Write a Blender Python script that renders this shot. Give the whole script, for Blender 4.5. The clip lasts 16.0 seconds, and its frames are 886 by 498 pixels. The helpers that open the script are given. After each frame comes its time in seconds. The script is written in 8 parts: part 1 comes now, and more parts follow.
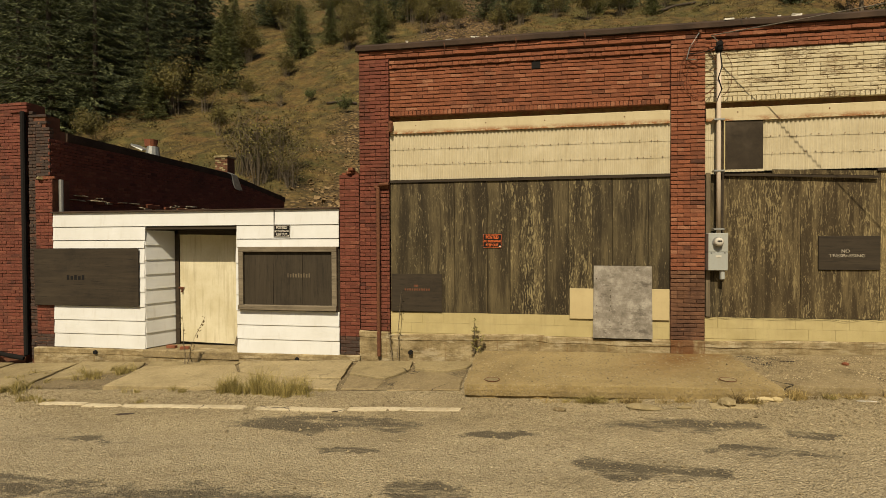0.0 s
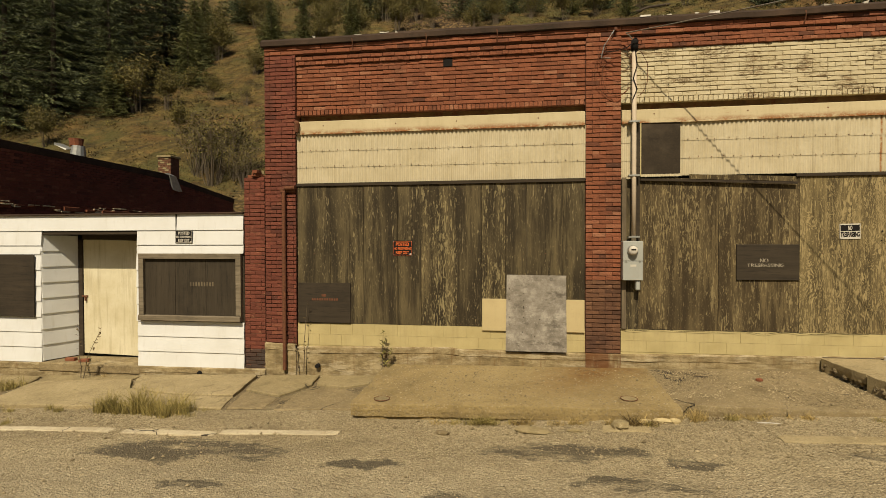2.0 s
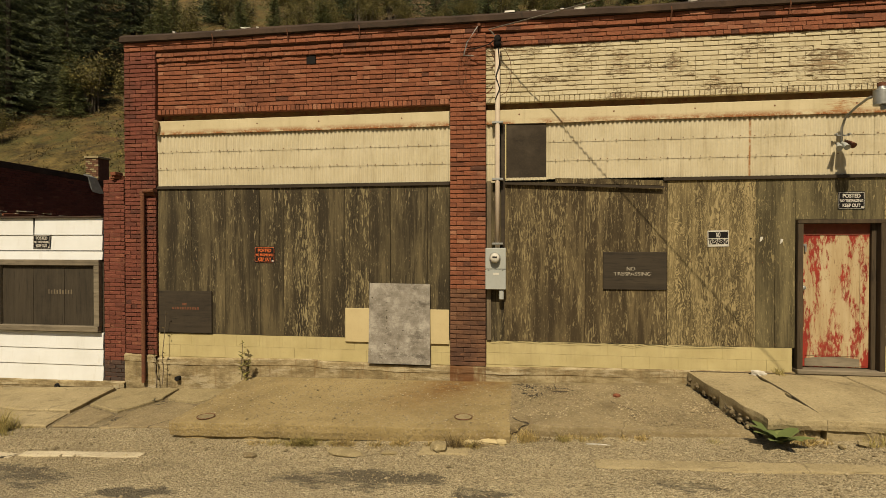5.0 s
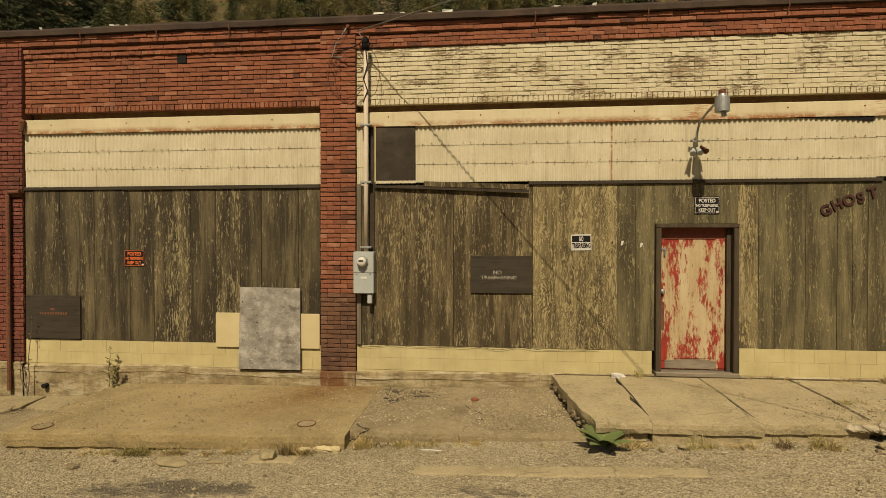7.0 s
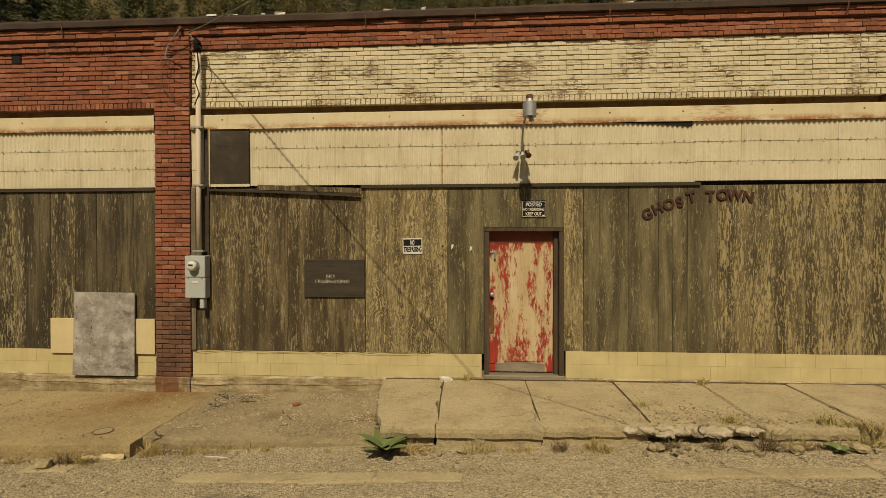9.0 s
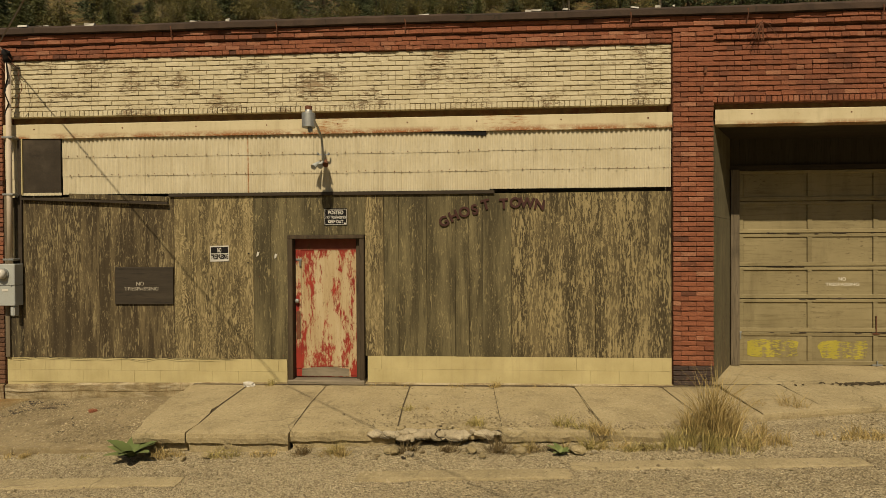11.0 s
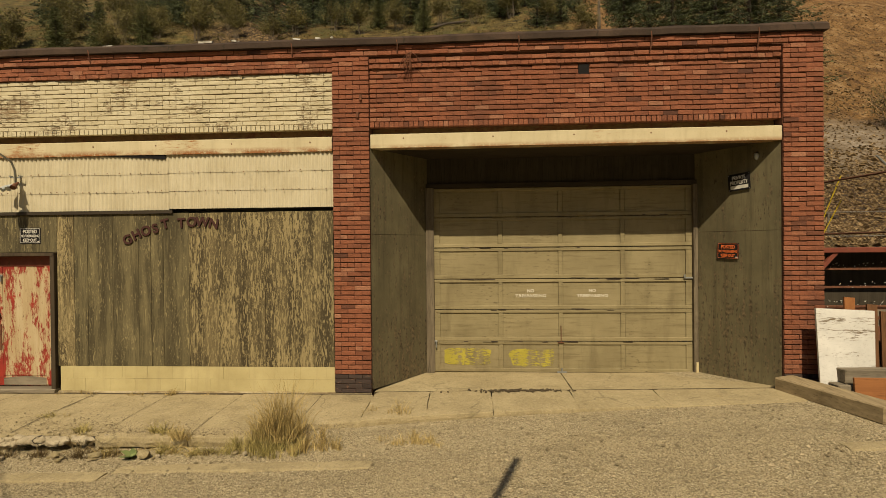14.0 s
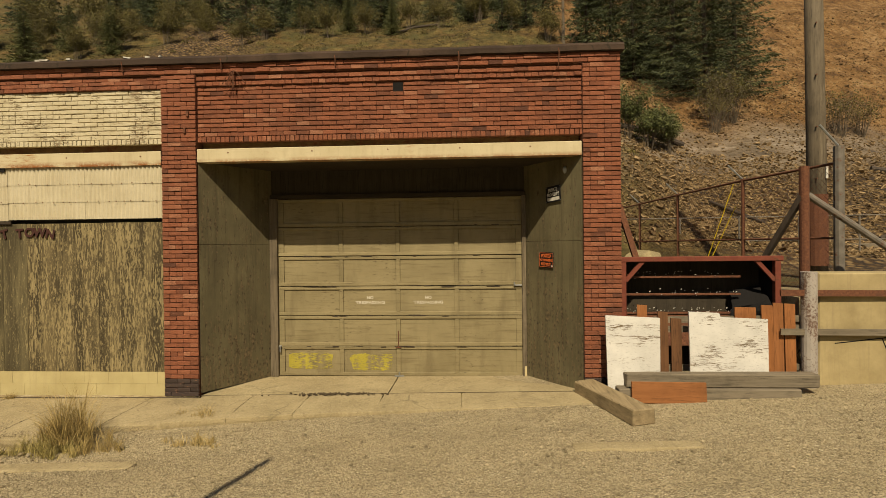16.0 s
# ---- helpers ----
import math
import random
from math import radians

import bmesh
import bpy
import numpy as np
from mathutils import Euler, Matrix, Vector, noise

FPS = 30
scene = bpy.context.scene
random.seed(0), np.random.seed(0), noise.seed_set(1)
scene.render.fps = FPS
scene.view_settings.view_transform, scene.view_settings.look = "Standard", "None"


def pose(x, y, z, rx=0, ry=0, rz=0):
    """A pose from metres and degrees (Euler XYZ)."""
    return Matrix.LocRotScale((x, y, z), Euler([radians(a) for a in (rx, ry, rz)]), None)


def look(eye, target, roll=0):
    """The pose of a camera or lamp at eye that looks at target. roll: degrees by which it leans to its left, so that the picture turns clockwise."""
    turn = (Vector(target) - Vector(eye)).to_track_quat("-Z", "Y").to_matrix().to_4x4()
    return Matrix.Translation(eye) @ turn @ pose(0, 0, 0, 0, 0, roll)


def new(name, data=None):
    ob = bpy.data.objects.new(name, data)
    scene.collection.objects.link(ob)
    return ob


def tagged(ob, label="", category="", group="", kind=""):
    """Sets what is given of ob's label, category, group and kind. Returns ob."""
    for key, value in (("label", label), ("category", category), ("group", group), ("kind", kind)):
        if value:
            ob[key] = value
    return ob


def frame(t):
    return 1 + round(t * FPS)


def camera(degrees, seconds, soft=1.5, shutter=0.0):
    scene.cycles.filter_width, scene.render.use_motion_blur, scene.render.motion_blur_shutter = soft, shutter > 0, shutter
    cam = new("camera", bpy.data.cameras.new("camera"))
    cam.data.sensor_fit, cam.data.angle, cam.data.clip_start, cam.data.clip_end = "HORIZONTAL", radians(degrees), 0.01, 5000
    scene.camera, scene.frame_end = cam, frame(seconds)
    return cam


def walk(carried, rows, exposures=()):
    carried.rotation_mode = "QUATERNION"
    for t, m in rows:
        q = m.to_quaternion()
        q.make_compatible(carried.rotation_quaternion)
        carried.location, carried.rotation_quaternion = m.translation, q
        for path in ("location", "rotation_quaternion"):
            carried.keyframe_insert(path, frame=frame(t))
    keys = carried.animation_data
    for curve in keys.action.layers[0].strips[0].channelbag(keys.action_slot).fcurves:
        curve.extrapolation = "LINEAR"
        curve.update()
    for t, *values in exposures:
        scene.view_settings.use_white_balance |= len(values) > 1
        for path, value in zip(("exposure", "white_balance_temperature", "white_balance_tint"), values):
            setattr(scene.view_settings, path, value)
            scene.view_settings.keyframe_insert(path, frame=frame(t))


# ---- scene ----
cam = camera(80.2, 16.0, soft=0.65)
METRES, EYE, TILT, LEAN, TURN = 18.2, 2.2, 0.0, 0.0, 9.7
ROWS = [
    (0.0, 0.0, 0.0, 0.0, -0.0, -0.89, 0.27),
    (0.5, 0.0195, 0.0075, 0.0016, -0.41, -0.93, 0.24),
    (1.0, 0.0391, 0.0145, 0.0036, -0.69, -0.94, 0.23),
    (1.5, 0.0583, 0.0212, 0.0052, -0.97, -0.9, 0.17),
    (2.0, 0.078, 0.0278, 0.0067, -1.15, -0.9, 0.15),
    (2.5, 0.0973, 0.0337, 0.0074, -1.28, -0.87, 0.14),
    (3.0, 0.1166, 0.0389, 0.0082, -1.32, -0.86, 0.13),
    (3.5, 0.1363, 0.043, 0.0091, -1.35, -0.84, 0.11),
    (6.0, 0.2398, 0.0489, 0.0115, -2.56, -0.63, -0.03),
    (6.5, 0.2629, 0.0483, 0.0123, -3.32, -0.65, -0.03),
    (7.0, 0.2892, 0.0477, 0.0133, -3.92, -0.67, -0.03),
    (7.5, 0.3173, 0.0471, 0.014, -4.2, -0.64, -0.01),
    (8.0, 0.3475, 0.0455, 0.0146, -4.63, -0.63, -0.01),
    (8.5, 0.3795, 0.0426, 0.015, -5.12, -0.59, 0.01),
    (11.0, 0.5648, 0.0143, 0.0199, -6.29, -0.44, 0.29),
    (11.5, 0.6067, 0.0065, 0.0224, -6.31, -0.52, 0.35),
    (12.0, 0.6508, -0.0023, 0.025, -6.32, -0.56, 0.38),
    (12.5, 0.6959, -0.0121, 0.0271, -6.29, -0.53, 0.44),
    (13.0, 0.7413, -0.0225, 0.0284, -6.25, -0.5, 0.47),
    (13.5, 0.7866, -0.0328, 0.0312, -6.22, -0.64, 0.52),
    (14.0, 0.8314, -0.0428, 0.0315, -6.14, -0.42, 0.55),
    (14.5, 0.8742, -0.0529, 0.0329, -6.15, -0.33, 0.61),
    (15.0, 0.9156, -0.0629, 0.0351, -6.21, -0.32, 0.61),
    (15.5, 0.9519, -0.0718, 0.0369, -6.26, -0.34, 0.61),
    (16.0, 0.9792, -0.0789, 0.0382, -6.33, -0.4, 0.6),
]
walk(cam, [(t, pose(0, -9.62, EYE, TILT, LEAN, TURN) @ pose(METRES * x, METRES * y, METRES * z, 90 + pitch, roll, yaw)) for t, x, y, z, yaw, pitch, roll in ROWS],
     [(0.0, 0.16), (6.0, 0.14), (7.0, 0.12), (8.5, 0.02), (11.0, -0.02), (12.5, -0.02), (13.5, 0.12), (15.0, 0.21), (16.0, 0.24)])

# ---- light ----
# the sun stands in front of the shops, a little to their left as one faces them
SUN = Vector((0.02, 1.0, -1.14)).normalized()
sun = new("sun", bpy.data.lights.new("sun", "SUN"))
sun.data.energy, sun.data.angle, sun.data.color = 5.0, radians(0.53), (1.0, 0.86, 0.64)
sun.matrix_world = look((0, 0, 0), SUN) @ Matrix.Identity(4)
sun.location = (0, -30, 40)
world = bpy.data.worlds.new("sky")
scene.world = world
world.use_nodes = True
wn = world.node_tree
sky = wn.nodes.new("ShaderNodeTexSky")
sky.sky_type, sky.sun_disc = "NISHITA", False
sky.sun_elevation = math.asin(-SUN.z)
sky.sun_rotation = math.atan2(-SUN.x, -SUN.y)
sky.air_density, sky.dust_density = 1.0, 2.0
wn.nodes["Background"].inputs[1].default_value = 0.05
wn.links.new(sky.outputs[0], wn.nodes["Background"].inputs[0])

# ---- node helpers ----


class Nodes:
    """A material and short calls for its nodes. Places are in world metres."""

    def __init__(self, name, rough=0.85, metal=0.0):
        self.mat = bpy.data.materials.new(name)
        self.mat.use_nodes = True
        self.tree = self.mat.node_tree
        self.bsdf = self.tree.nodes["Principled BSDF"]
        self.put("Roughness", rough)
        self.put("Metallic", metal)
        self.put("Specular IOR Level", 0.3)
        self.pos = self.add("ShaderNodeNewGeometry").outputs["Position"]

    def add(self, kind, **props):
        n = self.tree.nodes.new(kind)
        for k, v in props.items():
            setattr(n, k, v)
        return n

    def set(self, socket, v):
        if hasattr(v, "is_linked"):
            self.tree.links.new(v, socket)
        elif isinstance(v, (tuple, list)) and len(v) == 3 and socket.type == "RGBA":
            socket.default_value = (*v, 1)
        else:
            socket.default_value = v

    def put(self, name, v):
        self.set(self.bsdf.inputs[name], v)

    def scaled(self, sx, sy, sz, ox=0, oy=0, oz=0):
        n = self.add("ShaderNodeMapping")
        self.set(n.inputs["Vector"], self.pos)
        n.inputs["Scale"].default_value = (sx, sy, sz)
        n.inputs["Location"].default_value = (ox, oy, oz)
        return n.outputs[0]

    def noise(self, scale, detail=4, rough=0.55, vec=None, distort=0.0):
        n = self.add("ShaderNodeTexNoise")
        self.set(n.inputs["Vector"], self.pos if vec is None else vec)
        for k, v in (("Scale", scale), ("Detail", detail), ("Roughness", rough), ("Distortion", distort)):
            n.inputs[k].default_value = v
        return n.outputs["Fac"]

    def voronoi(self, scale, vec=None, feature="F1", out="Distance"):
        n = self.add("ShaderNodeTexVoronoi", feature=feature)
        self.set(n.inputs["Vector"], self.pos if vec is None else vec)
        n.inputs["Scale"].default_value = scale
        return n.outputs[out]

    def wave(self, scale, distortion, detail, dscale, vec, axis="X"):
        n = self.add("ShaderNodeTexWave", bands_direction=axis)
        self.set(n.inputs["Vector"], vec)
        for k, v in (("Scale", scale), ("Distortion", distortion), ("Detail", detail), ("Detail Scale", dscale)):
            n.inputs[k].default_value = v
        return n.outputs["Fac"]

    def ramp(self, fac, stops):
        n = self.add("ShaderNodeValToRGB")
        self.set(n.inputs[0], fac)
        el = n.color_ramp.elements
        while len(el) < len(stops):
            el.new(0.5)
        for e, (p, c) in zip(el, stops):
            e.position = p
            e.color = (*c, 1) if isinstance(c, (tuple, list)) else (c, c, c, 1)
        return n.outputs[0]

    def mask(self, fac, lo, hi):
        n = self.add("ShaderNodeMapRange")
        self.set(n.inputs[0], fac)
        n.inputs[1].default_value, n.inputs[2].default_value = lo, hi
        return n.outputs[0]

    def mix(self, fac, a, b, blend="MIX"):
        n = self.add("ShaderNodeMix", data_type="RGBA", blend_type=blend)
        for s, v in ((n.inputs[0], fac), (n.inputs[6], a), (n.inputs[7], b)):
            self.set(s, v)
        return n.outputs[2]

    def calc(self, op, a, b=0.0):
        n = self.add("ShaderNodeMath", operation=op)
        self.set(n.inputs[0], a)
        self.set(n.inputs[1], b)
        return n.outputs[0]

    def rand(self):
        """A number of its own for every object and for every loose island of a joined mesh."""
        a = self.add("ShaderNodeObjectInfo").outputs["Random"]
        b = self.add("ShaderNodeNewGeometry").outputs["Random Per Island"]
        return self.calc("FRACT", self.calc("ADD", a, b))

    def axis(self, i):
        n = self.add("ShaderNodeSeparateXYZ")
        self.set(n.inputs[0], self.pos)
        return n.outputs[i]

    def bump(self, height, strength=0.4, dist=0.01):
        n = self.add("ShaderNodeBump")
        self.set(n.inputs["Height"], height)
        n.inputs["Strength"].default_value, n.inputs["Distance"].default_value = strength, dist
        self.put("Normal", n.outputs[0])

    def done(self, colour):
        self.put("Base Color", self.mix(1.0, colour, (0.8, 0.8, 0.8), "MULTIPLY"))
        return self.mat


def make_brick(name, dark, mid, light, soot=0.5):
    n = Nodes(name, 0.9)
    c = n.ramp(n.rand(), [(0.0, dark), (0.035, tuple(0.78 * v for v in mid)), (0.4, mid), (0.88, tuple(1.1 * v for v in mid)), (1.0, light)])
    grain = n.noise(60, 5, 0.75)
    c = n.mix(n.calc("MULTIPLY", n.mask(grain, 0.46, 0.62), 0.5), c, (0.07, 0.028, 0.016))
    stain = n.noise(1, 5, 0.65, n.scaled(1.3, 1, 0.9))
    c = n.mix(n.calc("MULTIPLY", n.mask(stain, 0.5, 0.68), soot), c, (0.06, 0.03, 0.02))
    run = n.noise(1, 4, 0.6, n.scaled(7, 7, 0.6))
    c = n.mix(n.calc("MULTIPLY", n.mask(run, 0.55, 0.75), 0.4 * soot), c, (0.04, 0.025, 0.018))
    chip = n.noise(16, 5, 0.8, n.scaled(0.6, 1, 1.5))
    c = n.mix(n.calc("MULTIPLY", n.mask(chip, 0.58, 0.66), 0.55), c, (0.4, 0.2, 0.1))
    n.bump(n.noise(38, 6, 0.75), 0.9, 0.012)
    return n.done(c)


def make_painted_brick():
    n = Nodes("painted_brick", 0.75)
    under = n.ramp(n.rand(), [(0, (0.15, 0.095, 0.042)), (1, (0.3, 0.2, 0.1))])
    paint = n.ramp(n.noise(3, 5, 0.6), [(0.3, (0.52, 0.44, 0.26)), (0.7, (0.64, 0.56, 0.36))])
    paint = n.mix(n.calc("MULTIPLY", n.rand(), 0.22), paint, (0.4, 0.32, 0.17))
    big = n.noise(1.7, 3, 0.5, n.scaled(1, 1, 1.6))
    small = n.noise(20, 6, 0.8, n.scaled(0.6, 1, 1.9))
    worn = n.mask(n.calc("ADD", n.calc("MULTIPLY", big, 0.75), n.calc("MULTIPLY", small, 1.1)), 1.0, 1.06)
    n.bump(n.calc("SUBTRACT", n.noise(40, 5, 0.7), n.calc("MULTIPLY", worn, 0.6)), 0.6, 0.008)
    return n.done(n.mix(n.calc("MULTIPLY", worn, 0.85), paint, under))


def make_mortar(name, c0, c1):
    n = Nodes(name, 0.95)
    n.bump(n.noise(80, 5, 0.7), 0.6, 0.005)
    return n.done(n.ramp(n.noise(6, 6, 0.7), [(0.3, c0), (0.7, c1)]))


def make_plywood(name, dark, mid, tan, wear, wavy=0.5):
    """Weathered fir plywood: upright streaks of dirt, and pale strokes of raised grain where the surface has gone."""
    n = Nodes(name, 0.9)
    seed = n.rand()
    shift = n.add("ShaderNodeCombineXYZ")
    n.set(shift.inputs[0], n.calc("MULTIPLY", seed, 37.0))
    n.set(shift.inputs[2], n.calc("MULTIPLY", seed, 11.0))
    add = n.add("ShaderNodeVectorMath", operation="ADD")
    n.set(add.inputs[0], n.pos)
    n.set(add.inputs[1], shift.outputs[0])

    def at(sx, sz):
        m = n.add("ShaderNodeMapping")
        n.set(m.inputs["Vector"], add.outputs[0])
        m.inputs["Scale"].default_value = (sx, sx, sz)
        return m.outputs[0]
    streak = n.calc("ADD", n.calc("MULTIPLY", n.noise(1, 5, 0.7, at(5.5, 0.5)), 0.74), n.calc("MULTIPLY", n.noise(1, 3, 0.7, at(34, 1.6)), 0.26))
    base = n.ramp(streak, [(0.36, tuple(0.8 * v for v in dark)), (0.47, dark), (0.54, mid), (0.66, tuple(1.5 * v for v in mid))])
    blot = n.noise(1, 4, 0.6, at(1.7, 0.7))
    base = n.mix(n.calc("MULTIPLY", n.mask(blot, 0.46, 0.62), 0.65), base, tuple(0.75 * v for v in dark))
    base = n.mix(n.calc("MULTIPLY", n.mask(n.noise(1, 3, 0.5, at(2.3, 0.5)), 0.52, 0.66), 0.45), base, tuple(1.35 * v for v in mid))
    # pale strokes: short wavering lines of hard grain, dense where the sheet has weathered most
    rings = n.calc("ABSOLUTE", n.calc("SUBTRACT", n.calc("FRACT", n.calc("MULTIPLY", n.noise(1, 2, 0.5, at(5.5, 1.5), 0.8), 22.0)), 0.5))
    fleck = n.noise(1, 2, 0.6, at(38, 6.5), 1.0)
    region = n.calc("ADD", n.calc("MULTIPLY", n.noise(1, 3, 0.6, at(3.3, 0.6)), 0.6), n.calc("MULTIPLY", n.noise(1, 3, 0.6, at(1.3, 0.9)), 0.4))
    level = n.calc("ADD", n.calc("MULTIPLY", n.calc("SUBTRACT", region, 0.5), 0.55), wear)
    grain = n.calc("ADD", n.calc("MULTIPLY", fleck, 1.0 - 0.21 * wavy), n.calc("MULTIPLY", rings, 0.42 * wavy))
    strokes = n.mask(n.calc("ADD", grain, level), 0.555, 0.615)
    pale = n.ramp(n.noise(1, 3, 0.6, at(16, 2.2)), [(0.3, tuple(0.6 * v for v in tan)), (0.7, tan)])
    c = n.mix(n.calc("MULTIPLY", strokes, 0.74), base, pale)
    crumbs = n.mask(n.calc("ADD", n.noise(1, 3, 0.75, at(70, 26)), n.calc("MULTIPLY", level, 0.35)), 0.6, 0.66)
    c = n.mix(n.calc("MULTIPLY", crumbs, 0.55), c, tan)
    fine = n.noise(1, 3, 0.75, at(58, 4))
    c = n.mix(n.calc("MULTIPLY", n.mask(fine, 0.56, 0.64), 0.42), c, tuple(0.4 * v for v in dark))
    n.bump(n.calc("ADD", n.calc("MULTIPLY", fine, -0.5), n.calc("MULTIPLY", strokes, 0.8)), 0.7, 0.006)
    return n.done(c)


def make_paint(name, c0, c1, rust=0.0, rough=0.6, drips=0.3, runs=()):
    n = Nodes(name, rough)
    c = n.ramp(n.noise(2.2, 5, 0.6), [(0.3, c0), (0.7, c1)])
    drip = n.noise(6, 5, 0.6, n.scaled(2.6, 2.6, 0.18))
    c = n.mix(n.calc("MULTIPLY", n.mask(drip, 0.52, 0.78), drips), c, (0.3, 0.23, 0.12))
    dirt = n.noise(30, 5, 0.7)
    c = n.mix(n.calc("MULTIPLY", n.mask(dirt, 0.55, 0.8), 0.35), c, (0.25, 0.19, 0.1))
    if rust:
        spot = n.calc("ADD", n.noise(0.8, 2, 0.5, n.scaled(1, 1, 0.3)), n.calc("MULTIPLY", n.noise(14, 5, 0.75, n.scaled(0.35, 1, 3.0)), 0.7))
        c = n.mix(n.mask(spot, 1.02 - rust, 1.12 - rust), c, n.ramp(n.noise(40, 4), [(0.3, (0.22, 0.08, 0.02)), (0.7, (0.45, 0.2, 0.05))]))
    if rust:
        foot = n.calc("MULTIPLY", n.mask(n.axis(2), 4.3, 4.225), n.mask(n.noise(1, 5, 0.7, n.scaled(1.6, 1, 3)), 0.4, 0.52))
        c = n.mix(n.calc("MULTIPLY", foot, n.mask(n.noise(25, 5, 0.75), 0.34, 0.5)), c, (0.28, 0.105, 0.026))
    if runs:
        for at_x in runs:
            d = n.calc("ABSOLUTE", n.calc("SUBTRACT", n.axis(0), at_x))
            c = n.mix(n.calc("MULTIPLY", n.mask(d, 0.018, 0.004), n.mask(n.noise(12, 4, 0.7), 0.3, 0.55)), c, (0.3, 0.13, 0.035))
    n.bump(n.noise(35, 5, 0.6), 0.25, 0.004)
    return n.done(c)


def make_concrete(name, c0, c1, c2, bump=0.5, pebbles=0.3, fleck=1.0, cracked=1.0):
    n = Nodes(name, 0.95)
    c = n.ramp(n.noise(1.3, 7, 0.65), [(0.25, c0), (0.5, c1), (0.78, c2)])
    speck = n.voronoi(30)
    c = n.mix(n.calc("MULTIPLY", n.mask(speck, 0.35, 0.1), pebbles), c, n.ramp(n.voronoi(30, out="Color"), [(0, (0.12, 0.09, 0.06)), (1, (0.5, 0.42, 0.28))]))
    c = n.mix(n.calc("MULTIPLY", n.mask(n.noise(120, 4, 0.75), 0.54, 0.68), 0.6), c, (0.1, 0.072, 0.036))
    c = n.mix(n.calc("MULTIPLY", n.mask(n.noise(22, 5, 0.85, n.scaled(1, 1, 1, 5)), 0.55, 0.62), 0.35 * fleck), c, (0.12, 0.088, 0.045))
    c = n.mix(n.calc("MULTIPLY", n.mask(n.noise(28, 4, 0.8, n.scaled(1, 1, 1, 9)), 0.55, 0.62), 0.25 * fleck), c, (0.66, 0.55, 0.34))
    grime = n.calc("MULTIPLY", n.mask(n.noise(3.2, 7, 0.75), 0.5, 0.66), n.mask(n.noise(24, 5, 0.75), 0.38, 0.58))
    c = n.mix(n.calc("MULTIPLY", grime, 0.55), c, tuple(0.45 * v for v in c0))
    wob = n.add("ShaderNodeVectorMath", operation="ADD")
    n.set(wob.inputs[0], n.pos)
    nz = n.add("ShaderNodeTexNoise")
    n.set(nz.inputs["Vector"], n.pos)
    nz.inputs["Scale"].default_value, nz.inputs["Detail"].default_value = 2.2, 5
    sc = n.add("ShaderNodeVectorMath", operation="SCALE")
    n.set(sc.inputs[0], nz.outputs["Color"])
    sc.inputs["Scale"].default_value = 0.4
    n.set(wob.inputs[1], sc.outputs[0])
    crack = n.voronoi(0.75, wob.outputs[0], feature="DISTANCE_TO_EDGE")
    c = n.mix(n.calc("MULTIPLY", n.calc("MULTIPLY", n.mask(crack, 0.009, 0.003), n.mask(n.noise(0.9, 3), 0.47, 0.55)), cracked), c, (0.03, 0.022, 0.012))
    n.bump(n.calc("ADD", n.calc("MULTIPLY", speck, 0.5), n.noise(40, 6, 0.75)), bump, 0.012)
    return n.done(c)


PATCHES = ((-2.75, -3.14, 1.5, 0.34), (1.7, -2.99, 1.15, 0.25), (-5.4, -5.15, 1.0, 0.32), (-3.3, -5.3, 1.6, 0.5), (1.0, -4.3, 0.75, 0.3), (-0.9, -4.95, 0.6, 0.22),
           (5.05, -2.95, 0.5, 0.14), (-2.0, -4.0, 0.5, 0.12), (-5.4, -3.9, 0.6, 0.12), (2.3, -3.75, 0.6, 0.14), (-0.4, -3.45, 0.45, 0.1), (3.2, -3.2, 0.5, 0.09), (-7.2, -4.6, 0.7, 0.2), (4.4, -4.6, 0.6, 0.2))


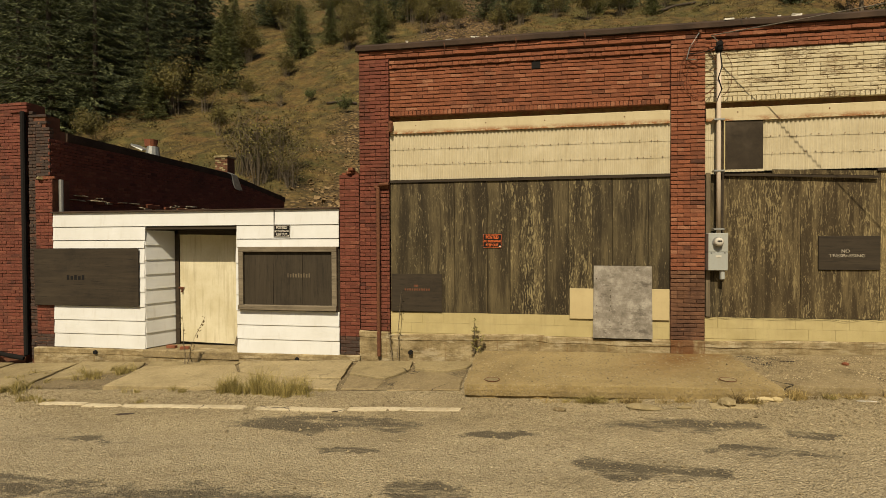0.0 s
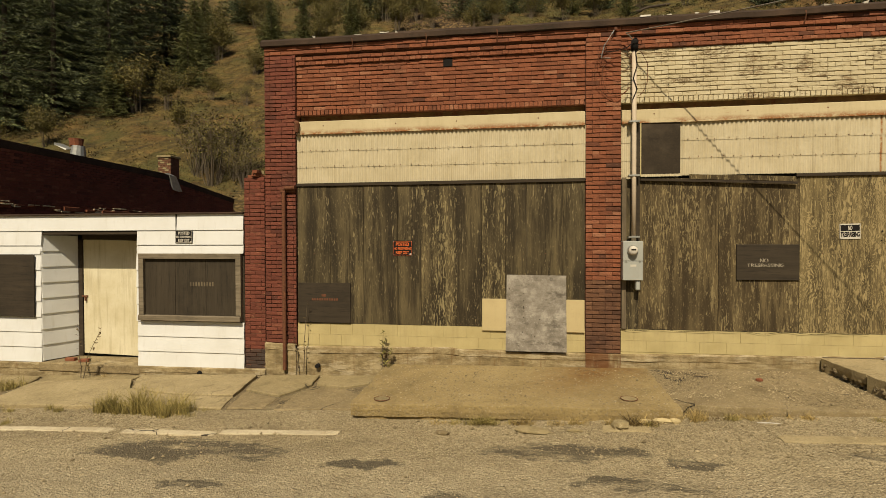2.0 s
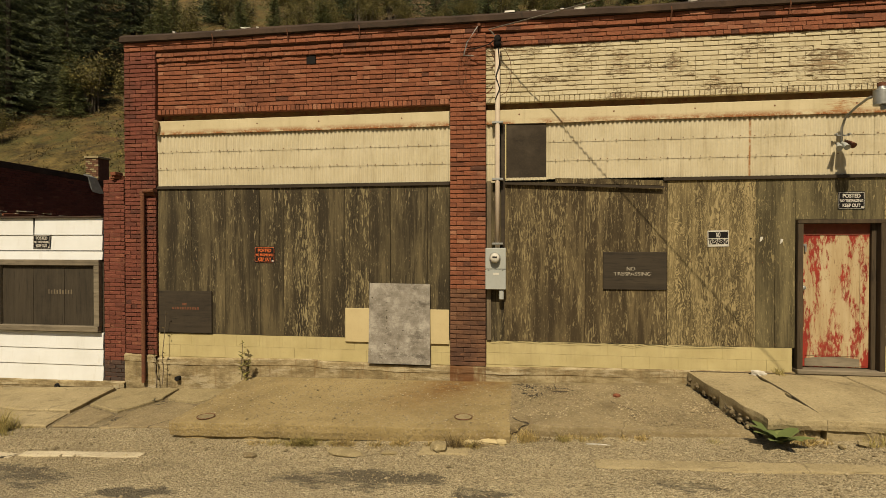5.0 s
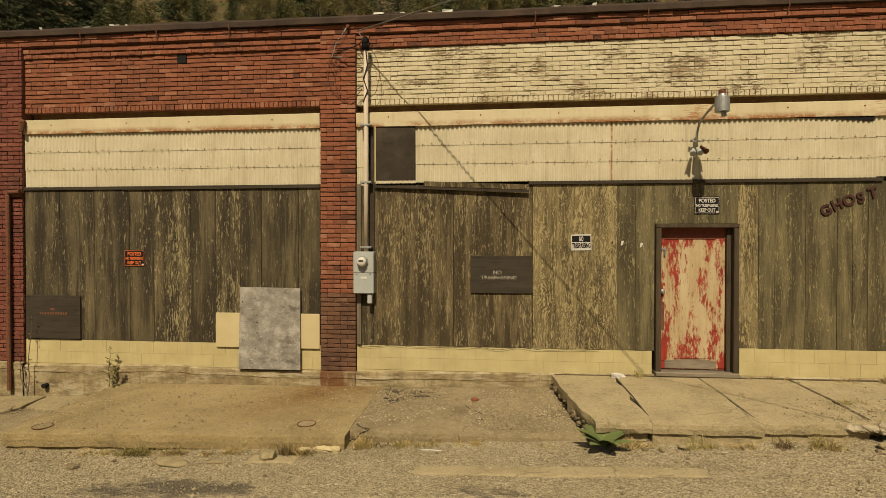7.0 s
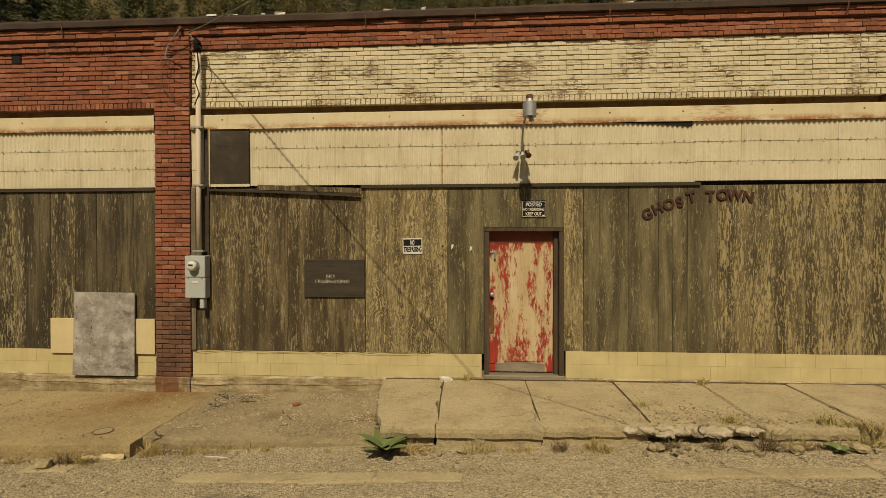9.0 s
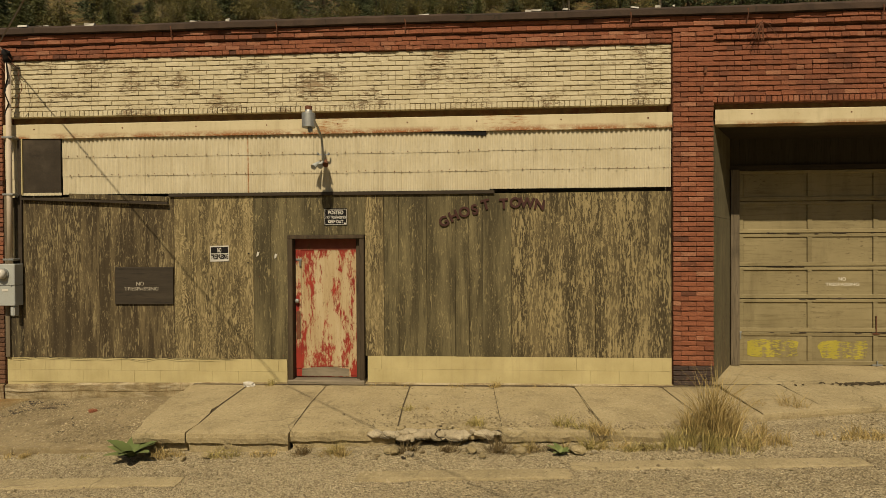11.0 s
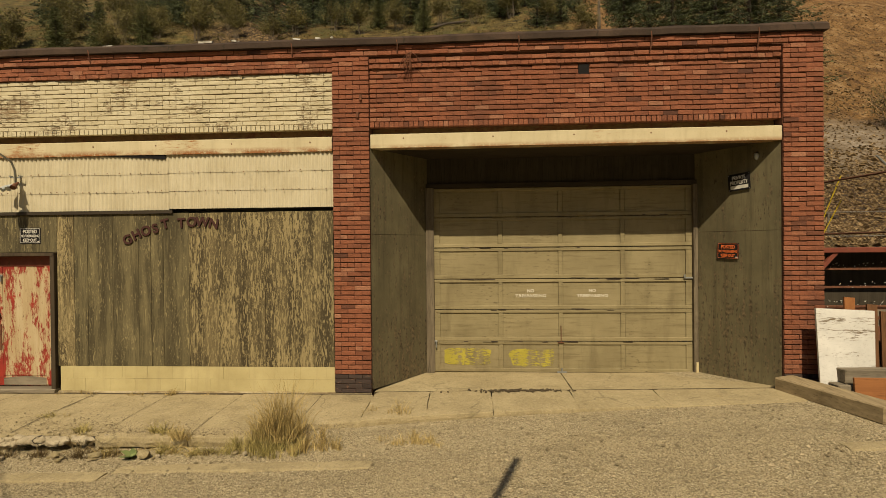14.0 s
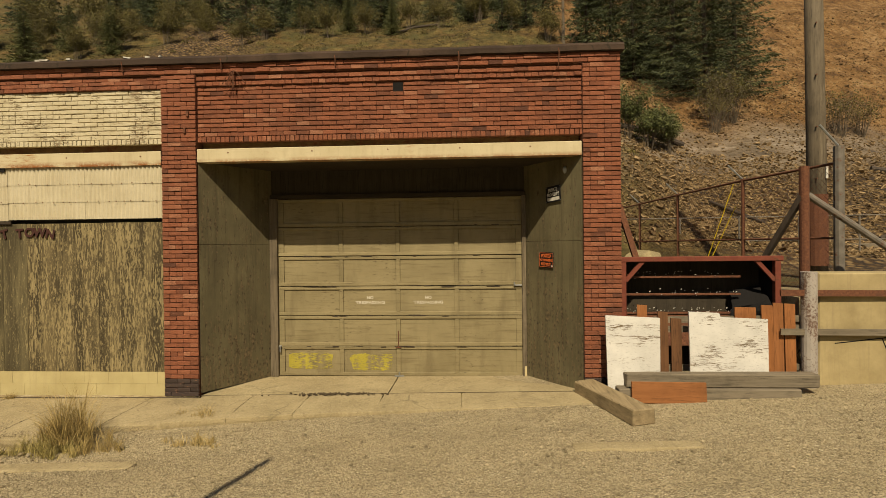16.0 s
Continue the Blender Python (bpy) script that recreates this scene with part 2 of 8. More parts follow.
def make_road():
    """Old asphalt worn to its stone, tan with grit along the shops, greyer further out, with ragged tar patches."""
    n = Nodes("worn_asphalt", 0.93)
    x, y = n.axis(0), n.axis(1)
    c = n.ramp(n.noise(0.55, 8, 0.72, n.scaled(0.6, 1.5, 1)), [(0.3, (0.3, 0.238, 0.127)), (0.48, (0.435, 0.353, 0.199)), (0.7, (0.55, 0.458, 0.268))])
    lane = n.mask(n.calc("ADD", y, n.calc("MULTIPLY", n.noise(0.8, 5, 0.6, n.scaled(0.35, 1, 1)), 1.6)), -2.3, -3.1)
    lane = n.calc("MULTIPLY", lane, n.mask(x, 9.0, 3.0))
    c = n.mix(n.calc("MULTIPLY", lane, 0.5), c, (0.39, 0.33, 0.212))
    c = n.mix(n.calc("MULTIPLY", n.mask(x, 4.0, 10.0), 0.42), c, (0.48, 0.385, 0.208))
    blot = n.noise(3.0, 6, 0.7, n.scaled(0.5, 1.4, 1))
    c = n.mix(n.calc("MULTIPLY", n.mask(blot, 0.5, 0.66), 0.35), c, (0.25, 0.195, 0.105))
    # single stones in the surface, each with its own tone, and dirt between them
    wide = n.voronoi(34)
    tone = n.voronoi(34, out="Color")
    small, tone2 = n.voronoi(64), n.voronoi(64, out="Color")
    bare = n.calc("SUBTRACT", n.mask(n.noise(1.4, 4, 0.6, n.scaled(0.6, 1.3, 1, 13)), 0.36, 0.56), n.calc("MULTIPLY", lane, 0.45))
    c = n.mix(n.calc("MULTIPLY", n.calc("MULTIPLY", n.mask(small, 0.5, 0.36), 0.5), bare), c, n.ramp(tone2, [(0.15, (0.17, 0.13, 0.07)), (0.45, (0.5, 0.41, 0.235)), (0.85, (0.9, 0.79, 0.54))]))
    c = n.mix(n.calc("MULTIPLY", n.calc("MULTIPLY", n.mask(wide, 0.44, 0.32), 0.6), n.mask(n.noise(9, 3, 0.6), 0.47, 0.53)), c, n.ramp(tone, [(0.15, (0.2, 0.155, 0.085)), (0.5, (0.54, 0.44, 0.25)), (0.85, (0.88, 0.76, 0.5))]))
    gap = n.calc("MULTIPLY", n.mask(small, 0.46, 0.66), n.mask(n.noise(14, 4, 0.7), 0.4, 0.56))
    c = n.mix(n.calc("MULTIPLY", gap, n.calc("SUBTRACT", 0.7, n.calc("MULTIPLY", lane, 0.35))), c, (0.14, 0.107, 0.055))
    c = n.mix(n.calc("MULTIPLY", n.mask(n.noise(34, 4, 0.8, n.scaled(1, 1, 1, 7)), 0.56, 0.6), 0.6), c, (0.12, 0.09, 0.046))
    worn = n.calc("MULTIPLY", n.mask(n.noise(1.7, 5, 0.65, n.scaled(0.6, 1.7, 1)), 0.53, 0.64), n.mask(n.noise(18, 5, 0.75), 0.44, 0.56))
    c = n.mix(n.calc("MULTIPLY", worn, 0.5), c, (0.17, 0.135, 0.075))
    # tar: ellipses drawn out of shape, eaten away from their edges
    wx = n.calc("ADD", x, n.calc("MULTIPLY", n.calc("SUBTRACT", n.noise(1.1, 4, 0.6), 0.5), 2.2))
    wy = n.calc("ADD", y, n.calc("MULTIPLY", n.calc("SUBTRACT", n.noise(1.4, 4, 0.6, n.scaled(1, 1, 1, 31)), 0.5), 0.75))
    rag = n.calc("ADD", n.calc("MULTIPLY", n.noise(1, 6, 0.75, n.scaled(4, 9, 1)), 1.1), n.calc("MULTIPLY", n.noise(26, 5, 0.8), 0.8))
    tar = None
    for cx, cy, rx, ry in PATCHES:
        ux = n.calc("DIVIDE", n.calc("SUBTRACT", wx, cx), rx)
        uy = n.calc("DIVIDE", n.calc("SUBTRACT", wy, cy), ry)
        d = n.calc("SQRT", n.calc("ADD", n.calc("MULTIPLY", ux, ux), n.calc("MULTIPLY", uy, uy)))
        tar = d if tar is None else n.calc("MINIMUM", tar, d)
    k = n.mask(n.calc("ADD", tar, rag), 1.86, 1.66)
    k = n.calc("MULTIPLY", k, n.mask(n.noise(2.3, 5, 0.75, n.scaled(0.5, 1.6, 1, 3)), 0.36, 0.5))
    c = n.mix(n.calc("MULTIPLY", k, 0.85), c, n.ramp(n.noise(70, 4, 0.75), [(0.35, (0.05, 0.042, 0.027)), (0.7, (0.14, 0.115, 0.07))]))
    n.bump(n.calc("ADD", n.calc("MULTIPLY", n.calc("ADD", small, n.calc("MULTIPLY", wide, 1.2)), -0.9), n.calc("MULTIPLY", n.noise(9, 6, 0.75), 1.2)), 1.0, 0.015)
    return n.done(c)


def make_hill():
    """Dry grass, bare soil and talus; ochre earth and pale rock towards the open cut in the east."""
    n = Nodes("hillside_soil", 0.97)
    x = n.axis(0)
    z = n.axis(2)
    wob = n.noise(0.16, 5, 0.6)
    rub = n.voronoi(4.5, n.scaled(1, 1, 1.7), out="Color")
    rubd = n.voronoi(4.5, n.scaled(1, 1, 1.7))
    grass = n.ramp(n.noise(1.1, 7, 0.7), [(0.34, (0.03, 0.021, 0.006)), (0.5, (0.095, 0.068, 0.018)), (0.66, (0.19, 0.135, 0.04))])
    grass = n.mix(n.mask(n.noise(0.35, 4, 0.6), 0.48, 0.62), grass, n.mix(0.7, grass, (0.075, 0.07, 0.018)))
    grass = n.mix(n.calc("MULTIPLY", n.mask(n.noise(0.55, 5, 0.7, n.scaled(1, 1, 1, 17)), 0.5, 0.64), 0.6), grass, n.ramp(n.noise(3, 5, 0.7), [(0.35, (0.07, 0.036, 0.012)), (0.65, (0.22, 0.125, 0.036))]))
    talus = n.ramp(rub, [(0.1, (0.06, 0.033, 0.011)), (0.5, (0.17, 0.105, 0.04)), (0.9, (0.3, 0.2, 0.085))])
    talus = n.mix(n.mask(rubd, 0.35, 0.7), talus, (0.04, 0.026, 0.014))
    ochre = n.ramp(n.noise(0.9, 9, 0.8, n.scaled(1, 0.4, 0.4)), [(0.36, (0.07, 0.034, 0.01)), (0.5, (0.2, 0.105, 0.03)), (0.62, (0.31, 0.19, 0.08))])
    ochre = n.mix(n.mask(n.noise(4, 6, 0.8, n.scaled(1, 0.45, 0.45)), 0.53, 0.6), ochre, n.mix(0.7, ochre, (0.06, 0.03, 0.011)))
    rock = n.ramp(n.noise(0.7, 8, 0.75, n.scaled(0.6, 0.6, 2.2)), [(0.3, (0.07, 0.053, 0.035)), (0.5, (0.19, 0.14, 0.085)), (0.72, (0.4, 0.33, 0.24))])
    w1 = n.mask(n.calc("ADD", n.calc("ABSOLUTE", n.calc("ADD", x, 6.0)), n.calc("MULTIPLY", wob, 9.0)), 10.5, 7.5)
    c = n.mix(w1, grass, talus)
    east = n.mask(n.calc("ADD", x, n.calc("MULTIPLY", wob, 8.0)), 27.0, 31.0)
    low = n.mask(n.calc("ADD", z, n.calc("MULTIPLY", wob, 6.0)), 14.0, 12.0)
    lower = n.mask(n.calc("ADD", z, n.calc("MULTIPLY", wob, 4.0)), 9.5, 8.0)
    c = n.mix(east, c, n.mix(low, ochre, n.mix(lower, rock, talus)))
    n.bump(n.calc("ADD", n.calc("MULTIPLY", rubd, 0.6), n.noise(2.5, 7, 0.7)), 0.8, 0.25)
    return n.done(c)


def make_siding():
    n = Nodes("white_siding", 0.6)
    c = n.ramp(n.noise(1.6, 5, 0.6), [(0.3, (0.7, 0.7, 0.65)), (0.7, (0.79, 0.8, 0.77))])
    c = n.mix(n.calc("MULTIPLY", n.mask(n.noise(5, 5, 0.65, n.scaled(2, 2, 0.4)), 0.56, 0.8), 0.3), c, (0.42, 0.37, 0.26))
    n.bump(n.noise(25, 4), 0.15, 0.003)
    return n.done(c)


def make_peeling(name, paint, under, amount, stretch=0.25, across=1.0, soft=0.09, big=(6.0, 6.0, 1.6)):
    """Paint that flakes off boards."""
    n = Nodes(name, 0.85)
    m = n.calc("ADD", n.calc("MULTIPLY", n.noise(1, 3, 0.5, n.scaled(*big)), 0.62), n.calc("MULTIPLY", n.noise(30, 6, 0.75, n.scaled(across, 1, stretch)), 0.75))
    p = n.ramp(n.noise(4, 5), [(0.3, tuple(0.8 * v for v in paint)), (0.7, paint)])
    u = n.ramp(n.noise(7, 6, 0.65, n.scaled(1, 1, 0.12)), [(0.3, tuple(0.65 * v for v in under)), (0.6, under)])
    k = n.mask(m, 0.72 - amount - soft / 2, 0.72 - amount + soft / 2)
    crack = n.mask(n.noise(1, 4, 0.7, n.scaled(60 * across, 60, 60 * stretch)), 0.6, 0.68)
    n.bump(n.calc("ADD", k, n.noise(30, 4)), 0.35, 0.004)
    return n.done(n.mix(n.calc("MULTIPLY", crack, 0.7), n.mix(k, p, u), (0.07, 0.045, 0.025)))


def make_wood(name, c0, c1, along="x", rough=0.85):
    n = Nodes(name, rough)
    s = {"x": (0.06, 1, 1), "y": (1, 0.06, 1), "z": (1, 1, 0.06)}[along]
    c = n.ramp(n.noise(14, 6, 0.65, n.scaled(*s)), [(0.25, c0), (0.7, c1)])
    c = n.mix(n.calc("MULTIPLY", n.rand(), 0.35), c, n.mix(0.6, c, (0.05, 0.035, 0.02)))
    c = n.mix(n.calc("MULTIPLY", n.mask(n.noise(60, 4, 0.6, n.scaled(*s)), 0.55, 0.7), 0.6), c, tuple(0.25 * v for v in c0))
    c = n.mix(n.calc("MULTIPLY", n.mask(n.noise(1.8, 6, 0.7), 0.5, 0.7), 0.5), c, tuple(0.45 * v for v in c0))
    n.bump(n.noise(60, 4, 0.6, n.scaled(*s)), 0.4, 0.004)
    return n.done(c)


def make_garage():
    """Tan paint over wooden panels: each piece with its own tone, stains along the grain and grime in the corners."""
    n = Nodes("tan_garage_door", 0.75)
    r = n.rand()
    c = n.ramp(n.noise(2.0, 5, 0.6), [(0.3, (0.2, 0.16, 0.075)), (0.7, (0.29, 0.237, 0.117))])
    c = n.mix(n.calc("MULTIPLY", r, 0.4), c, (0.33, 0.265, 0.13))
    line = n.noise(1, 6, 0.7, n.scaled(1.6, 1, 26))
    c = n.mix(n.calc("MULTIPLY", n.mask(line, 0.52, 0.66), 0.5), c, (0.12, 0.088, 0.036))
    c = n.mix(n.calc("MULTIPLY", n.mask(n.noise(1, 5, 0.7, n.scaled(3, 1, 0.7, 4)), 0.52, 0.68), 0.45), c, (0.13, 0.1, 0.045))
    worn = n.calc("MULTIPLY", n.mask(n.noise(1, 5, 0.75, n.scaled(9, 1, 34, 2)), 0.58, 0.64), n.mask(n.noise(1.3, 3, 0.6), 0.45, 0.6))
    c = n.mix(n.calc("MULTIPLY", worn, 0.75), c, (0.075, 0.05, 0.022))
    n.bump(n.calc("ADD", line, n.calc("MULTIPLY", worn, -0.7)), 0.4, 0.005)
    return n.done(c)


def make_stained_sheet():
    """Olive-painted plywood: clouded paint, thin dark runs, brown bare flecks thickest at the foot."""
    n = Nodes("olive_painted_sheet", 0.85)
    c = n.ramp(n.noise(1, 6, 0.65, n.scaled(1.6, 1.6, 1.1)), [(0.3, (0.085, 0.068, 0.032)), (0.5, (0.125, 0.104, 0.05)), (0.7, (0.17, 0.142, 0.07))])
    c = n.mix(n.calc("MULTIPLY", n.mask(n.noise(1, 4, 0.65, n.scaled(9, 9, 0.5)), 0.5, 0.66), 0.5), c, (0.06, 0.046, 0.021))
    low = n.calc("MULTIPLY", n.mask(n.axis(2), 2.6, 0.7), 0.07)
    flake = n.mask(n.calc("ADD", n.noise(1, 5, 0.75, n.scaled(24, 24, 5)), n.calc("ADD", low, n.calc("MULTIPLY", n.noise(1, 3, 0.5, n.scaled(2.2, 2.2, 0.8)), 0.2))), 0.66, 0.71)
    c = n.mix(n.calc("MULTIPLY", flake, 0.75), c, n.ramp(n.noise(20, 4), [(0.35, (0.03, 0.021, 0.01)), (0.65, (0.2, 0.14, 0.07))]))
    n.bump(n.calc("ADD", n.calc("MULTIPLY", flake, -0.8), n.noise(22, 5, 0.7)), 0.4, 0.005)
    return n.done(c)


def make_red_door():
    """Red paint flaked away to bare wood, best kept along the foot, the head and the lock side."""
    n = Nodes("peeling_red_paint", 0.85)
    x, z = n.axis(0), n.axis(2)
    keep = n.calc("ADD", n.calc("MULTIPLY", n.mask(z, 1.3, 0.72), 0.13), n.calc("ADD", n.calc("MULTIPLY", n.mask(z, 2.34, 2.5), 0.12), n.calc("MULTIPLY", n.mask(x, 7.58, 7.47), 0.1)))
    m = n.calc("ADD", n.calc("MULTIPLY", n.noise(1, 3, 0.5, n.scaled(7, 7, 1.8)), 0.62), n.calc("MULTIPLY", n.noise(34, 6, 0.78, n.scaled(1, 1, 0.3)), 0.75))
    k = n.mask(n.calc("SUBTRACT", m, keep), 0.575, 0.655)
    red = n.ramp(n.noise(5, 5), [(0.3, (0.22, 0.022, 0.013)), (0.7, (0.33, 0.036, 0.018))])
    wood = n.ramp(n.noise(8, 6, 0.7, n.scaled(1, 1, 0.1)), [(0.3, (0.33, 0.22, 0.1)), (0.5, (0.46, 0.345, 0.18)), (0.7, (0.53, 0.42, 0.24))])
    c = n.mix(k, red, wood)
    rag = n.mask(n.noise(1, 5, 0.75, n.scaled(30, 30, 9)), 0.6, 0.66)
    c = n.mix(n.calc("MULTIPLY", rag, 0.7), c, (0.14, 0.07, 0.03))
    n.bump(n.calc("ADD", n.calc("MULTIPLY", k, -1.0), n.noise(30, 4)), 0.45, 0.005)
    return n.done(c)


def make_metal(name, c0, c1, rough=0.45, metal=0.7, rust=0.0):
    n = Nodes(name, rough, metal)
    c = n.ramp(n.noise(9, 5, 0.6), [(0.3, c0), (0.7, c1)])
    if rust:
        r = n.mask(n.noise(7, 6, 0.7), 0.62 - rust, 0.72 - rust)
        c = n.mix(r, c, n.ramp(n.noise(30, 5, 0.7), [(0.3, (0.08, 0.03, 0.015)), (0.7, (0.21, 0.085, 0.038))]))
        n.put("Metallic", n.mix(r, (metal,) * 3, (0, 0, 0)))
        n.put("Roughness", n.mix(r, (rough,) * 3, (0.9,) * 3))
    n.bump(n.noise(40, 4), 0.2, 0.003)
    return n.done(c)


def make_plain(name, colour, rough=0.7):
    n = Nodes(name, rough)
    n.bump(n.noise(60, 3), 0.1, 0.002)
    return n.done(n.mix(n.mask(n.noise(8, 5, 0.65), 0.45, 0.75), colour, tuple(0.72 * v + 0.002 for v in colour)))


def make_leaf(name, c0, c1, rough=0.7, clump=0.3):
    n = Nodes(name, rough)
    c = n.ramp(n.rand(), [(0, c0), (1, c1)])
    c = n.mix(n.mask(n.noise(1.3, 3), 0.44, 0.6), c, n.mix(clump, c, tuple(0.6 * v for v in c0)))
    n.put("Subsurface Weight", 0.0)
    return n.done(c)


BRICK = make_brick("red_brick", (0.1, 0.04, 0.022), (0.282, 0.096, 0.043), (0.4, 0.18, 0.095), 0.4)
BRICK_DARK = make_brick("dark_red_brick", (0.09, 0.03, 0.02), (0.19, 0.055, 0.032), (0.26, 0.09, 0.05), 0.5)
BRICK_BROWN = make_brick("stained_brown_brick", (0.09, 0.045, 0.024), (0.17, 0.083, 0.042), (0.24, 0.125, 0.065), 0.6)
BRICK_BLACK = make_brick("blackened_brick", (0.03, 0.025, 0.02), (0.06, 0.045, 0.035), (0.12, 0.06, 0.04), 0.6)
BRICK_CREAM = make_painted_brick()
MORTAR = make_mortar("brick_mortar", (0.085, 0.034, 0.018), (0.19, 0.08, 0.042))
MORTAR_CREAM = make_mortar("painted_mortar", (0.16, 0.115, 0.055), (0.42, 0.34, 0.19))
PLY = make_plywood("weathered_plywood", (0.055, 0.038, 0.016), (0.118, 0.087, 0.039), (0.37, 0.29, 0.138), -0.005, 0.3)
PLY_OLD = make_plywood("greyed_plywood", (0.04, 0.0295, 0.0135), (0.1, 0.077, 0.036), (0.36, 0.29, 0.148), -0.075, 0.1)
PLY_FLAKED = make_plywood("flaking_plywood", (0.04, 0.0295, 0.0135), (0.105, 0.08, 0.037), (0.42, 0.34, 0.165), 0.0, 0.1)
PLY_OLIVE = make_plywood("olive_stained_plywood", (0.075, 0.059, 0.026), (0.135, 0.109, 0.05), (0.37, 0.295, 0.135), -0.045, 0.5)
PLY_BARE = make_plywood("bare_grained_plywood", (0.066, 0.049, 0.021), (0.13, 0.099, 0.044), (0.43, 0.335, 0.152), 0.05, 0.3)
PLY_RING = make_plywood("wavy_grained_plywood", (0.092, 0.068, 0.029), (0.18, 0.137, 0.06), (0.48, 0.375, 0.175), 0.045, 0.9)
PLY_GREEN = make_stained_sheet()
PLY_DARK = make_wood("dark_stain_and_shade_board", (0.032, 0.024, 0.013), (0.062, 0.048, 0.028), "z")
BOARD_DARK = make_wood("dark_weathered_board", (0.024, 0.018, 0.01), (0.056, 0.042, 0.024), "x")
DOOR_PLY = make_paint("pale_door_sheet", (0.6, 0.53, 0.33), (0.76, 0.7, 0.49), 0.0, 0.7, 0.55)
CREAM = make_paint("cream_paint", (0.43, 0.352, 0.158), (0.54, 0.45, 0.215), 0.0)
CREAM_RUST = make_paint("cream_paint_rusting", (0.52, 0.43, 0.24), (0.63, 0.535, 0.32), 0.03)
CREAM_TIN = make_paint("cream_corrugated_iron", (0.52, 0.445, 0.275), (0.62, 0.545, 0.36), 0.0, 0.55, 0.4, (6.72,))
MAST_PAINT = make_paint("pale_conduit_paint", (0.5, 0.41, 0.29), (0.6, 0.5, 0.37), 0.0, 0.75, 0.3)
CREAM_BOARD = make_paint("cream_board", (0.5, 0.4, 0.2), (0.58, 0.47, 0.245), 0.0, 0.7, 0.15)
CONCRETE = make_concrete("old_concrete", (0.2, 0.155, 0.072), (0.315, 0.249, 0.122), (0.4, 0.322, 0.166), 0.5, 0.2)
CONCRETE_ROUGH = make_concrete("crumbling_concrete", (0.14, 0.1, 0.047), (0.28, 0.215, 0.107), (0.42, 0.33, 0.175), 0.9, 0.8)
PAVE = make_concrete("pale_pavement_concrete", (0.29, 0.228, 0.113), (0.39, 0.31, 0.16), (0.47, 0.382, 0.204), 0.7, 0.3, 1.2, 0.35)
ROAD = make_road()


def make_footing(name, rust):
    """Board-marked concrete with lime bloom, runs and a dark damp foot line of dirt."""
    n = Nodes(name, 0.95)
    c = n.ramp(n.noise(1, 7, 0.75, n.scaled(2.2, 2.2, 5)), [(0.3, (0.1, 0.072, 0.033)), (0.47, (0.27, 0.205, 0.1)), (0.64, (0.48, 0.39, 0.215))])
    lime = n.mask(n.noise(1, 6, 0.75, n.scaled(1.4, 1.4, 7)), 0.52, 0.6)
    c = n.mix(n.calc("MULTIPLY", lime, 0.7), c, (0.5, 0.42, 0.26))
    c = n.mix(n.calc("MULTIPLY", n.mask(n.noise(1, 5, 0.7, n.scaled(14, 14, 1.6)), 0.56, 0.68), 0.6), c, (0.2, 0.115, 0.04))
    c = n.mix(n.calc("MULTIPLY", n.mask(n.noise(60, 5, 0.8), 0.54, 0.68), 0.6), c, (0.09, 0.062, 0.03))
    if rust:
        c = n.mix(n.calc("MULTIPLY", n.mask(n.noise(1, 5, 0.7, n.scaled(5, 5, 0.8)), 0.34, 0.52), rust), c, (0.15, 0.055, 0.016))
    n.bump(n.calc("ADD", n.noise(25, 6, 0.8), n.calc("MULTIPLY", lime, 0.3)), 0.9, 0.015)
    return n.done(c)


FOOTING = make_footing("limewashed_footing", 0.0)
FOOTING_RUSTY = make_footing("rust_stained_footing", 0.85)
HILL = make_hill()
SIDING = make_siding()
BLOCKER_HILL = make_mortar("unseen_blocker_slope", (0.035, 0.04, 0.014), (0.11, 0.1, 0.035))
RED_DOOR = make_red_door()
WHITE_BOARD = make_peeling("flaking_white_paint", (0.72, 0.69, 0.6), (0.2, 0.145, 0.08), -0.055, 3.0, 0.3, 0.03, (1.6, 1.6, 6.0))
GARAGE = make_garage()
GREY_WOOD = make_wood("weathered_grey_wood", (0.13, 0.105, 0.066), (0.29, 0.238, 0.158), "x")
DARK_FRAME = make_wood("dark_door_frame", (0.03, 0.02, 0.01), (0.095, 0.066, 0.034), "z")
GREY_WOOD_UP = make_wood("weathered_upright_wood", (0.08, 0.06, 0.035), (0.24, 0.19, 0.115), "z")
BROWN_PLANK = make_wood("brown_stained_plank", (0.09, 0.04, 0.015), (0.19, 0.085, 0.03), "z")
AGED_STEEL = make_metal("aged_grey_pipe", (0.14, 0.12, 0.09), (0.23, 0.2, 0.155), 0.7, 0.2, 0.05)
YARD_CREAM = make_paint("cracked_cream_render", (0.29, 0.222, 0.1), (0.46, 0.365, 0.175), 0.0, 0.9, 0.7)
TAN_TIMBER = make_wood("split_tan_timber", (0.2, 0.145, 0.07), (0.42, 0.32, 0.17), "y")
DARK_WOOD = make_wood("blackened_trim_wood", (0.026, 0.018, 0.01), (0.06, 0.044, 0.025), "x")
ORANGE_WOOD = make_wood("stained_orange_wood", (0.24, 0.088, 0.022), (0.37, 0.145, 0.042), "z")
ORANGE_FLAT = make_wood("stained_orange_board", (0.26, 0.095, 0.024), (0.38, 0.15, 0.043), "x")


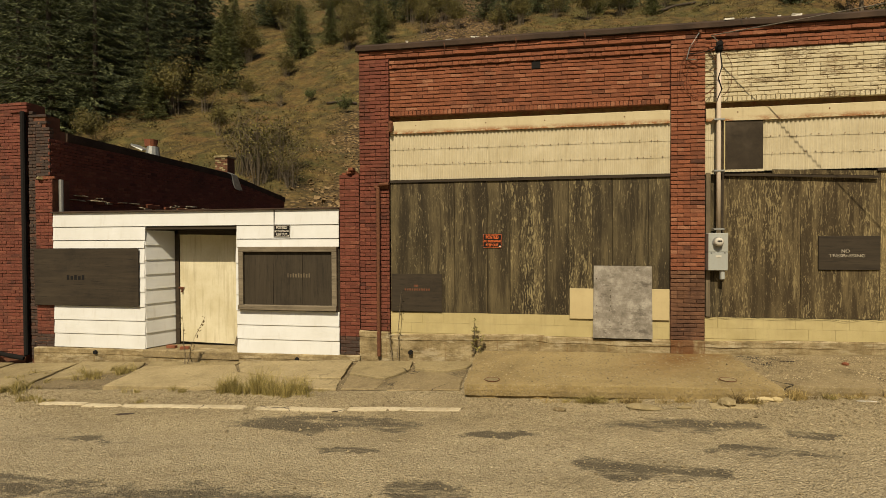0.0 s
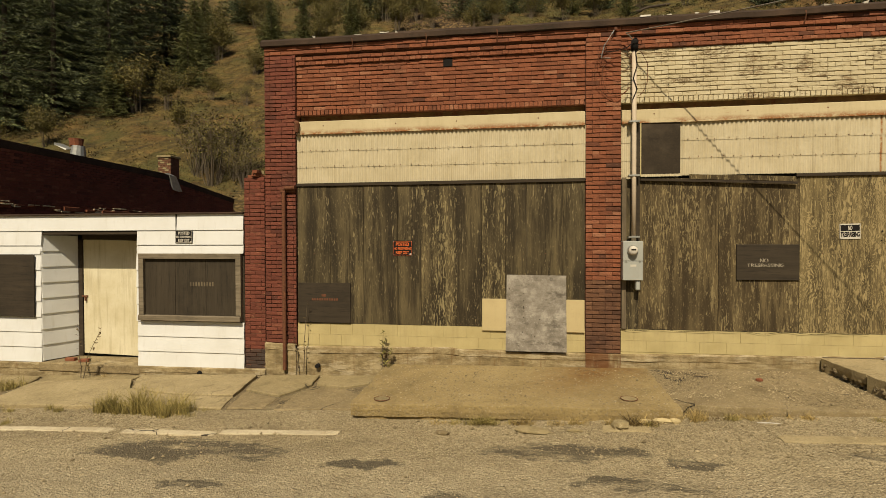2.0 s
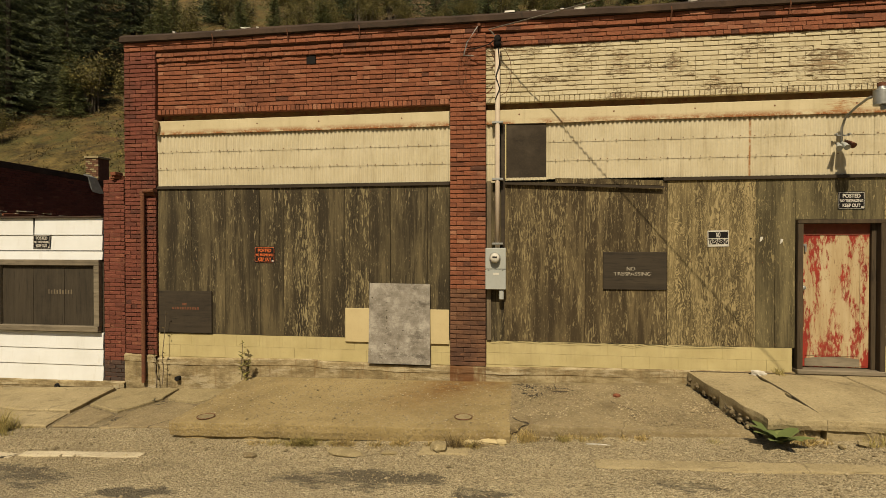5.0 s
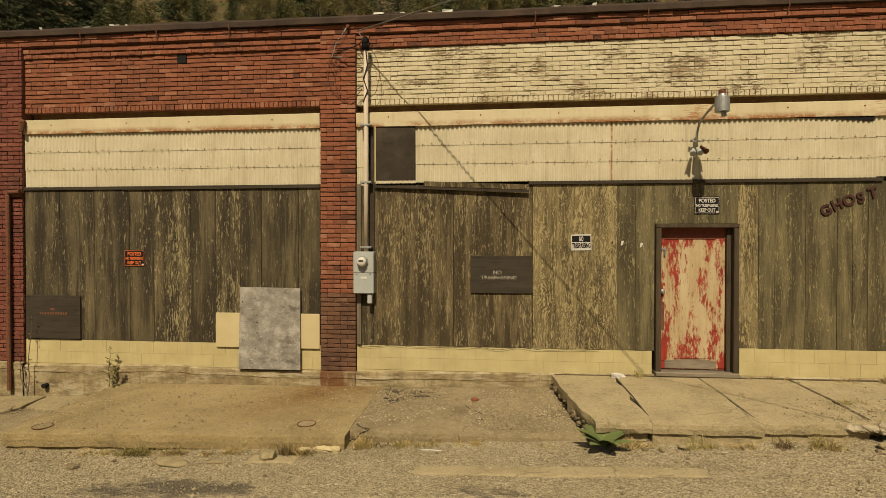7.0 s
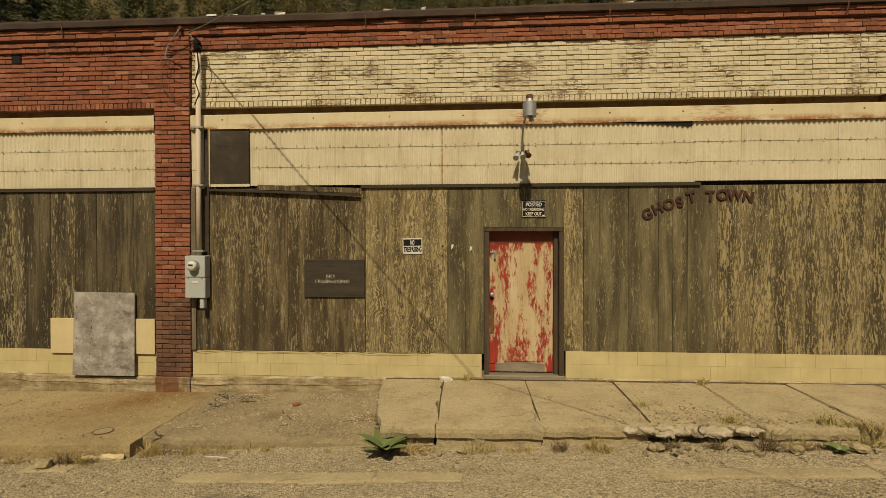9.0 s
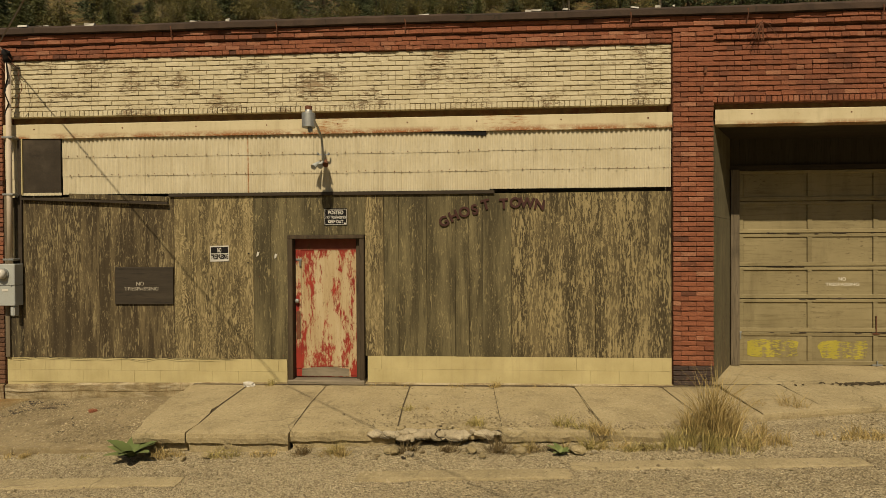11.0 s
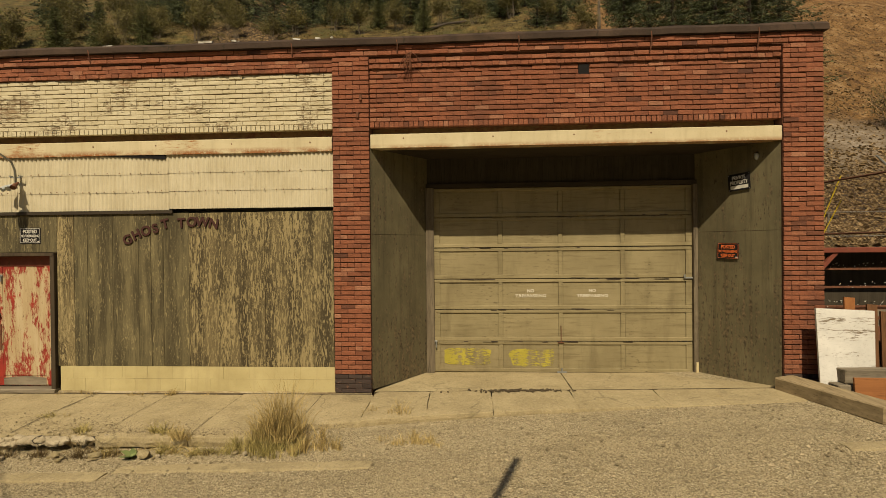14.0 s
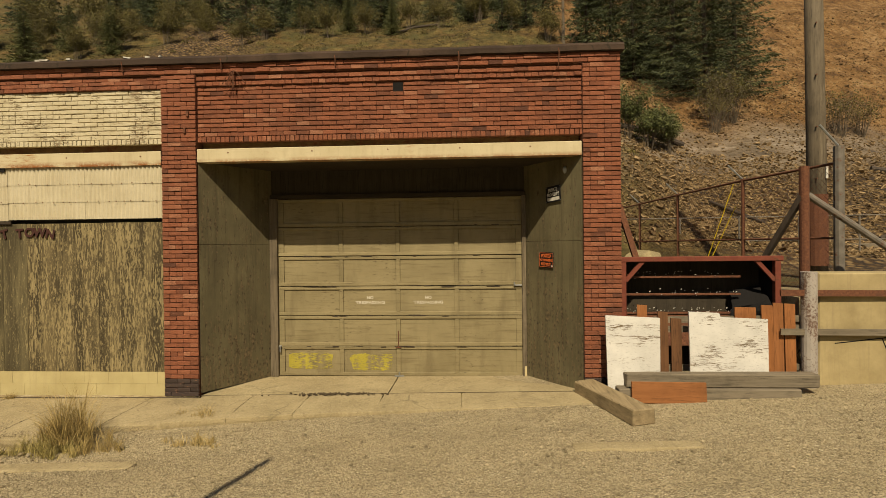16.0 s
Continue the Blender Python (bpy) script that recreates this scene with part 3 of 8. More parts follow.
def make_silver_board():
    n = Nodes("silvered_plywood", 0.85)
    c = n.ramp(n.noise(1, 6, 0.75, n.scaled(5, 4, 5)), [(0.32, (0.17, 0.148, 0.11)), (0.5, (0.27, 0.24, 0.19)), (0.66, (0.42, 0.385, 0.31))])
    c = n.mix(n.mask(n.noise(1, 5, 0.7, n.scaled(3, 3, 6)), 0.55, 0.68), c, n.mix(0.7, c, (0.06, 0.048, 0.032)))
    line = n.noise(1, 4, 0.7, n.scaled(5, 5, 90))
    c = n.mix(n.calc("MULTIPLY", n.mask(line, 0.56, 0.68), 0.4), c, (0.09, 0.075, 0.055))
    c = n.mix(n.calc("MULTIPLY", n.mask(n.noise(30, 4, 0.7), 0.6, 0.72), 0.6), c, (0.55, 0.52, 0.45))
    n.bump(line, 0.4, 0.005)
    return n.done(c)


PLY_GREY = make_silver_board()
STEEL = make_metal("galvanised_steel", (0.3, 0.3, 0.27), (0.42, 0.42, 0.38), 0.5, 0.6)
METER_GREY = make_paint("grey_enamel", (0.36, 0.37, 0.33), (0.42, 0.43, 0.38), 0.0, 0.45, 0.08)
FLAKED_PIPE = make_peeling("flaking_pipe_paint", (0.42, 0.37, 0.3), (0.17, 0.1, 0.065), -0.02, 1.0, 1.0, 0.1)
RUST = make_metal("rusted_iron", (0.1, 0.045, 0.025), (0.17, 0.07, 0.035), 0.8, 0.2, 0.25)
RED_IRON = make_metal("red_oxide_iron", (0.16, 0.04, 0.022), (0.22, 0.06, 0.03), 0.7, 0.1, 0.05)
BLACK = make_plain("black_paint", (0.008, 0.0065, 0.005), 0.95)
TAR = make_concrete("tarred_flashing", (0.025, 0.015, 0.009), (0.05, 0.031, 0.019), (0.1, 0.06, 0.036), 0.3, 0.0, 0.0)
WHITE = make_plain("white_print", (0.62, 0.58, 0.48), 0.6)
ORANGE = make_plain("orange_print", (0.75, 0.16, 0.03), 0.6)
YELLOW = make_peeling("yellow_spray_paint", (0.43, 0.36, 0.045), (0.25, 0.2, 0.095), 0.02, 2.0, 0.4, 0.08)
YELLOW_PLAIN = make_plain("yellow_plastic", (0.7, 0.5, 0.02), 0.5)
GLASS = make_concrete("dirty_dark_pane", (0.02, 0.014, 0.008), (0.04, 0.03, 0.018), (0.11, 0.085, 0.055), 0.1, 0.0, 0.0)
FIR = make_leaf("fir_needles", (0.034, 0.046, 0.017), (0.17, 0.185, 0.062), 0.7, 0.75)
FIR_LIGHT = make_leaf("young_fir_needles", (0.06, 0.072, 0.017), (0.17, 0.165, 0.045), 0.7, 0.6)
SHRUB = make_leaf("shrub_leaves", (0.08, 0.07, 0.016), (0.24, 0.195, 0.046), 0.7, 0.5)
STRAW = make_leaf("dry_grass", (0.26, 0.185, 0.055), (0.62, 0.46, 0.18))
KERB = make_concrete("pale_kerb", (0.4, 0.33, 0.2), (0.6, 0.51, 0.33), (0.74, 0.65, 0.45), 0.5)
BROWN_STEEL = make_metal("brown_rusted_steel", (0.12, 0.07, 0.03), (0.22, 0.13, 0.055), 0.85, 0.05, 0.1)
LETTER_RED = make_plain("red_brown_letters", (0.055, 0.018, 0.011), 0.8)
SHRUB_GREEN = make_leaf("green_shrub_leaves", (0.07, 0.085, 0.024), (0.18, 0.19, 0.055))
GREEN = make_leaf("weed_leaves", (0.13, 0.165, 0.045), (0.25, 0.28, 0.09))
BARK = make_wood("bark", (0.04, 0.03, 0.02), (0.1, 0.075, 0.05), "z")
TWIG = make_plain("bare_twigs", (0.16, 0.125, 0.08), 0.9)
STONE = make_leaf("loose_stones", (0.18, 0.138, 0.073), (0.5, 0.405, 0.235), 0.95)
HILL_GRASS = make_leaf("hill_grass", (0.06, 0.042, 0.011), (0.21, 0.145, 0.045), 0.9)
TALUS = make_leaf("talus_rock", (0.13, 0.083, 0.034), (0.42, 0.29, 0.14), 0.95)
WEED = make_leaf("weed_blades", (0.2, 0.165, 0.042), (0.52, 0.41, 0.14))
BROWN_LEAF = make_leaf("brown_leaves", (0.1, 0.065, 0.025), (0.2, 0.14, 0.05))
WEED_LEAF = make_leaf("yellow_green_leaves", (0.12, 0.12, 0.03), (0.28, 0.24, 0.06))
STENCIL = make_plain("faded_stencil_white", (0.66, 0.6, 0.46), 0.8)
STENCIL_OLD = make_peeling("worn_stencil_white", (0.42, 0.37, 0.27), (0.06, 0.045, 0.026), 0.0, 1.0, 1.0, 0.08)

# ---- geometry helpers ----
rnd = random.Random(7)


class Shape:
    """Gathers corners and faces for one mesh, in world metres."""

    def __init__(self):
        self.v, self.f = [], []

    def add(self, verts, faces):
        k = len(self.v)
        self.v += [tuple(p) for p in verts]
        self.f += [tuple(i + k for i in f) for f in faces]
        return self

    def box(self, x0, x1, y0, y1, z0, z1, bevel=0.0, jit=0.0):
        if bevel:
            b = min(bevel, 0.45 * min(x1 - x0, y1 - y0, z1 - z0))
            vs, fs, idx = [], [], {}
            for ix, x in enumerate((x0, x1)):
                for iy, y in enumerate((y0, y1)):
                    for iz, z in enumerate((z0, z1)):
                        sx, sy, sz = (b, -b)[ix], (b, -b)[iy], (b, -b)[iz]
                        j = [rnd.uniform(-jit, jit) for _ in range(3)]
                        for a, p in enumerate(((x, y + sy, z + sz), (x + sx, y, z + sz), (x + sx, y + sy, z))):
                            idx[ix, iy, iz, a] = len(vs)
                            vs.append((p[0] + j[0], p[1] + j[1], p[2] + j[2]))
            ring = ((0, 0), (1, 0), (1, 1), (0, 1))
            for s in (0, 1):
                o = 1 if s else -1
                fs.append([idx[s, a, b_, 0] for a, b_ in ring][::o])
                fs.append([idx[a, s, b_, 1] for a, b_ in ring][::-o])
                fs.append([idx[a, b_, s, 2] for a, b_ in ring][::o])
            for a in (0, 1):
                for b_ in (0, 1):
                    for (p, q, k1, k2) in (((a, b_, 0), (a, b_, 1), 0, 1), ((a, 0, b_), (a, 1, b_), 0, 2), ((0, a, b_), (1, a, b_), 1, 2)):
                        fs.append([idx[(*p, k1)], idx[(*q, k1)], idx[(*q, k2)], idx[(*p, k2)]])
            for a in (0, 1):
                for b_ in (0, 1):
                    for c in (0, 1):
                        fs.append([idx[a, b_, c, k] for k in range(3)])
            return self.add(vs, fs)
        c = [(x, y, z) for x in (x0, x1) for y in (y0, y1) for z in (z0, z1)]
        if jit:
            c = [tuple(q + rnd.uniform(-jit, jit) for q in p) for p in c]
        return self.add(c, [(0, 1, 3, 2), (4, 6, 7, 5), (0, 4, 5, 1), (2, 3, 7, 6), (0, 2, 6, 4), (1, 5, 7, 3)])

    def obox(self, m, sx, sy, sz, bevel=0.0, jit=0.0):
        """A box of that size, centred on the pose m."""
        s = Shape().box(-sx / 2, sx / 2, -sy / 2, sy / 2, -sz / 2, sz / 2, bevel, jit)
        return self.add([m @ Vector(p) for p in s.v], s.f)

    def tube(self, path, r, n=8, caps=True):
        """A round bar along a path; r is one radius or one for each point."""
        pts = [Vector(p) for p in path]
        rs = r if isinstance(r, (list, tuple)) else [r] * len(pts)
        vs, fs = [], []
        for i, p in enumerate(pts):
            d = (pts[min(i + 1, len(pts) - 1)] - pts[max(i - 1, 0)]).normalized()
            a = d.cross(Vector((0, 0, 1)) if abs(d.z) < 0.9 else Vector((1, 0, 0))).normalized()
            b = d.cross(a)
            for k in range(n):
                t = 2 * math.pi * k / n
                vs.append(p + rs[i] * (math.cos(t) * a + math.sin(t) * b))
        for i in range(len(pts) - 1):
            for k in range(n):
                q = (k + 1) % n
                fs.append((i * n + k, i * n + q, (i + 1) * n + q, (i + 1) * n + k))
        if caps:
            fs += [tuple(range(n))[::-1], tuple((len(pts) - 1) * n + k for k in range(n))]
        return self.add(vs, fs)

    def bar(self, a, b, w, h):
        """A square bar from a to b, w across and h high."""
        a, b = Vector(a), Vector(b)
        d = (b - a).normalized()
        s = d.cross(Vector((0, 0, 1)) if abs(d.z) < 0.95 else Vector((0, 1, 0))).normalized()
        u = s.cross(d)
        vs = [p + sa * w / 2 * s + sb * h / 2 * u for p in (a, b) for sa, sb in ((-1, -1), (1, -1), (1, 1), (-1, 1))]
        return self.add(vs, [(3, 2, 1, 0), (4, 5, 6, 7), (0, 1, 5, 4), (1, 2, 6, 5), (2, 3, 7, 6), (3, 0, 4, 7)])

    def prism(self, top, depth):
        """A slab: its top outline, counter-clockwise from above, and its depth downwards."""
        n = len(top)
        vs = list(top) + [(x, y, z - depth) for x, y, z in top]
        fs = [tuple(range(n)), tuple(range(n, 2 * n))[::-1]]
        fs += [(k, k + n, (k + 1) % n + n, (k + 1) % n) for k in range(n)]
        return self.add(vs, fs)

    def upright(self, outline, y0, y1):
        """A plate in the wall's plane: its outline as (x, z), counter-clockwise seen from the street."""
        n = len(outline)
        vs = [(x, y0, z) for x, z in outline] + [(x, y1, z) for x, z in outline]
        fs = [tuple(range(n)), tuple(range(n, 2 * n))[::-1]]
        fs += [(k + n, (k + 1) % n + n, (k + 1) % n, k)[::-1] for k in range(n)]
        return self.add(vs, fs)

    def mesh(self, name, material, at=(0, 0, 0), smooth=False):
        me = bpy.data.meshes.new(name)
        me.from_pydata([(x - at[0], y - at[1], z - at[2]) for x, y, z in self.v], [], self.f)
        me.materials.append(material)
        if smooth:
            me.polygons.foreach_set("use_smooth", [True] * len(me.polygons))
        me.update()
        return me


def base_of(ob):
    """Where a thing's own zero lies in the world."""
    p = Vector((0, 0, 0))
    while ob is not None:
        p += ob.location
        ob = ob.parent
    return p


def thing(name, at, label, category, group="", kind=""):
    ob = new(name)
    ob.location = at
    return tagged(ob, label, category, group, kind)


def part(name, shape, material, parent, label="", kind="", smooth=False):
    ob = new(name, shape.mesh(name, material, base_of(parent), smooth))
    ob.parent = parent
    return tagged(ob, label, kind=kind)


def single(name, shape, material, label, category, group="", kind="", smooth=False):
    """A thing that is one mesh, with its zero at the middle of its foot."""
    xs, ys, zs = zip(*shape.v)
    at = ((min(xs) + max(xs)) / 2, (min(ys) + max(ys)) / 2, min(zs))
    ob = new(name, shape.mesh(name, material, at, smooth))
    ob.location = at
    return tagged(ob, label, category, group, kind)


def letters(name, text, x, z, y, size, material, parent, label="", width=None, depth=0.002, turn=0.0, weight=0.022):
    """Raised lettering in the wall's plane, centred on x and z."""
    cu = bpy.data.curves.new(name, "FONT")
    cu.body, cu.size, cu.extrude, cu.align_x, cu.align_y, cu.offset = text, size, depth, "CENTER", "CENTER", weight * size
    tmp = bpy.data.objects.new(name, cu)
    me = bpy.data.meshes.new_from_object(tmp)
    bpy.data.objects.remove(tmp)
    xs = [v.co.x for v in me.vertices]
    k = width / (max(xs) - min(xs)) if width else 1.0
    mid, midy = (max(xs) + min(xs)) / 2, (max(v.co.y for v in me.vertices) + min(v.co.y for v in me.vertices)) / 2
    at = base_of(parent)
    ca, sa = math.cos(turn), math.sin(turn)
    for v in me.vertices:
        px, pz, py = (v.co.x - mid) * k, v.co.y - midy, -v.co.z
        v.co = (x + ca * px - sa * pz - at.x, y + py - at.y, z + sa * px + ca * pz - at.z)
    me.materials.clear()
    me.materials.append(material)
    ob = new(name, me)
    ob.parent = parent
    return tagged(ob, label)


# ---- brickwork ----
COURSE, LONG, HEAD = 0.0705, 0.212, 0.106


def brick_mesh(name, w, material, k, bed):
    r = random.Random(k)
    s = Shape()
    s.box(-w / 2 + 0.0015, w / 2 - 0.0015, 0, 0.1, -COURSE / 2 + bed / 2, COURSE / 2 - bed / 2, 0.005)
    s.v = [(x + r.uniform(-0.002, 0.002), y + (r.uniform(-0.004, 0.003) if y < 0.05 else 0), z + r.uniform(-0.004, 0.003)) for x, y, z in s.v]
    return s.mesh(name, material)


BRICKS = {}


def brick_wall(wall, x0, x1, z0, z1, y, material, limit=300, heads=6, ragged=0.0, keep=None, pick=None):
    """Lays courses on the street side of a wall, faces at y: the first as pieces of their own, the rest joined."""
    laid = []
    bed = 0.011 if material is BRICK_CREAM else 0.013
    rows = max(1, round((z1 - z0) / COURSE))
    for i in range(rows):
        z = z0 + (i + 0.5) * (z1 - z0) / rows
        step = HEAD if heads and i % heads == heads - 1 else LONG
        cuts = [x0]
        x = x0 + (step if i % 2 else step / 2)
        while x < x1 - 0.04:
            cuts.append(x)
            x += step
        cuts.append(x1)
        for a, b in zip(cuts, cuts[1:]):
            if b - a > 0.03 and (keep is None or keep((a + b) / 2, z)):
                laid.append(((a + b) / 2, z, b - a))
    mid = (x0 + x1) / 2 if pick is None else pick
    laid.sort(key=lambda p: abs(p[0] - mid))
    at = base_of(wall)
    for x, z, w in laid[:limit]:
        key = (material.name, round(w, 3), rnd.randrange(5))
        if key not in BRICKS:
            BRICKS[key] = brick_mesh("brick", key[1], material, key[2], bed)
        ob = new("brick", BRICKS[key])
        ob.parent = wall
        ob.location = (x - at.x, y - at.y + rnd.uniform(-0.007, 0.006), z - at.z + rnd.uniform(-0.003, 0.003))
        ob.rotation_euler = (0, rnd.uniform(-0.008, 0.008), rnd.uniform(-0.008, 0.008))
    if len(laid) > limit:
        s = Shape()
        for x, z, w in laid[limit:]:
            j, e = rnd.uniform(-0.007, 0.006), rnd.uniform(-0.003, 0.003)
            s.box(x - w / 2 + 0.0015, x + w / 2 - 0.0015, y + j, y + 0.08, z - COURSE / 2 + bed / 2 + e, z + COURSE / 2 - bed / 2 + e, 0.005, 0.0025)
        part("more_bricks", s, material, wall, kind="stuff")


def wall_core(name, x0, x1, y0, y1, z0, z1, material, label, category="wall"):
    """A wall's own body, whose face stands 12 mm behind its bricks."""
    return single(name, Shape().box(x0, x1, y0, y1, z0, z1), material, label, category, kind="structure")


# ---- ground ----
def road_z(x):
    return -0.08 + 0.036 * x


def ground_z(x, y):
    xc = max(-60.0, min(60.0, x))
    z = road_z(xc)
    z += (0.04 if 13.4 < x < 19.7 else 0.07) * max(0.0, min(1.0, (y + 2.2) / 2.0))
    if y < -1.0:
        z += 0.02 * noise.noise((0.5 * x, 0.9 * y, 0.3)) + 0.012 * noise.noise((1.9 * x, 2.6 * y, 5.3))
    return z


def spread(lo, hi, step, far, grow=1.35):
    """Even steps from lo to hi, then ever longer ones out to far on both sides."""
    mid = [lo + step * i for i in range(int(round((hi - lo) / step)) + 1)]
    a, b, s = [], [], step
    while s < far:
        s *= grow
        a.append(lo - s)
        b.append(hi + s)
    return a[::-1] + mid + b


def sheet(xs, ys, height):
    s = Shape()
    n = len(ys)
    s.v = [(x, y, height(x, y)) for x in xs for y in ys]
    s.f = [(i * n + j, (i + 1) * n + j, (i + 1) * n + j + 1, i * n + j + 1) for i in range(len(xs) - 1) for j in range(n - 1)]
    return s


ground = sheet(spread(-14, 30, 0.16, 900), spread(-8, 1.0, 0.12, 900), ground_z)
single("ground", ground, ROAD, "worn tan asphalt road scattered with gravel", "road", kind="structure", smooth=True)


def hill_z(x, y):
    foot = 9.0 + 1.2 * noise.noise((0.07 * x, 0.0, 1.0))
    rise = max(0.0, y - foot)
    z = 2.05 + 0.62 * rise + 0.08 * max(0.0, rise - 18)
    z -= max(0.0, min(1.0, (6.5 - y) / 2.0)) * 1.6 if x < 20.2 else 0
    k = min(1.0, rise / 6)
    z += k * (1.3 * noise.noise((0.07 * x, 0.07 * y, 3.1)) + 0.45 * noise.noise((0.31 * x, 0.31 * y, 7.7)) + 0.16 * noise.noise((1.1 * x, 1.1 * y, 2.2)))
    # the slope lies further back at the open cut
    z -= k * 2.6 * max(0.0, min(1.0, (x - 24) / 8))
    return z


hill = sheet(spread(-45, 60, 0.5, 300), [2.2 + 0.5 * i for i in range(128)] + [70, 80, 95, 115, 140], hill_z)
single("hillside", hill, HILL, "steep dry hillside of grass, talus and ochre earth", "hillside", kind="structure", smooth=True)

# unseen slope behind the street, added to block low sky and darken bounced light
far_z = lambda x, y: -0.4 + 0.036 * max(-60.0, min(60.0, x)) + 0.5 * max(0.0, -19.0 - y) + 1.5 * noise.noise((0.05 * x, 0.05 * y, 9.0))
single("hillside_opposite", sheet(spread(-60, 80, 4.0, 200), [-110 + 4.0 * i for i in range(24)], far_z), BLOCKER_HILL, "unseen dark slope added to cut low sky and bounced light", "hillside", kind="structure", smooth=True)

# ---- the brick building: pilasters, parapet, roof ----
PIERS = ((-3.25, -2.67, 0.5), (2.345, 2.90, 0.47), (12.90, 13.46, 0.55), (19.46, 20.02, 0.66))
for k, (x0, x1, z0) in enumerate(PIERS):
    p = wall_core("wall_pilaster_%d" % (k + 1), x0, x1, 0.022, 0.42, z0 - 0.5, 5.62, MORTAR, "red brick pilaster with soot and worn joints")
    low = z0 + (4 if k == 2 else 3 if k == 3 else 0) * COURSE
    if low > z0:
        brick_wall(p, x0, x1, z0, low, 0.0, BRICK_BLACK, heads=0)
    if k == 1:
        brick_wall(p, x0, x1, low, low + 17 * COURSE, 0.0, BRICK_BROWN, heads=6)
        low += 17 * COURSE
    brick_wall(p, x0, x1, low, 5.62, 0.0, BRICK if k else BRICK_DARK, heads=6)

# parapet fields between the pilasters, each set back a little behind them
FIELDS = ((-2.67, 2.345, BRICK, MORTAR, 4.57), (2.90, 12.90, BRICK_CREAM, MORTAR_CREAM, 4.56), (13.46, 19.46, BRICK, MORTAR, 4.57))
for k, (x0, x1, m, core, zb) in enumerate(FIELDS):
    w = wall_core("wall_parapet_%d" % (k + 1), x0, x1, 0.09 if k != 1 else 0.08, 0.42, 4.562, 5.62, core, "red brick parapet field" if k != 1 else "brick parapet field in flaking cream paint")
    hole = {0: (0.06, 5.37), 1: (99, 99), 2: (16.66, 5.35)}[k]
    top = 5.44 if k != 1 else 5.415
    brick_wall(w, x0, x1, zb + 0.075, top, 0.068, m, heads=6, keep=lambda x, z: abs(x - hole[0]) > 0.15 or abs(z - hole[1]) > 0.08)
    # a row of bricks on edge along the foot
    row = Shape()
    x = x0
    while x < x1 - 0.03:
        row.box(x + 0.005, min(x + 0.07, x1), 0.055 + rnd.uniform(-0.004, 0.004), 0.12, zb - 0.01, zb + 0.07, 0.004, 0.0015)
        x += 0.0745
    part("sill_course", row, m if k == 1 else BRICK, w, kind="stuff")
    # two corbelled courses at the head
    c0 = wall_core("wall_corbel_%d" % (k + 1), x0, x1, 0.06, 0.42, top, 5.62, MORTAR, "corbelled brick courses under a parapet")
    brick_wall(c0, x0, x1, top, top + 0.07, 0.034, BRICK, heads=1, limit=60)
    brick_wall(c0, x0, x1, top + 0.07, 5.61, 0.034, BRICK, heads=0, limit=60)
    if hole[0] < 50:
        rows = round((top - zb - 0.075) / COURSE)
        for i in range(rows):
            z = zb + 0.075 + (i + 0.5) * (top - zb - 0.075) / rows
            if abs(z - hole[1]) <= 0.08:
                for xa, xb in ((hole[0] - 0.29, hole[0] - 0.08), (hole[0] + 0.08, hole[0] + 0.29)):
                    part("brick", Shape().box(xa, xb, 0.072, 0.1, z - COURSE / 2 + 0.005, z + COURSE / 2 - 0.006, 0.004), m, w)
        single("vent_opening", Shape().box(hole[0] - 0.075, hole[0] + 0.075, 0.06, 0.085, hole[1] - 0.07, hole[1] + 0.07), BLACK, "small square black vent hole in brick", "vent")

band = wall_core("wall_parapet_band", -3.25, 20.02, 0.022, 0.42, 5.62, 5.80, MORTAR, "red brick courses running along the parapet")
brick_wall(band, -3.25, 20.02, 5.625, 5.78, 0.0, BRICK, heads=0, limit=300)
cop = Shape()
N = 160
for i in range(N + 1):
    x = -3.30 + 23.37 * i / N
    d = 0.018 * noise.noise((0.5 * x, 1.7, 0)) + 0.012 * noise.noise((3.1 * x, 0.7, 0)) + 0.006 * noise.noise((11.0 * x, 2.7, 0))
    cop.v += [(x, -0.05 + d, 5.785 + d), (x, -0.045 + d, 5.865 + d), (x, 0.01, 5.915 + d), (x, 0.47, 5.93 + d), (x, 0.47, 5.785)]
cop.f = [(5 * i + j, 5 * i + (j + 1) % 5, 5 * i + 5 + (j + 1) % 5, 5 * i + 5 + j) for i in range(N) for j in range(5)]
cop.f += [(4, 3, 2, 1, 0), tuple(5 * N + j for j in range(5))]
single("coping", cop, TAR, "sagging tarred flashing along the top of the parapet", "coping", kind="structure")
# flakes of torn pale flashing on the coping
flakes = Shape()
for i in range(22):
    x = rnd.choice((rnd.uniform(-2.6, -0.8), rnd.uniform(3.0, 4.5), rnd.uniform(5.8, 13.0), rnd.uniform(9, 12.5)))
    w = rnd.uniform(0.02, 0.16)
    flakes.box(x, x + w, rnd.uniform(-0.03, 0.02), 0.08, 5.90 + 0.012 * noise.noise((x, 0, 0)), 5.915 + rnd.uniform(0, 0.012), 0, 0.01)
single("torn_flashing", flakes, WHITE, "torn pale scraps of roof flashing on the coping", "flashing", kind="stuff")

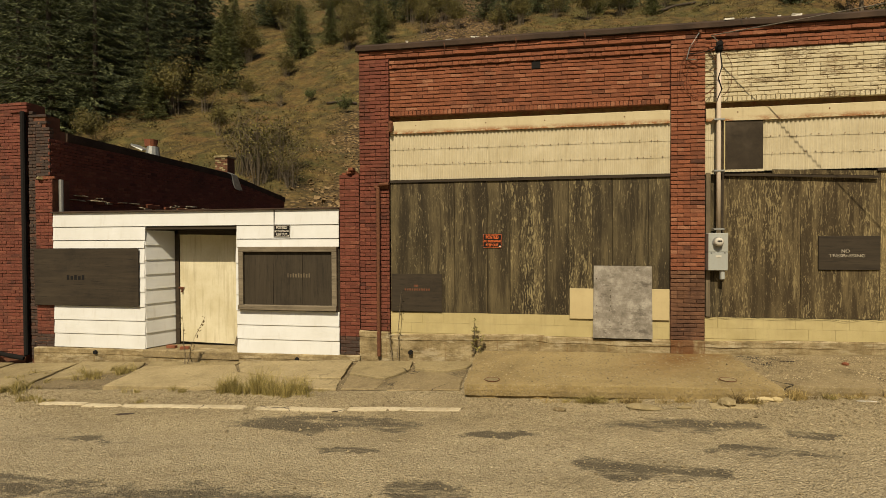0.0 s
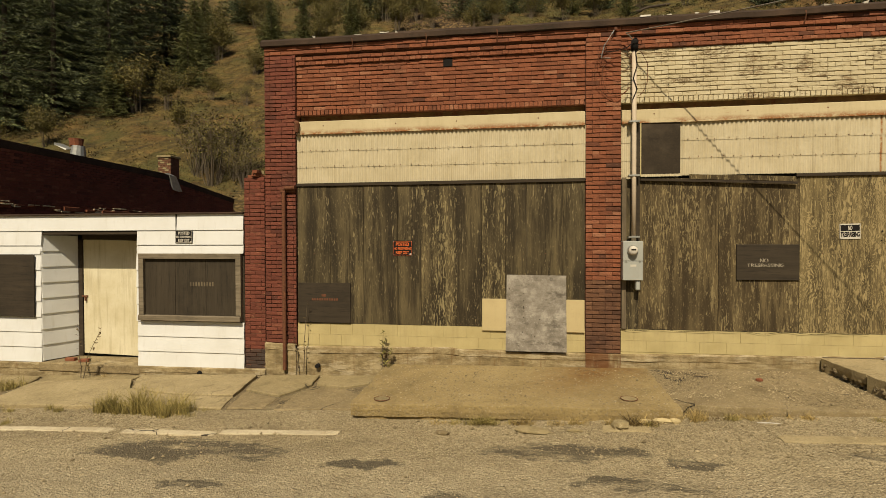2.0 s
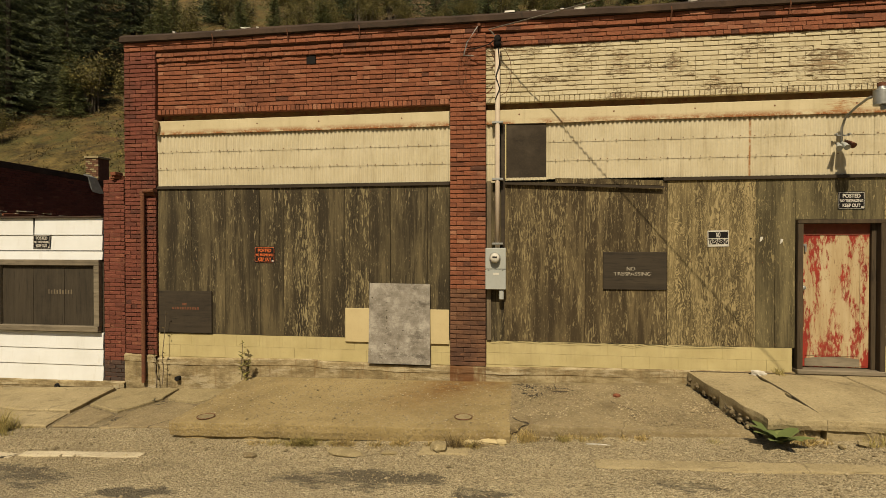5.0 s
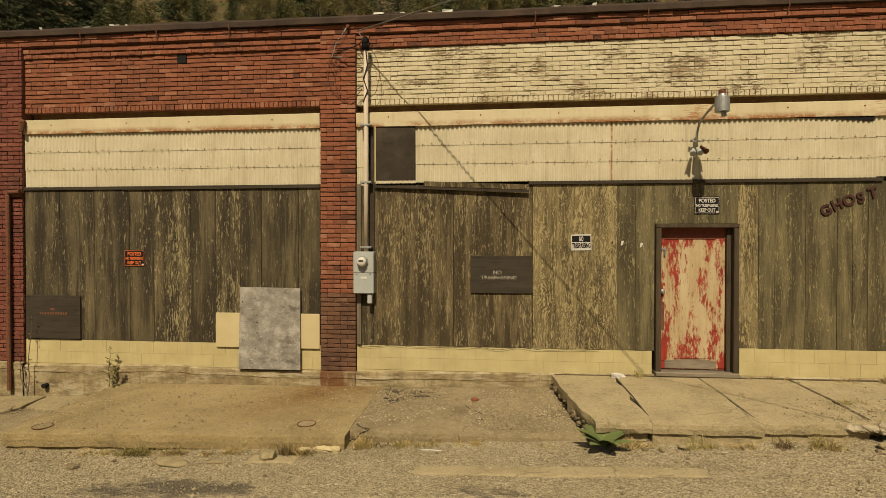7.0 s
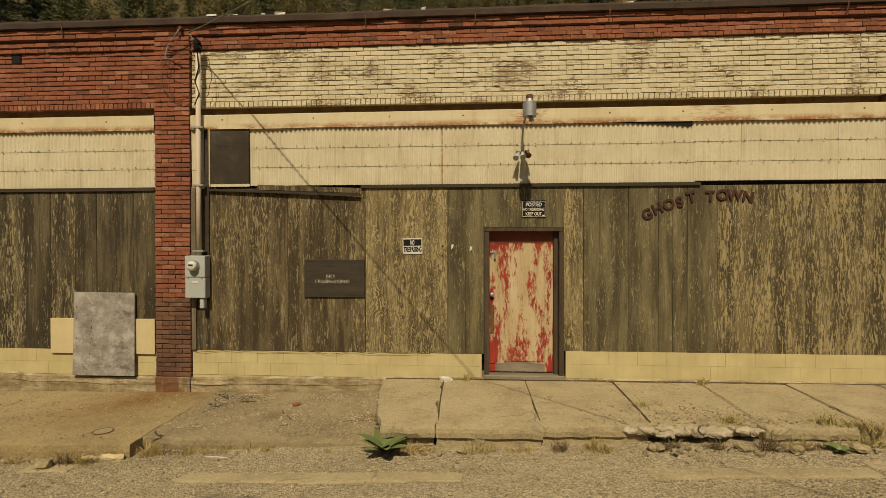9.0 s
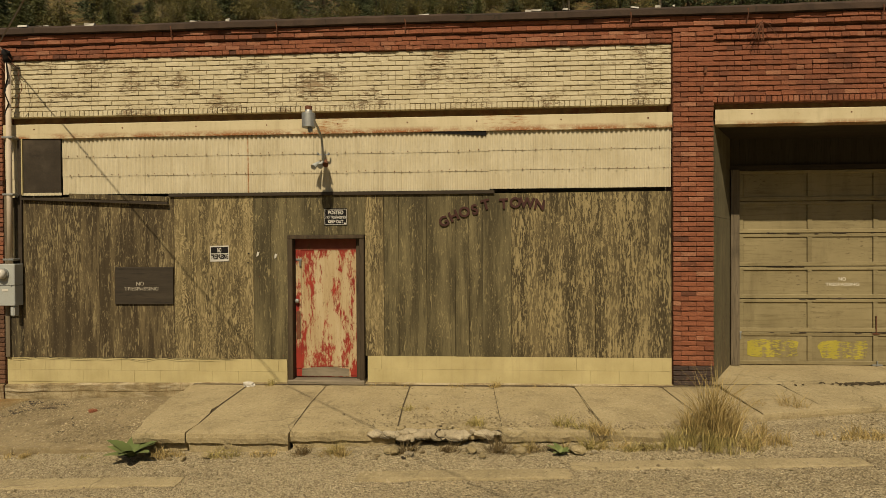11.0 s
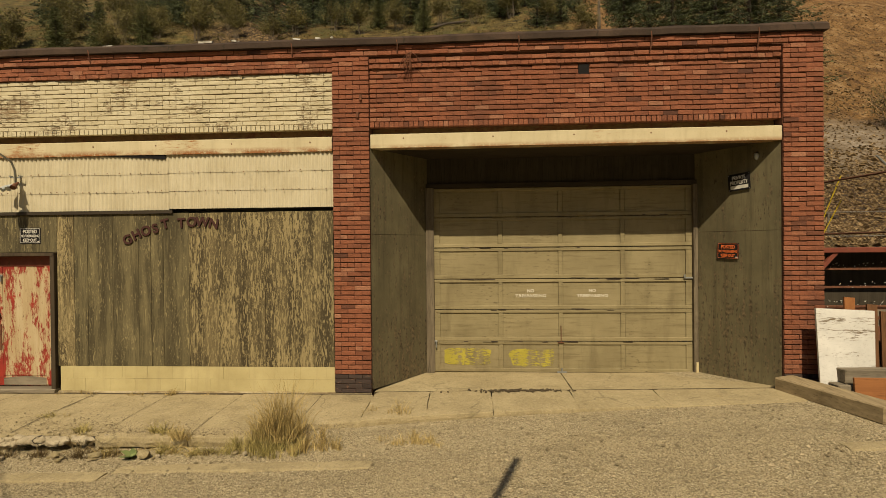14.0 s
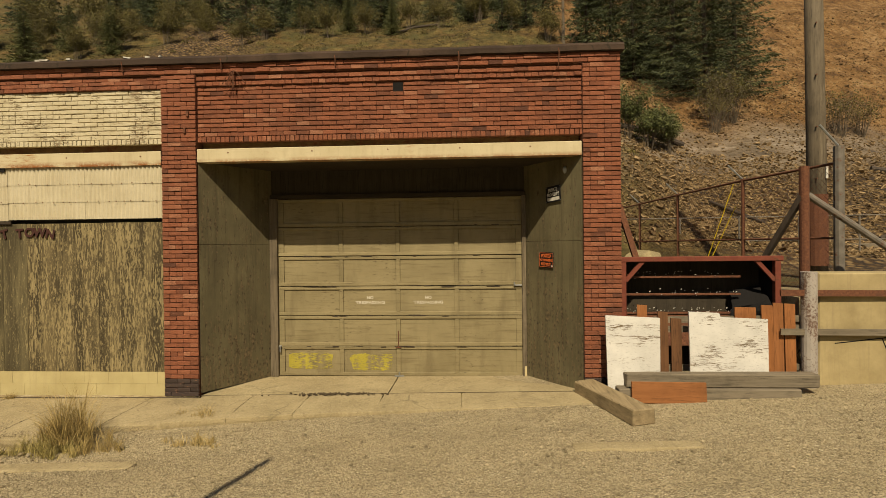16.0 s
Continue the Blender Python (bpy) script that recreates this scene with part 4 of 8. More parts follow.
# walls and roof that close the building
wall_core("wall_west", -3.25, -2.9, 0.42, 14.0, -0.4, 5.0, BRICK_DARK, "plain brick side wall")
wall_core("wall_east", 19.7, 20.02, 0.42, 14.0, 0.2, 5.0, BRICK_DARK, "plain brick side wall")
wall_core("wall_rear", -3.25, 20.02, 14.0, 14.3, -0.4, 4.6, BRICK_DARK, "plain brick rear wall")
wall_core("wall_shop_back", -2.67, 13.4, 0.30, 0.42, -0.4, 4.6, GREY_WOOD, "plain inner lining behind the boarded fronts")
single("roof", Shape().box(-3.25, 20.02, 0.42, 14.0, 4.9, 5.05), TAR, "flat tarred roof", "roof", kind="structure")

# ---- boarded shop fronts ----
def corrugated(name, x0, x1, z0, z1, y, material, parent, pitch=0.0685, amp=0.011):
    """A sheet of corrugated iron in three overlapping lengths."""
    s = Shape()
    n = int((x1 - x0) / pitch * 6)
    b = 0.003 * rnd.uniform(-1, 1)
    h = z1 - z0
    strips = ((z0, z0 + 0.34 * h, -0.006), (z0 + 0.32 * h, z0 + 0.67 * h, 0.0), (z0 + 0.65 * h, z1, 0.006)) if h > 0.3 else ((z0, z1, 0.0),)
    for za, zb, e in strips:
        k = len(s.v)
        for i in range(n + 1):
            x = x0 + (x1 - x0) * i / n
            d = amp * math.cos(2 * math.pi * x / pitch)
            for z in (za, zb):
                s.v.append((x, y + d - e + b + 0.003 * noise.noise((2 * x, z, 0)), z))
        s.f += [(k + 2 * i, k + 2 * i + 2, k + 2 * i + 3, k + 2 * i + 1) for i in range(n)]
    return part(name, s, material, parent, smooth=True)


def lintel(name, x0, x1, z0, z1, dented=0.0):
    """A painted steel beam with a shadow gap above it."""
    t = thing(name, ((x0 + x1) / 2, 0, z0), "cream-painted steel lintel beam with rust spots", "beam", kind="structure")
    s = Shape()
    n = 40
    for i in range(n + 1):
        x = x0 + (x1 - x0) * i / n
        d = 0.004 * noise.noise((1.3 * x, 3, 0)) + dented * noise.noise((0.9 * x, 8, 0))
        s.v += [(x, 0.002 + d, z0 + d), (x, 0.0 + d, z1 - 0.012), (x, 0.022, z1), (x, 0.2, z1), (x, 0.2, z0)]
    s.f = [(5 * i + j, 5 * i + 5 + j, 5 * i + 5 + (j + 1) % 5, 5 * i + (j + 1) % 5) for i in range(n) for j in range(5)]
    part("web", s, CREAM_RUST, t)
    b = Shape()
    x = x0 + 0.5
    while x < x1:
        b.tube([(x, 0.016, z0 + 0.14), (x, -0.002, z0 + 0.14)], 0.012, 6)
        x += 1.2 + rnd.uniform(-0.2, 0.2)
    part("bolt_heads", b, RUST, t)
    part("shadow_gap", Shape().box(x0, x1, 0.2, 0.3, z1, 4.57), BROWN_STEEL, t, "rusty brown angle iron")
    return t


def plywood(front, x0, x1, z0, z1, y, material, sheets):
    """Sheets of plywood side by side, with open joints; widths in metres."""
    x = x0
    for i, (w, m) in enumerate(sheets):
        s = Shape()
        xe = min(x + w, x1)
        s.box(x + 0.002, xe - 0.002, y + rnd.uniform(0, 0.004), y + 0.02, z0 + rnd.uniform(0, 0.006), z1 - rnd.uniform(0, 0.015), 0.002, 0.0015)
        part("sheet", s, m or material, front)
        x = xe
    return front


def nails(front, x0, x1, zs, y, step, r=0.008):
    s = Shape()
    for z in zs:
        x = x0 + rnd.uniform(0, step)
        while x < x1:
            s.obox(pose(x, y, z + rnd.uniform(-0.01, 0.01), 0, 45, 0), 1.4 * r, 0.008, 1.4 * r)
            x += step * rnd.uniform(0.6, 1.4)
    part("nail_heads", s, RUST, front, kind="stuff")


def blocks(name, x0, x1, z0, z1, y, label):
    """A low plinth of painted concrete blocks in two courses."""
    t = thing(name, ((x0 + x1) / 2, y, z0), label, "plinth", kind="structure")
    part("core", Shape().box(x0, x1, y + 0.008, y + 0.28, z0 - 0.05, z1 - 0.002), CREAM, t)
    h = (z1 - z0) / 2
    for r in range(2):
        x = x0 - (0.2 if r else 0)
        while x < x1 - 0.01:
            a, b = max(x, x0), min(x + 0.405, x1)
            if b - a > 0.03:
                part("block", Shape().box(a + 0.0008, b - 0.0008, y + rnd.uniform(0, 0.0015), y + 0.1, z0 + r * h + 0.001, z0 + (r + 1) * h - 0.001, 0.0012), CREAM, t)
            x += 0.405
    return t


def footing(name, x0, x1, tops, bottom, y, label="crumbling cast concrete footing under a shop front", material=FOOTING):
    """Rough concrete under the plinth; tops: (x, z) along its upper edge."""
    s = Shape()
    n = max(8, int((x1 - x0) / 0.12))
    for i in range(n + 1):
        x = x0 + (x1 - x0) * i / n
        zt = np.interp(x, [a for a, _ in tops], [b for _, b in tops])
        e = 0.022 * noise.noise((3 * x, 1, 0)) + 0.016 * noise.noise((13 * x, 2, 0))
        zl = zt - 0.11 + 0.03 * noise.noise((0.9 * x, 4, 0))
        s.v += [(x, y - 0.005 + e, bottom), (x, y - 0.012 + 1.4 * e, zl - 0.012), (x, y - 0.02 + e - 0.02 * max(0.0, noise.noise((1.7 * x, 6, 0))), zl), (x, y - 0.02 + 0.7 * e, zt - 0.02), (x, y + 0.02, zt + 0.5 * e), (x, y + 0.3, zt)]
    s.f = [(6 * i + j, 6 * i + 6 + j, 6 * i + 7 + j, 6 * i + 1 + j) for i in range(n) for j in range(5)]
    return single(name, s, material, label, "footing", kind="structure")


# first shop
lintel("lintel_beam", -2.65, 2.335, 4.21, 4.44)
tin = thing("corrugated_siding", (-0.15, 0, 3.35), "cream-painted corrugated iron over a boarded shop front", "siding", kind="structure")
for i in range(8):
    corrugated("iron_sheet", -2.66 + 0.6245 * i, -2.66 + 0.6245 * (i + 1) + 0.012, 3.345, 4.215, 0.046 - 0.002 * (i % 2), CREAM_TIN, tin)
nails(tin, -2.6, 2.3, (3.64, 3.925), 0.026, 0.16)
fr = thing("boarded_front", (-0.15, 0, 0.86), "weathered dark plywood sheets boarding up a shop front", "boarding", kind="structure")
plywood(fr, -2.655, 2.335, 0.86, 3.30, 0.03, PLY_OLD, [(0.61, None), (0.61, None), (0.61, None), (0.42, None), (0.62, PLY_FLAKED), (0.42, None), (0.4, PLY_FLAKED), (0.35, None), (0.6, None), (0.8, None)])
nails(fr, -2.6, 2.3, (0.9, 2.1, 3.2), 0.027, 0.3, 0.006)
part("trim_board", Shape().box(-2.655, -0.9, 0.005, 0.03, 3.295, 3.345).box(-0.9, 2.335, 0.0, 0.035, 3.29, 3.345, 0, 0.003), DARK_WOOD, fr, "blackened trim board")
blocks("block_plinth", -2.66, 2.34, 0.47, 0.86, 0.035, "cream-painted concrete block plinth")
footing("footing", -2.67, 2.345, [(-2.67, 0.44), (0.1, 0.5), (0.2, 0.47), (2.4, 0.46)], -0.1, 0.02)
footing("footing", -3.27, -2.67, [(-3.3, 0.5), (-2.6, 0.48)], -0.2, -0.005, "cream-painted concrete base of a brick pilaster")
footing("footing", 2.345, 2.90, [(2.3, 0.47), (3, 0.47)], 0.0, -0.005, "rust-stained concrete base of a brick pilaster", FOOTING_RUSTY)

# second shop
lintel("lintel_beam", 2.91, 12.89, 4.21, 4.43, 0.006)
tin = thing("corrugated_siding", (8.3, 0, 3.36), "cream-painted corrugated iron with rust runs over a boarded shop front", "siding", kind="structure")
for i in range(14):
    a = 3.82 + 0.648 * i
    corrugated("iron_sheet", a, min(a + 0.66, 12.89), 3.36 if a < 10.3 else 3.375, 4.215 + (0.012 if a > 10.2 else 0), 0.046 - 0.002 * (i % 2), CREAM_TIN, tin)
corrugated("iron_sheet", 2.91, 3.10, 3.32, 4.21, 0.048, CREAM_TIN, tin)
nails(tin, 3.9, 12.8, (3.65, 3.935), 0.026, 0.16)
fr = thing("boarded_front", (7.9, 0, 0.86), "weathered plywood sheets with raised wavy grain boarding up a shop front", "boarding", kind="structure")
plywood(fr, 2.91, 7.33, 0.87, 3.32, 0.03, PLY, [(0.27, PLY_OLD), (1.22, PLY), (1.18, PLY), (1.22, PLY_RING), (0.26, PLY_OLIVE), (0.28, PLY_OLIVE)])
plywood(fr, 8.48, 12.89, 0.93, 3.32, 0.03, PLY, [(0.28, PLY_RING), (0.22, PLY_OLIVE), (0.41, PLY_OLIVE), (0.42, PLY_OLIVE), (0.2, PLY_OLIVE), (0.2, PLY_OLIVE), (0.41, PLY_OLIVE), (1.2, PLY_BARE), (1.3, PLY_BARE)])
part("sheet", Shape().box(7.33, 8.48, 0.031, 0.05, 2.72, 3.32, 0.002), PLY_OLIVE, fr)
part("dark_gap", Shape().upright([(9.22, 4.212), (9.8, 4.175), (10.27, 4.14), (10.27, 4.215)], 0.018, 0.03), BLACK, fr, "dark gap where the iron has sagged")
nails(fr, 3.0, 7.3, (0.92, 2.1, 3.2), 0.027, 0.3, 0.006)
part("trim_board", Shape().bar((3.2, 0.0, 3.30), (5.52, -0.02, 3.205), 0.03, 0.035), DARK_WOOD, fr, "warped blackened trim board")
part("trim_strip", Shape().bar((3.95, 0.012, 3.335), (5.5, 0.005, 3.27), 0.012, 0.075), PLY, fr, "sagging grey batten")
part("trim_board", Shape().box(5.52, 10.38, -0.002, 0.035, 3.305, 3.352, 0, 0.004), DARK_WOOD, fr, "blackened trim board")
blocks("block_plinth", 2.91, 7.30, 0.50, 0.87, 0.035, "cream-painted concrete block plinth")
blocks("block_plinth", 8.51, 12.89, 0.54, 0.94, 0.035, "cream-painted concrete block plinth")
footing("footing", 2.90, 7.33, [(2.9, 0.46), (4.9, 0.5), (7.33, 0.53)], 0.0, 0.015)
footing("footing", 8.48, 13.46, [(8.4, 0.545), (13.5, 0.56)], 0.1, 0.02)

# ---- garage bay ----
lintel("lintel_beam", 13.48, 19.44, 4.24, 4.45)
GX0, GX1, GY, GZ = 14.33, 18.63, 1.14, 0.60
gar = thing("garage_recess", (16.46, 0.5, 0.6), "dark plywood lined recess in front of a garage door", "recess", kind="structure")
side = lambda xa, xb, za, zb: Shape().add([(xa, 0.03, za), (xb, GY, za), (xb, GY, zb), (xa, 0.03, zb), (xa + (0.02 if xa > xb else -0.02), 0.06, za), (xb + (0.02 if xa > xb else -0.02), GY + 0.02, za), (xb + (0.02 if xa > xb else -0.02), GY + 0.02, zb), (xa + (0.02 if xa > xb else -0.02), 0.06, zb)],
                                          [(0, 1, 2, 3), (7, 6, 5, 4), (0, 4, 5, 1), (3, 2, 6, 7), (0, 3, 7, 4), (1, 5, 6, 2)])
for xa, xb in ((13.48, 14.22), (19.44, 18.68)):
    part("side_sheet", side(xa, xb, 0.6, 2.945), PLY_GREEN, gar)
    part("side_sheet", side(xa, xb, 2.95, 4.3), PLY_GREEN, gar)
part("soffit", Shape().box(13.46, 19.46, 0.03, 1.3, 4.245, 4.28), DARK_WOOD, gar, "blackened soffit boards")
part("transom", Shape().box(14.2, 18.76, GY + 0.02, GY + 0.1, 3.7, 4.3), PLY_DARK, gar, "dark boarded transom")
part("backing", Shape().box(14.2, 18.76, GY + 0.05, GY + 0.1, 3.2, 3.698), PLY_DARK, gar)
part("jamb", Shape().box(14.2, 14.335, GY - 0.07, GY + 0.1, 0.6, 3.745, 0.004), GREY_WOOD_UP, gar)
part("jamb", Shape().box(18.63, 18.70, GY - 0.07, GY + 0.1, 0.6, 3.745, 0.004), GREY_WOOD_UP, gar)
part("jamb_foot", Shape().box(18.66, 18.70, GY - 0.08, GY - 0.07, 0.6, 0.8, 0.004), CREAM_BOARD, gar, "pale bare foot of a jamb")
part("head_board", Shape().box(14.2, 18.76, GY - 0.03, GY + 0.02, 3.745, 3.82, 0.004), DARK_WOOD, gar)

door = thing("garage_door", (16.48, GY, 0.6), "tan sectional wooden garage door with flaking paint, closed", "garage door")
HS = (0.60, 1.13, 1.67, 2.19, 2.72, 3.24, 3.74)
XS = (14.33, 15.46, 16.47, 17.50, 18.63)
for i in range(6):
    z0, z1 = HS[i], HS[i + 1]
    sec = part("section", Shape().box(GX0, GX1, GY + 0.026, GY + 0.045, z0 + 0.004, z1 - 0.004), GARAGE, door)
    rail = Shape()
    rail.box(GX0, GX1, GY - 0.006, GY + 0.026, z0 + 0.006, z0 + 0.07, 0.006, 0.003).box(GX0, GX1, GY, GY + 0.026, z1 - 0.06, z1 - 0.006, 0.006, 0.003)
    part("rails", rail, GARAGE, sec)
    for j, x in enumerate(XS):
        h = 0.05 if j in (0, 4) else 0.035
        a = min(max(x, GX0 + h), GX1 - h)
        part("stile", Shape().box(a - h, a + h, GY + 0.001, GY + 0.026, z0 + 0.07, z1 - 0.06, 0.003), GARAGE, sec)
    for j in range(4):
        part("panel", Shape().box((XS[j] if j else XS[j] + 0.065) + 0.043, (XS[j + 1] if j < 3 else XS[j + 1] - 0.065) - 0.043, GY + 0.0195 + rnd.uniform(-0.002, 0.002), GY + 0.03, z0 + 0.06, z1 - 0.05, 0.002, 0.0015), GARAGE, sec)
for j in (0, 1):
    cx, cz = (XS[j] + XS[j + 1]) / 2 + 0.02 * j, 0.865 - 0.015 * j
    edge = []
    for i in range(48):
        a = 2 * math.pi * i / 48
        ca, sa = math.cos(a), math.sin(a)
        r = 1.0 / max(abs(ca) / 0.43, abs(sa) / 0.155) * (0.9 + 0.16 * noise.noise((2.2 * ca, 2.2 * sa, 4.0 + 5 * j)) + 0.1 * noise.noise((7 * ca, 7 * sa, 4.0 + 5 * j)))
        edge.append((cx + r * ca, cz + r * sa))
    part("paint_patch", Shape().upright(edge, GY + 0.016, GY + 0.0205), YELLOW, door, "flaking yellow spray paint")
rot = Shape()
for i in range(48):
    x, z = rnd.uniform(GX0 + 0.1, GX1 - 0.1), rnd.choice(HS[1:6]) + rnd.uniform(-0.016, 0.012)
    rot.box(x, x + rnd.uniform(0.03, 0.26), GY - 0.0085, GY + 0.01, z - rnd.uniform(0.002, 0.006), z + rnd.uniform(0.002, 0.006), 0, 0.004)
part("rotten_edge", rot, BARK, door, "dark rotten splinters along the joints", kind="stuff")
hw = Shape().box(16.40, 16.56, GY - 0.03, GY, 0.60, 0.625).tube([(16.48, GY - 0.02, 0.62), (16.48, GY - 0.02, 0.68)], 0.012)
part("latch", hw, STEEL, door)
part("latch", Shape().box(16.462, 16.476, GY - 0.02, GY, 1.12, 1.4, 0.003).box(16.42, 16.52, GY - 0.015, GY, 1.1, 1.12, 0.003), RUST, door)
part("latch", Shape().box(18.5, 18.66, GY - 0.03, GY, 2.18, 2.205, 0.003).tube([(18.5, GY - 0.03, 2.19), (18.5, GY - 0.03, 2.25)], 0.014), STEEL, door)
part("latch", Shape().box(14.28, 14.38, GY - 0.04, GY, 1.12, 1.145, 0.003).tube([(14.36, GY - 0.04, 1.13), (14.36, GY - 0.04, 1.03)], 0.012), STEEL, door)
letters("stencil", "NO", 15.97, 1.985, GY + 0.017, 0.075, STENCIL, door, "stencilled white letters", weight=0.02)
letters("stencil", "TRESPASSING", 15.97, 1.90, GY + 0.017, 0.068, STENCIL, door, "stencilled white letters", width=0.52, weight=0.02)
letters("stencil", "NO", 17.0, 1.985, GY + 0.017, 0.075, STENCIL, door, "stencilled white letters", weight=0.02)
letters("stencil", "TRESPASSING", 17.0, 1.90, GY + 0.017, 0.068, STENCIL, door, "stencilled white letters", width=0.52, weight=0.02)

# ---- low white shop ----
def lap_siding(t, x0, x1, z0, z1, rows, y=0.0, depth=None, x_at=None):
    h = (z1 - z0) / rows
    for r in range(rows):
        s = Shape()
        za, zb = z0 + r * h, z0 + (r + 1) * h
        s.add([(x0, y - 0.022, za), (x1, y - 0.022, za), (x1, y - 0.004, zb), (x0, y - 0.004, zb), (x0, y + 0.02, za), (x1, y + 0.02, za), (x1, y + 0.02, zb), (x0, y + 0.02, zb)],
              [(0, 1, 2, 3), (0, 4, 5, 1), (3, 2, 6, 7), (0, 3, 7, 4), (1, 5, 6, 2), (5, 4, 7, 6)])
        part("siding_board", s, SIDING, t)


WX0, WX1, WZ0, WZ1 = -10.03, -3.67, 0.0, 2.84
ws = thing("white_front", (-6.85, 0, 0), "low shop front in white lapped siding with black gaps", "shop front", kind="structure")
part("core", Shape().box(WX0, -7.86, 0.02, 0.2, WZ0, 2.8).box(-5.82, WX1, 0.02, 0.2, WZ0, 2.8).box(-7.86, -5.82, 0.02, 0.2, 2.46, 2.8), DARK_WOOD, ws)
lap_siding(ws, WX0, -7.86, 0.0, 0.87, 3)
lap_siding(ws, -5.80, WX1, 0.0, 0.84, 3)
lap_siding(ws, WX0, -7.86, 2.08, 2.24, 1)
lap_siding(ws, WX0, WX1, 2.53, 2.82, 1)
lap_siding(ws, WX0, -7.84, 2.25, 2.525, 1)
lap_siding(ws, -5.80, WX1, 2.26, 2.525, 1)
lap_siding(ws, -5.80, WX1, 2.10, 2.25, 1)
lap_siding(ws, -8.0, -7.86, 0.87, 2.08, 4)
lap_siding(ws, -5.82, -5.73, 0.84, 2.10, 4)
part("drip_edge", Shape().box(WX0 - 0.03, WX1 + 0.01, -0.05, 0.25, 2.82, 2.85, 0.005, 0.004), TAR, ws, "black drip edge")
part("joint_cover", Shape().box(-5.0, -4.985, -0.026, 0.0, 2.53, 2.82), BLACK, ws)
# the entrance recess
RD = 0.62
for r in range(8):
    z0, z1 = 0.02 + r * 0.303, 0.02 + (r + 1) * 0.303
    s = Shape().add([(-7.84, 0.0, z0), (-7.60, RD, z0), (-7.62, RD, z1), (-7.86, 0.0, z1), (-7.9, 0.0, z0), (-7.9, RD, z0), (-7.9, RD, z1), (-7.9, 0.0, z1)],
                    [(0, 1, 2, 3), (0, 4, 5, 1), (3, 2, 6, 7), (0, 3, 7, 4), (1, 5, 6, 2), (5, 4, 7, 6)])
    part("siding_board", s, SIDING, ws)
    s = Shape().add([(-5.82, 0.0, z0), (-5.94, RD, z0), (-5.92, RD, z1), (-5.80, 0.0, z1), (-5.75, 0.0, z0), (-5.75, RD, z0), (-5.75, RD, z1), (-5.75, 0.0, z1)],
                    [(3, 2, 1, 0), (1, 5, 4, 0), (7, 6, 2, 3), (4, 7, 3, 0), (2, 6, 5, 1), (6, 7, 4, 5)])
    part("siding_board", s, SIDING, ws)
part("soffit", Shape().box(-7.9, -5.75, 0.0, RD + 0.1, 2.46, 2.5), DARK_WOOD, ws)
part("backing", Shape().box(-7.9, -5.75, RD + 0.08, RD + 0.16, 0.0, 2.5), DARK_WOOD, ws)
d = thing("boarded_door", (-6.75, RD, 0.0), "pale warped plywood sheet screwed over a shop door", "door", kind="structure")
part("frame", Shape().box(-7.62, -7.52, RD - 0.03, RD + 0.08, 0.0, 2.46, 0.005).box(-5.98, -5.88, RD - 0.03, RD + 0.08, 0.0, 2.46, 0.005).box(-7.62, -5.88, RD - 0.03, RD + 0.08, 2.36, 2.46, 0.005), DARK_WOOD, d)
part("sheet", Shape().upright([(-7.5, 0.06), (-6.22, 0.03), (-6.02, 0.02), (-6.02, 2.33), (-7.5, 2.37)], RD - 0.02, RD + 0.0), DOOR_PLY, d, "pale plywood sheet")
part("loose_strip", Shape().bar((-6.13, RD - 0.12, 0.02), (-5.93, RD - 0.05, 0.75), 0.12, 0.02), GREY_WOOD_UP, d, "leaning broken strip")
part("hasp", Shape().box(-7.53, -7.40, RD - 0.045, RD - 0.02, 1.20, 1.235, 0.004).tube([(-7.44, RD - 0.05, 1.2), (-7.44, RD - 0.05, 1.12)], 0.018), RUST, d)
single("door_step", Shape().box(-7.9, -5.75, -0.06, RD, -0.16, 0.0, 0.015), CONCRETE_ROUGH, "worn concrete step in a shop entrance", "step", kind="structure")
single("brick_bit", Shape().box(-7.5, -7.3, 0.12, 0.22, 0.0, 0.06, 0.008), BRICK, "loose red brick on a shop step", "brick", "loose bricks")
single("brick_bit", Shape().obox(pose(-7.05, 0.1, 0.03, 0, 0, 20), 0.17, 0.09, 0.06, 0.008), BRICK, "loose red brick on a shop step", "brick", "loose bricks")
footing("footing", -10.5, -3.25, [(-10.6, -0.02), (-3.2, 0.02)], -0.6, -0.03, "stained concrete sill under a white shop front")
for x in (-9.0, -4.52):
    single("drain_pipe_end", Shape().tube([(x, -0.08, -0.09 + 0.01 * x * 0), (x, 0.02, -0.09)], 0.045, 12), BLACK, "open black drain hole in a concrete sill", "drain", "drain holes")
# boards over its two windows
b = single("window_board", Shape().box(-10.46, -7.97, -0.06, -0.035, 0.88, 2.07, 0.004, 0.004), BOARD_DARK, "large dark weathered board over a shop window", "board")
w = thing("window_1", (-4.72, 0, 0.86), "boarded shop window in a weathered grey wood frame", "window", kind="structure")
fx0, fx1, fz0, fz1 = -5.74, -3.70, 0.86, 2.10
fs = 0.1
part("window_frame", Shape().box(fx0, fx1, -0.07, 0.02, fz1 - fs, fz1, 0.006).box(fx0, fx0 + fs, -0.069, 0.02, fz0 + fs, fz1 - fs, 0.006).box(fx1 - fs, fx1, -0.069, 0.02, fz0 + fs, fz1 - fs, 0.006), GREY_WOOD, w)
part("window_sill", Shape().box(fx0, fx1, -0.1, 0.02, fz0, fz0 + fs, 0.01), GREY_WOOD, w)
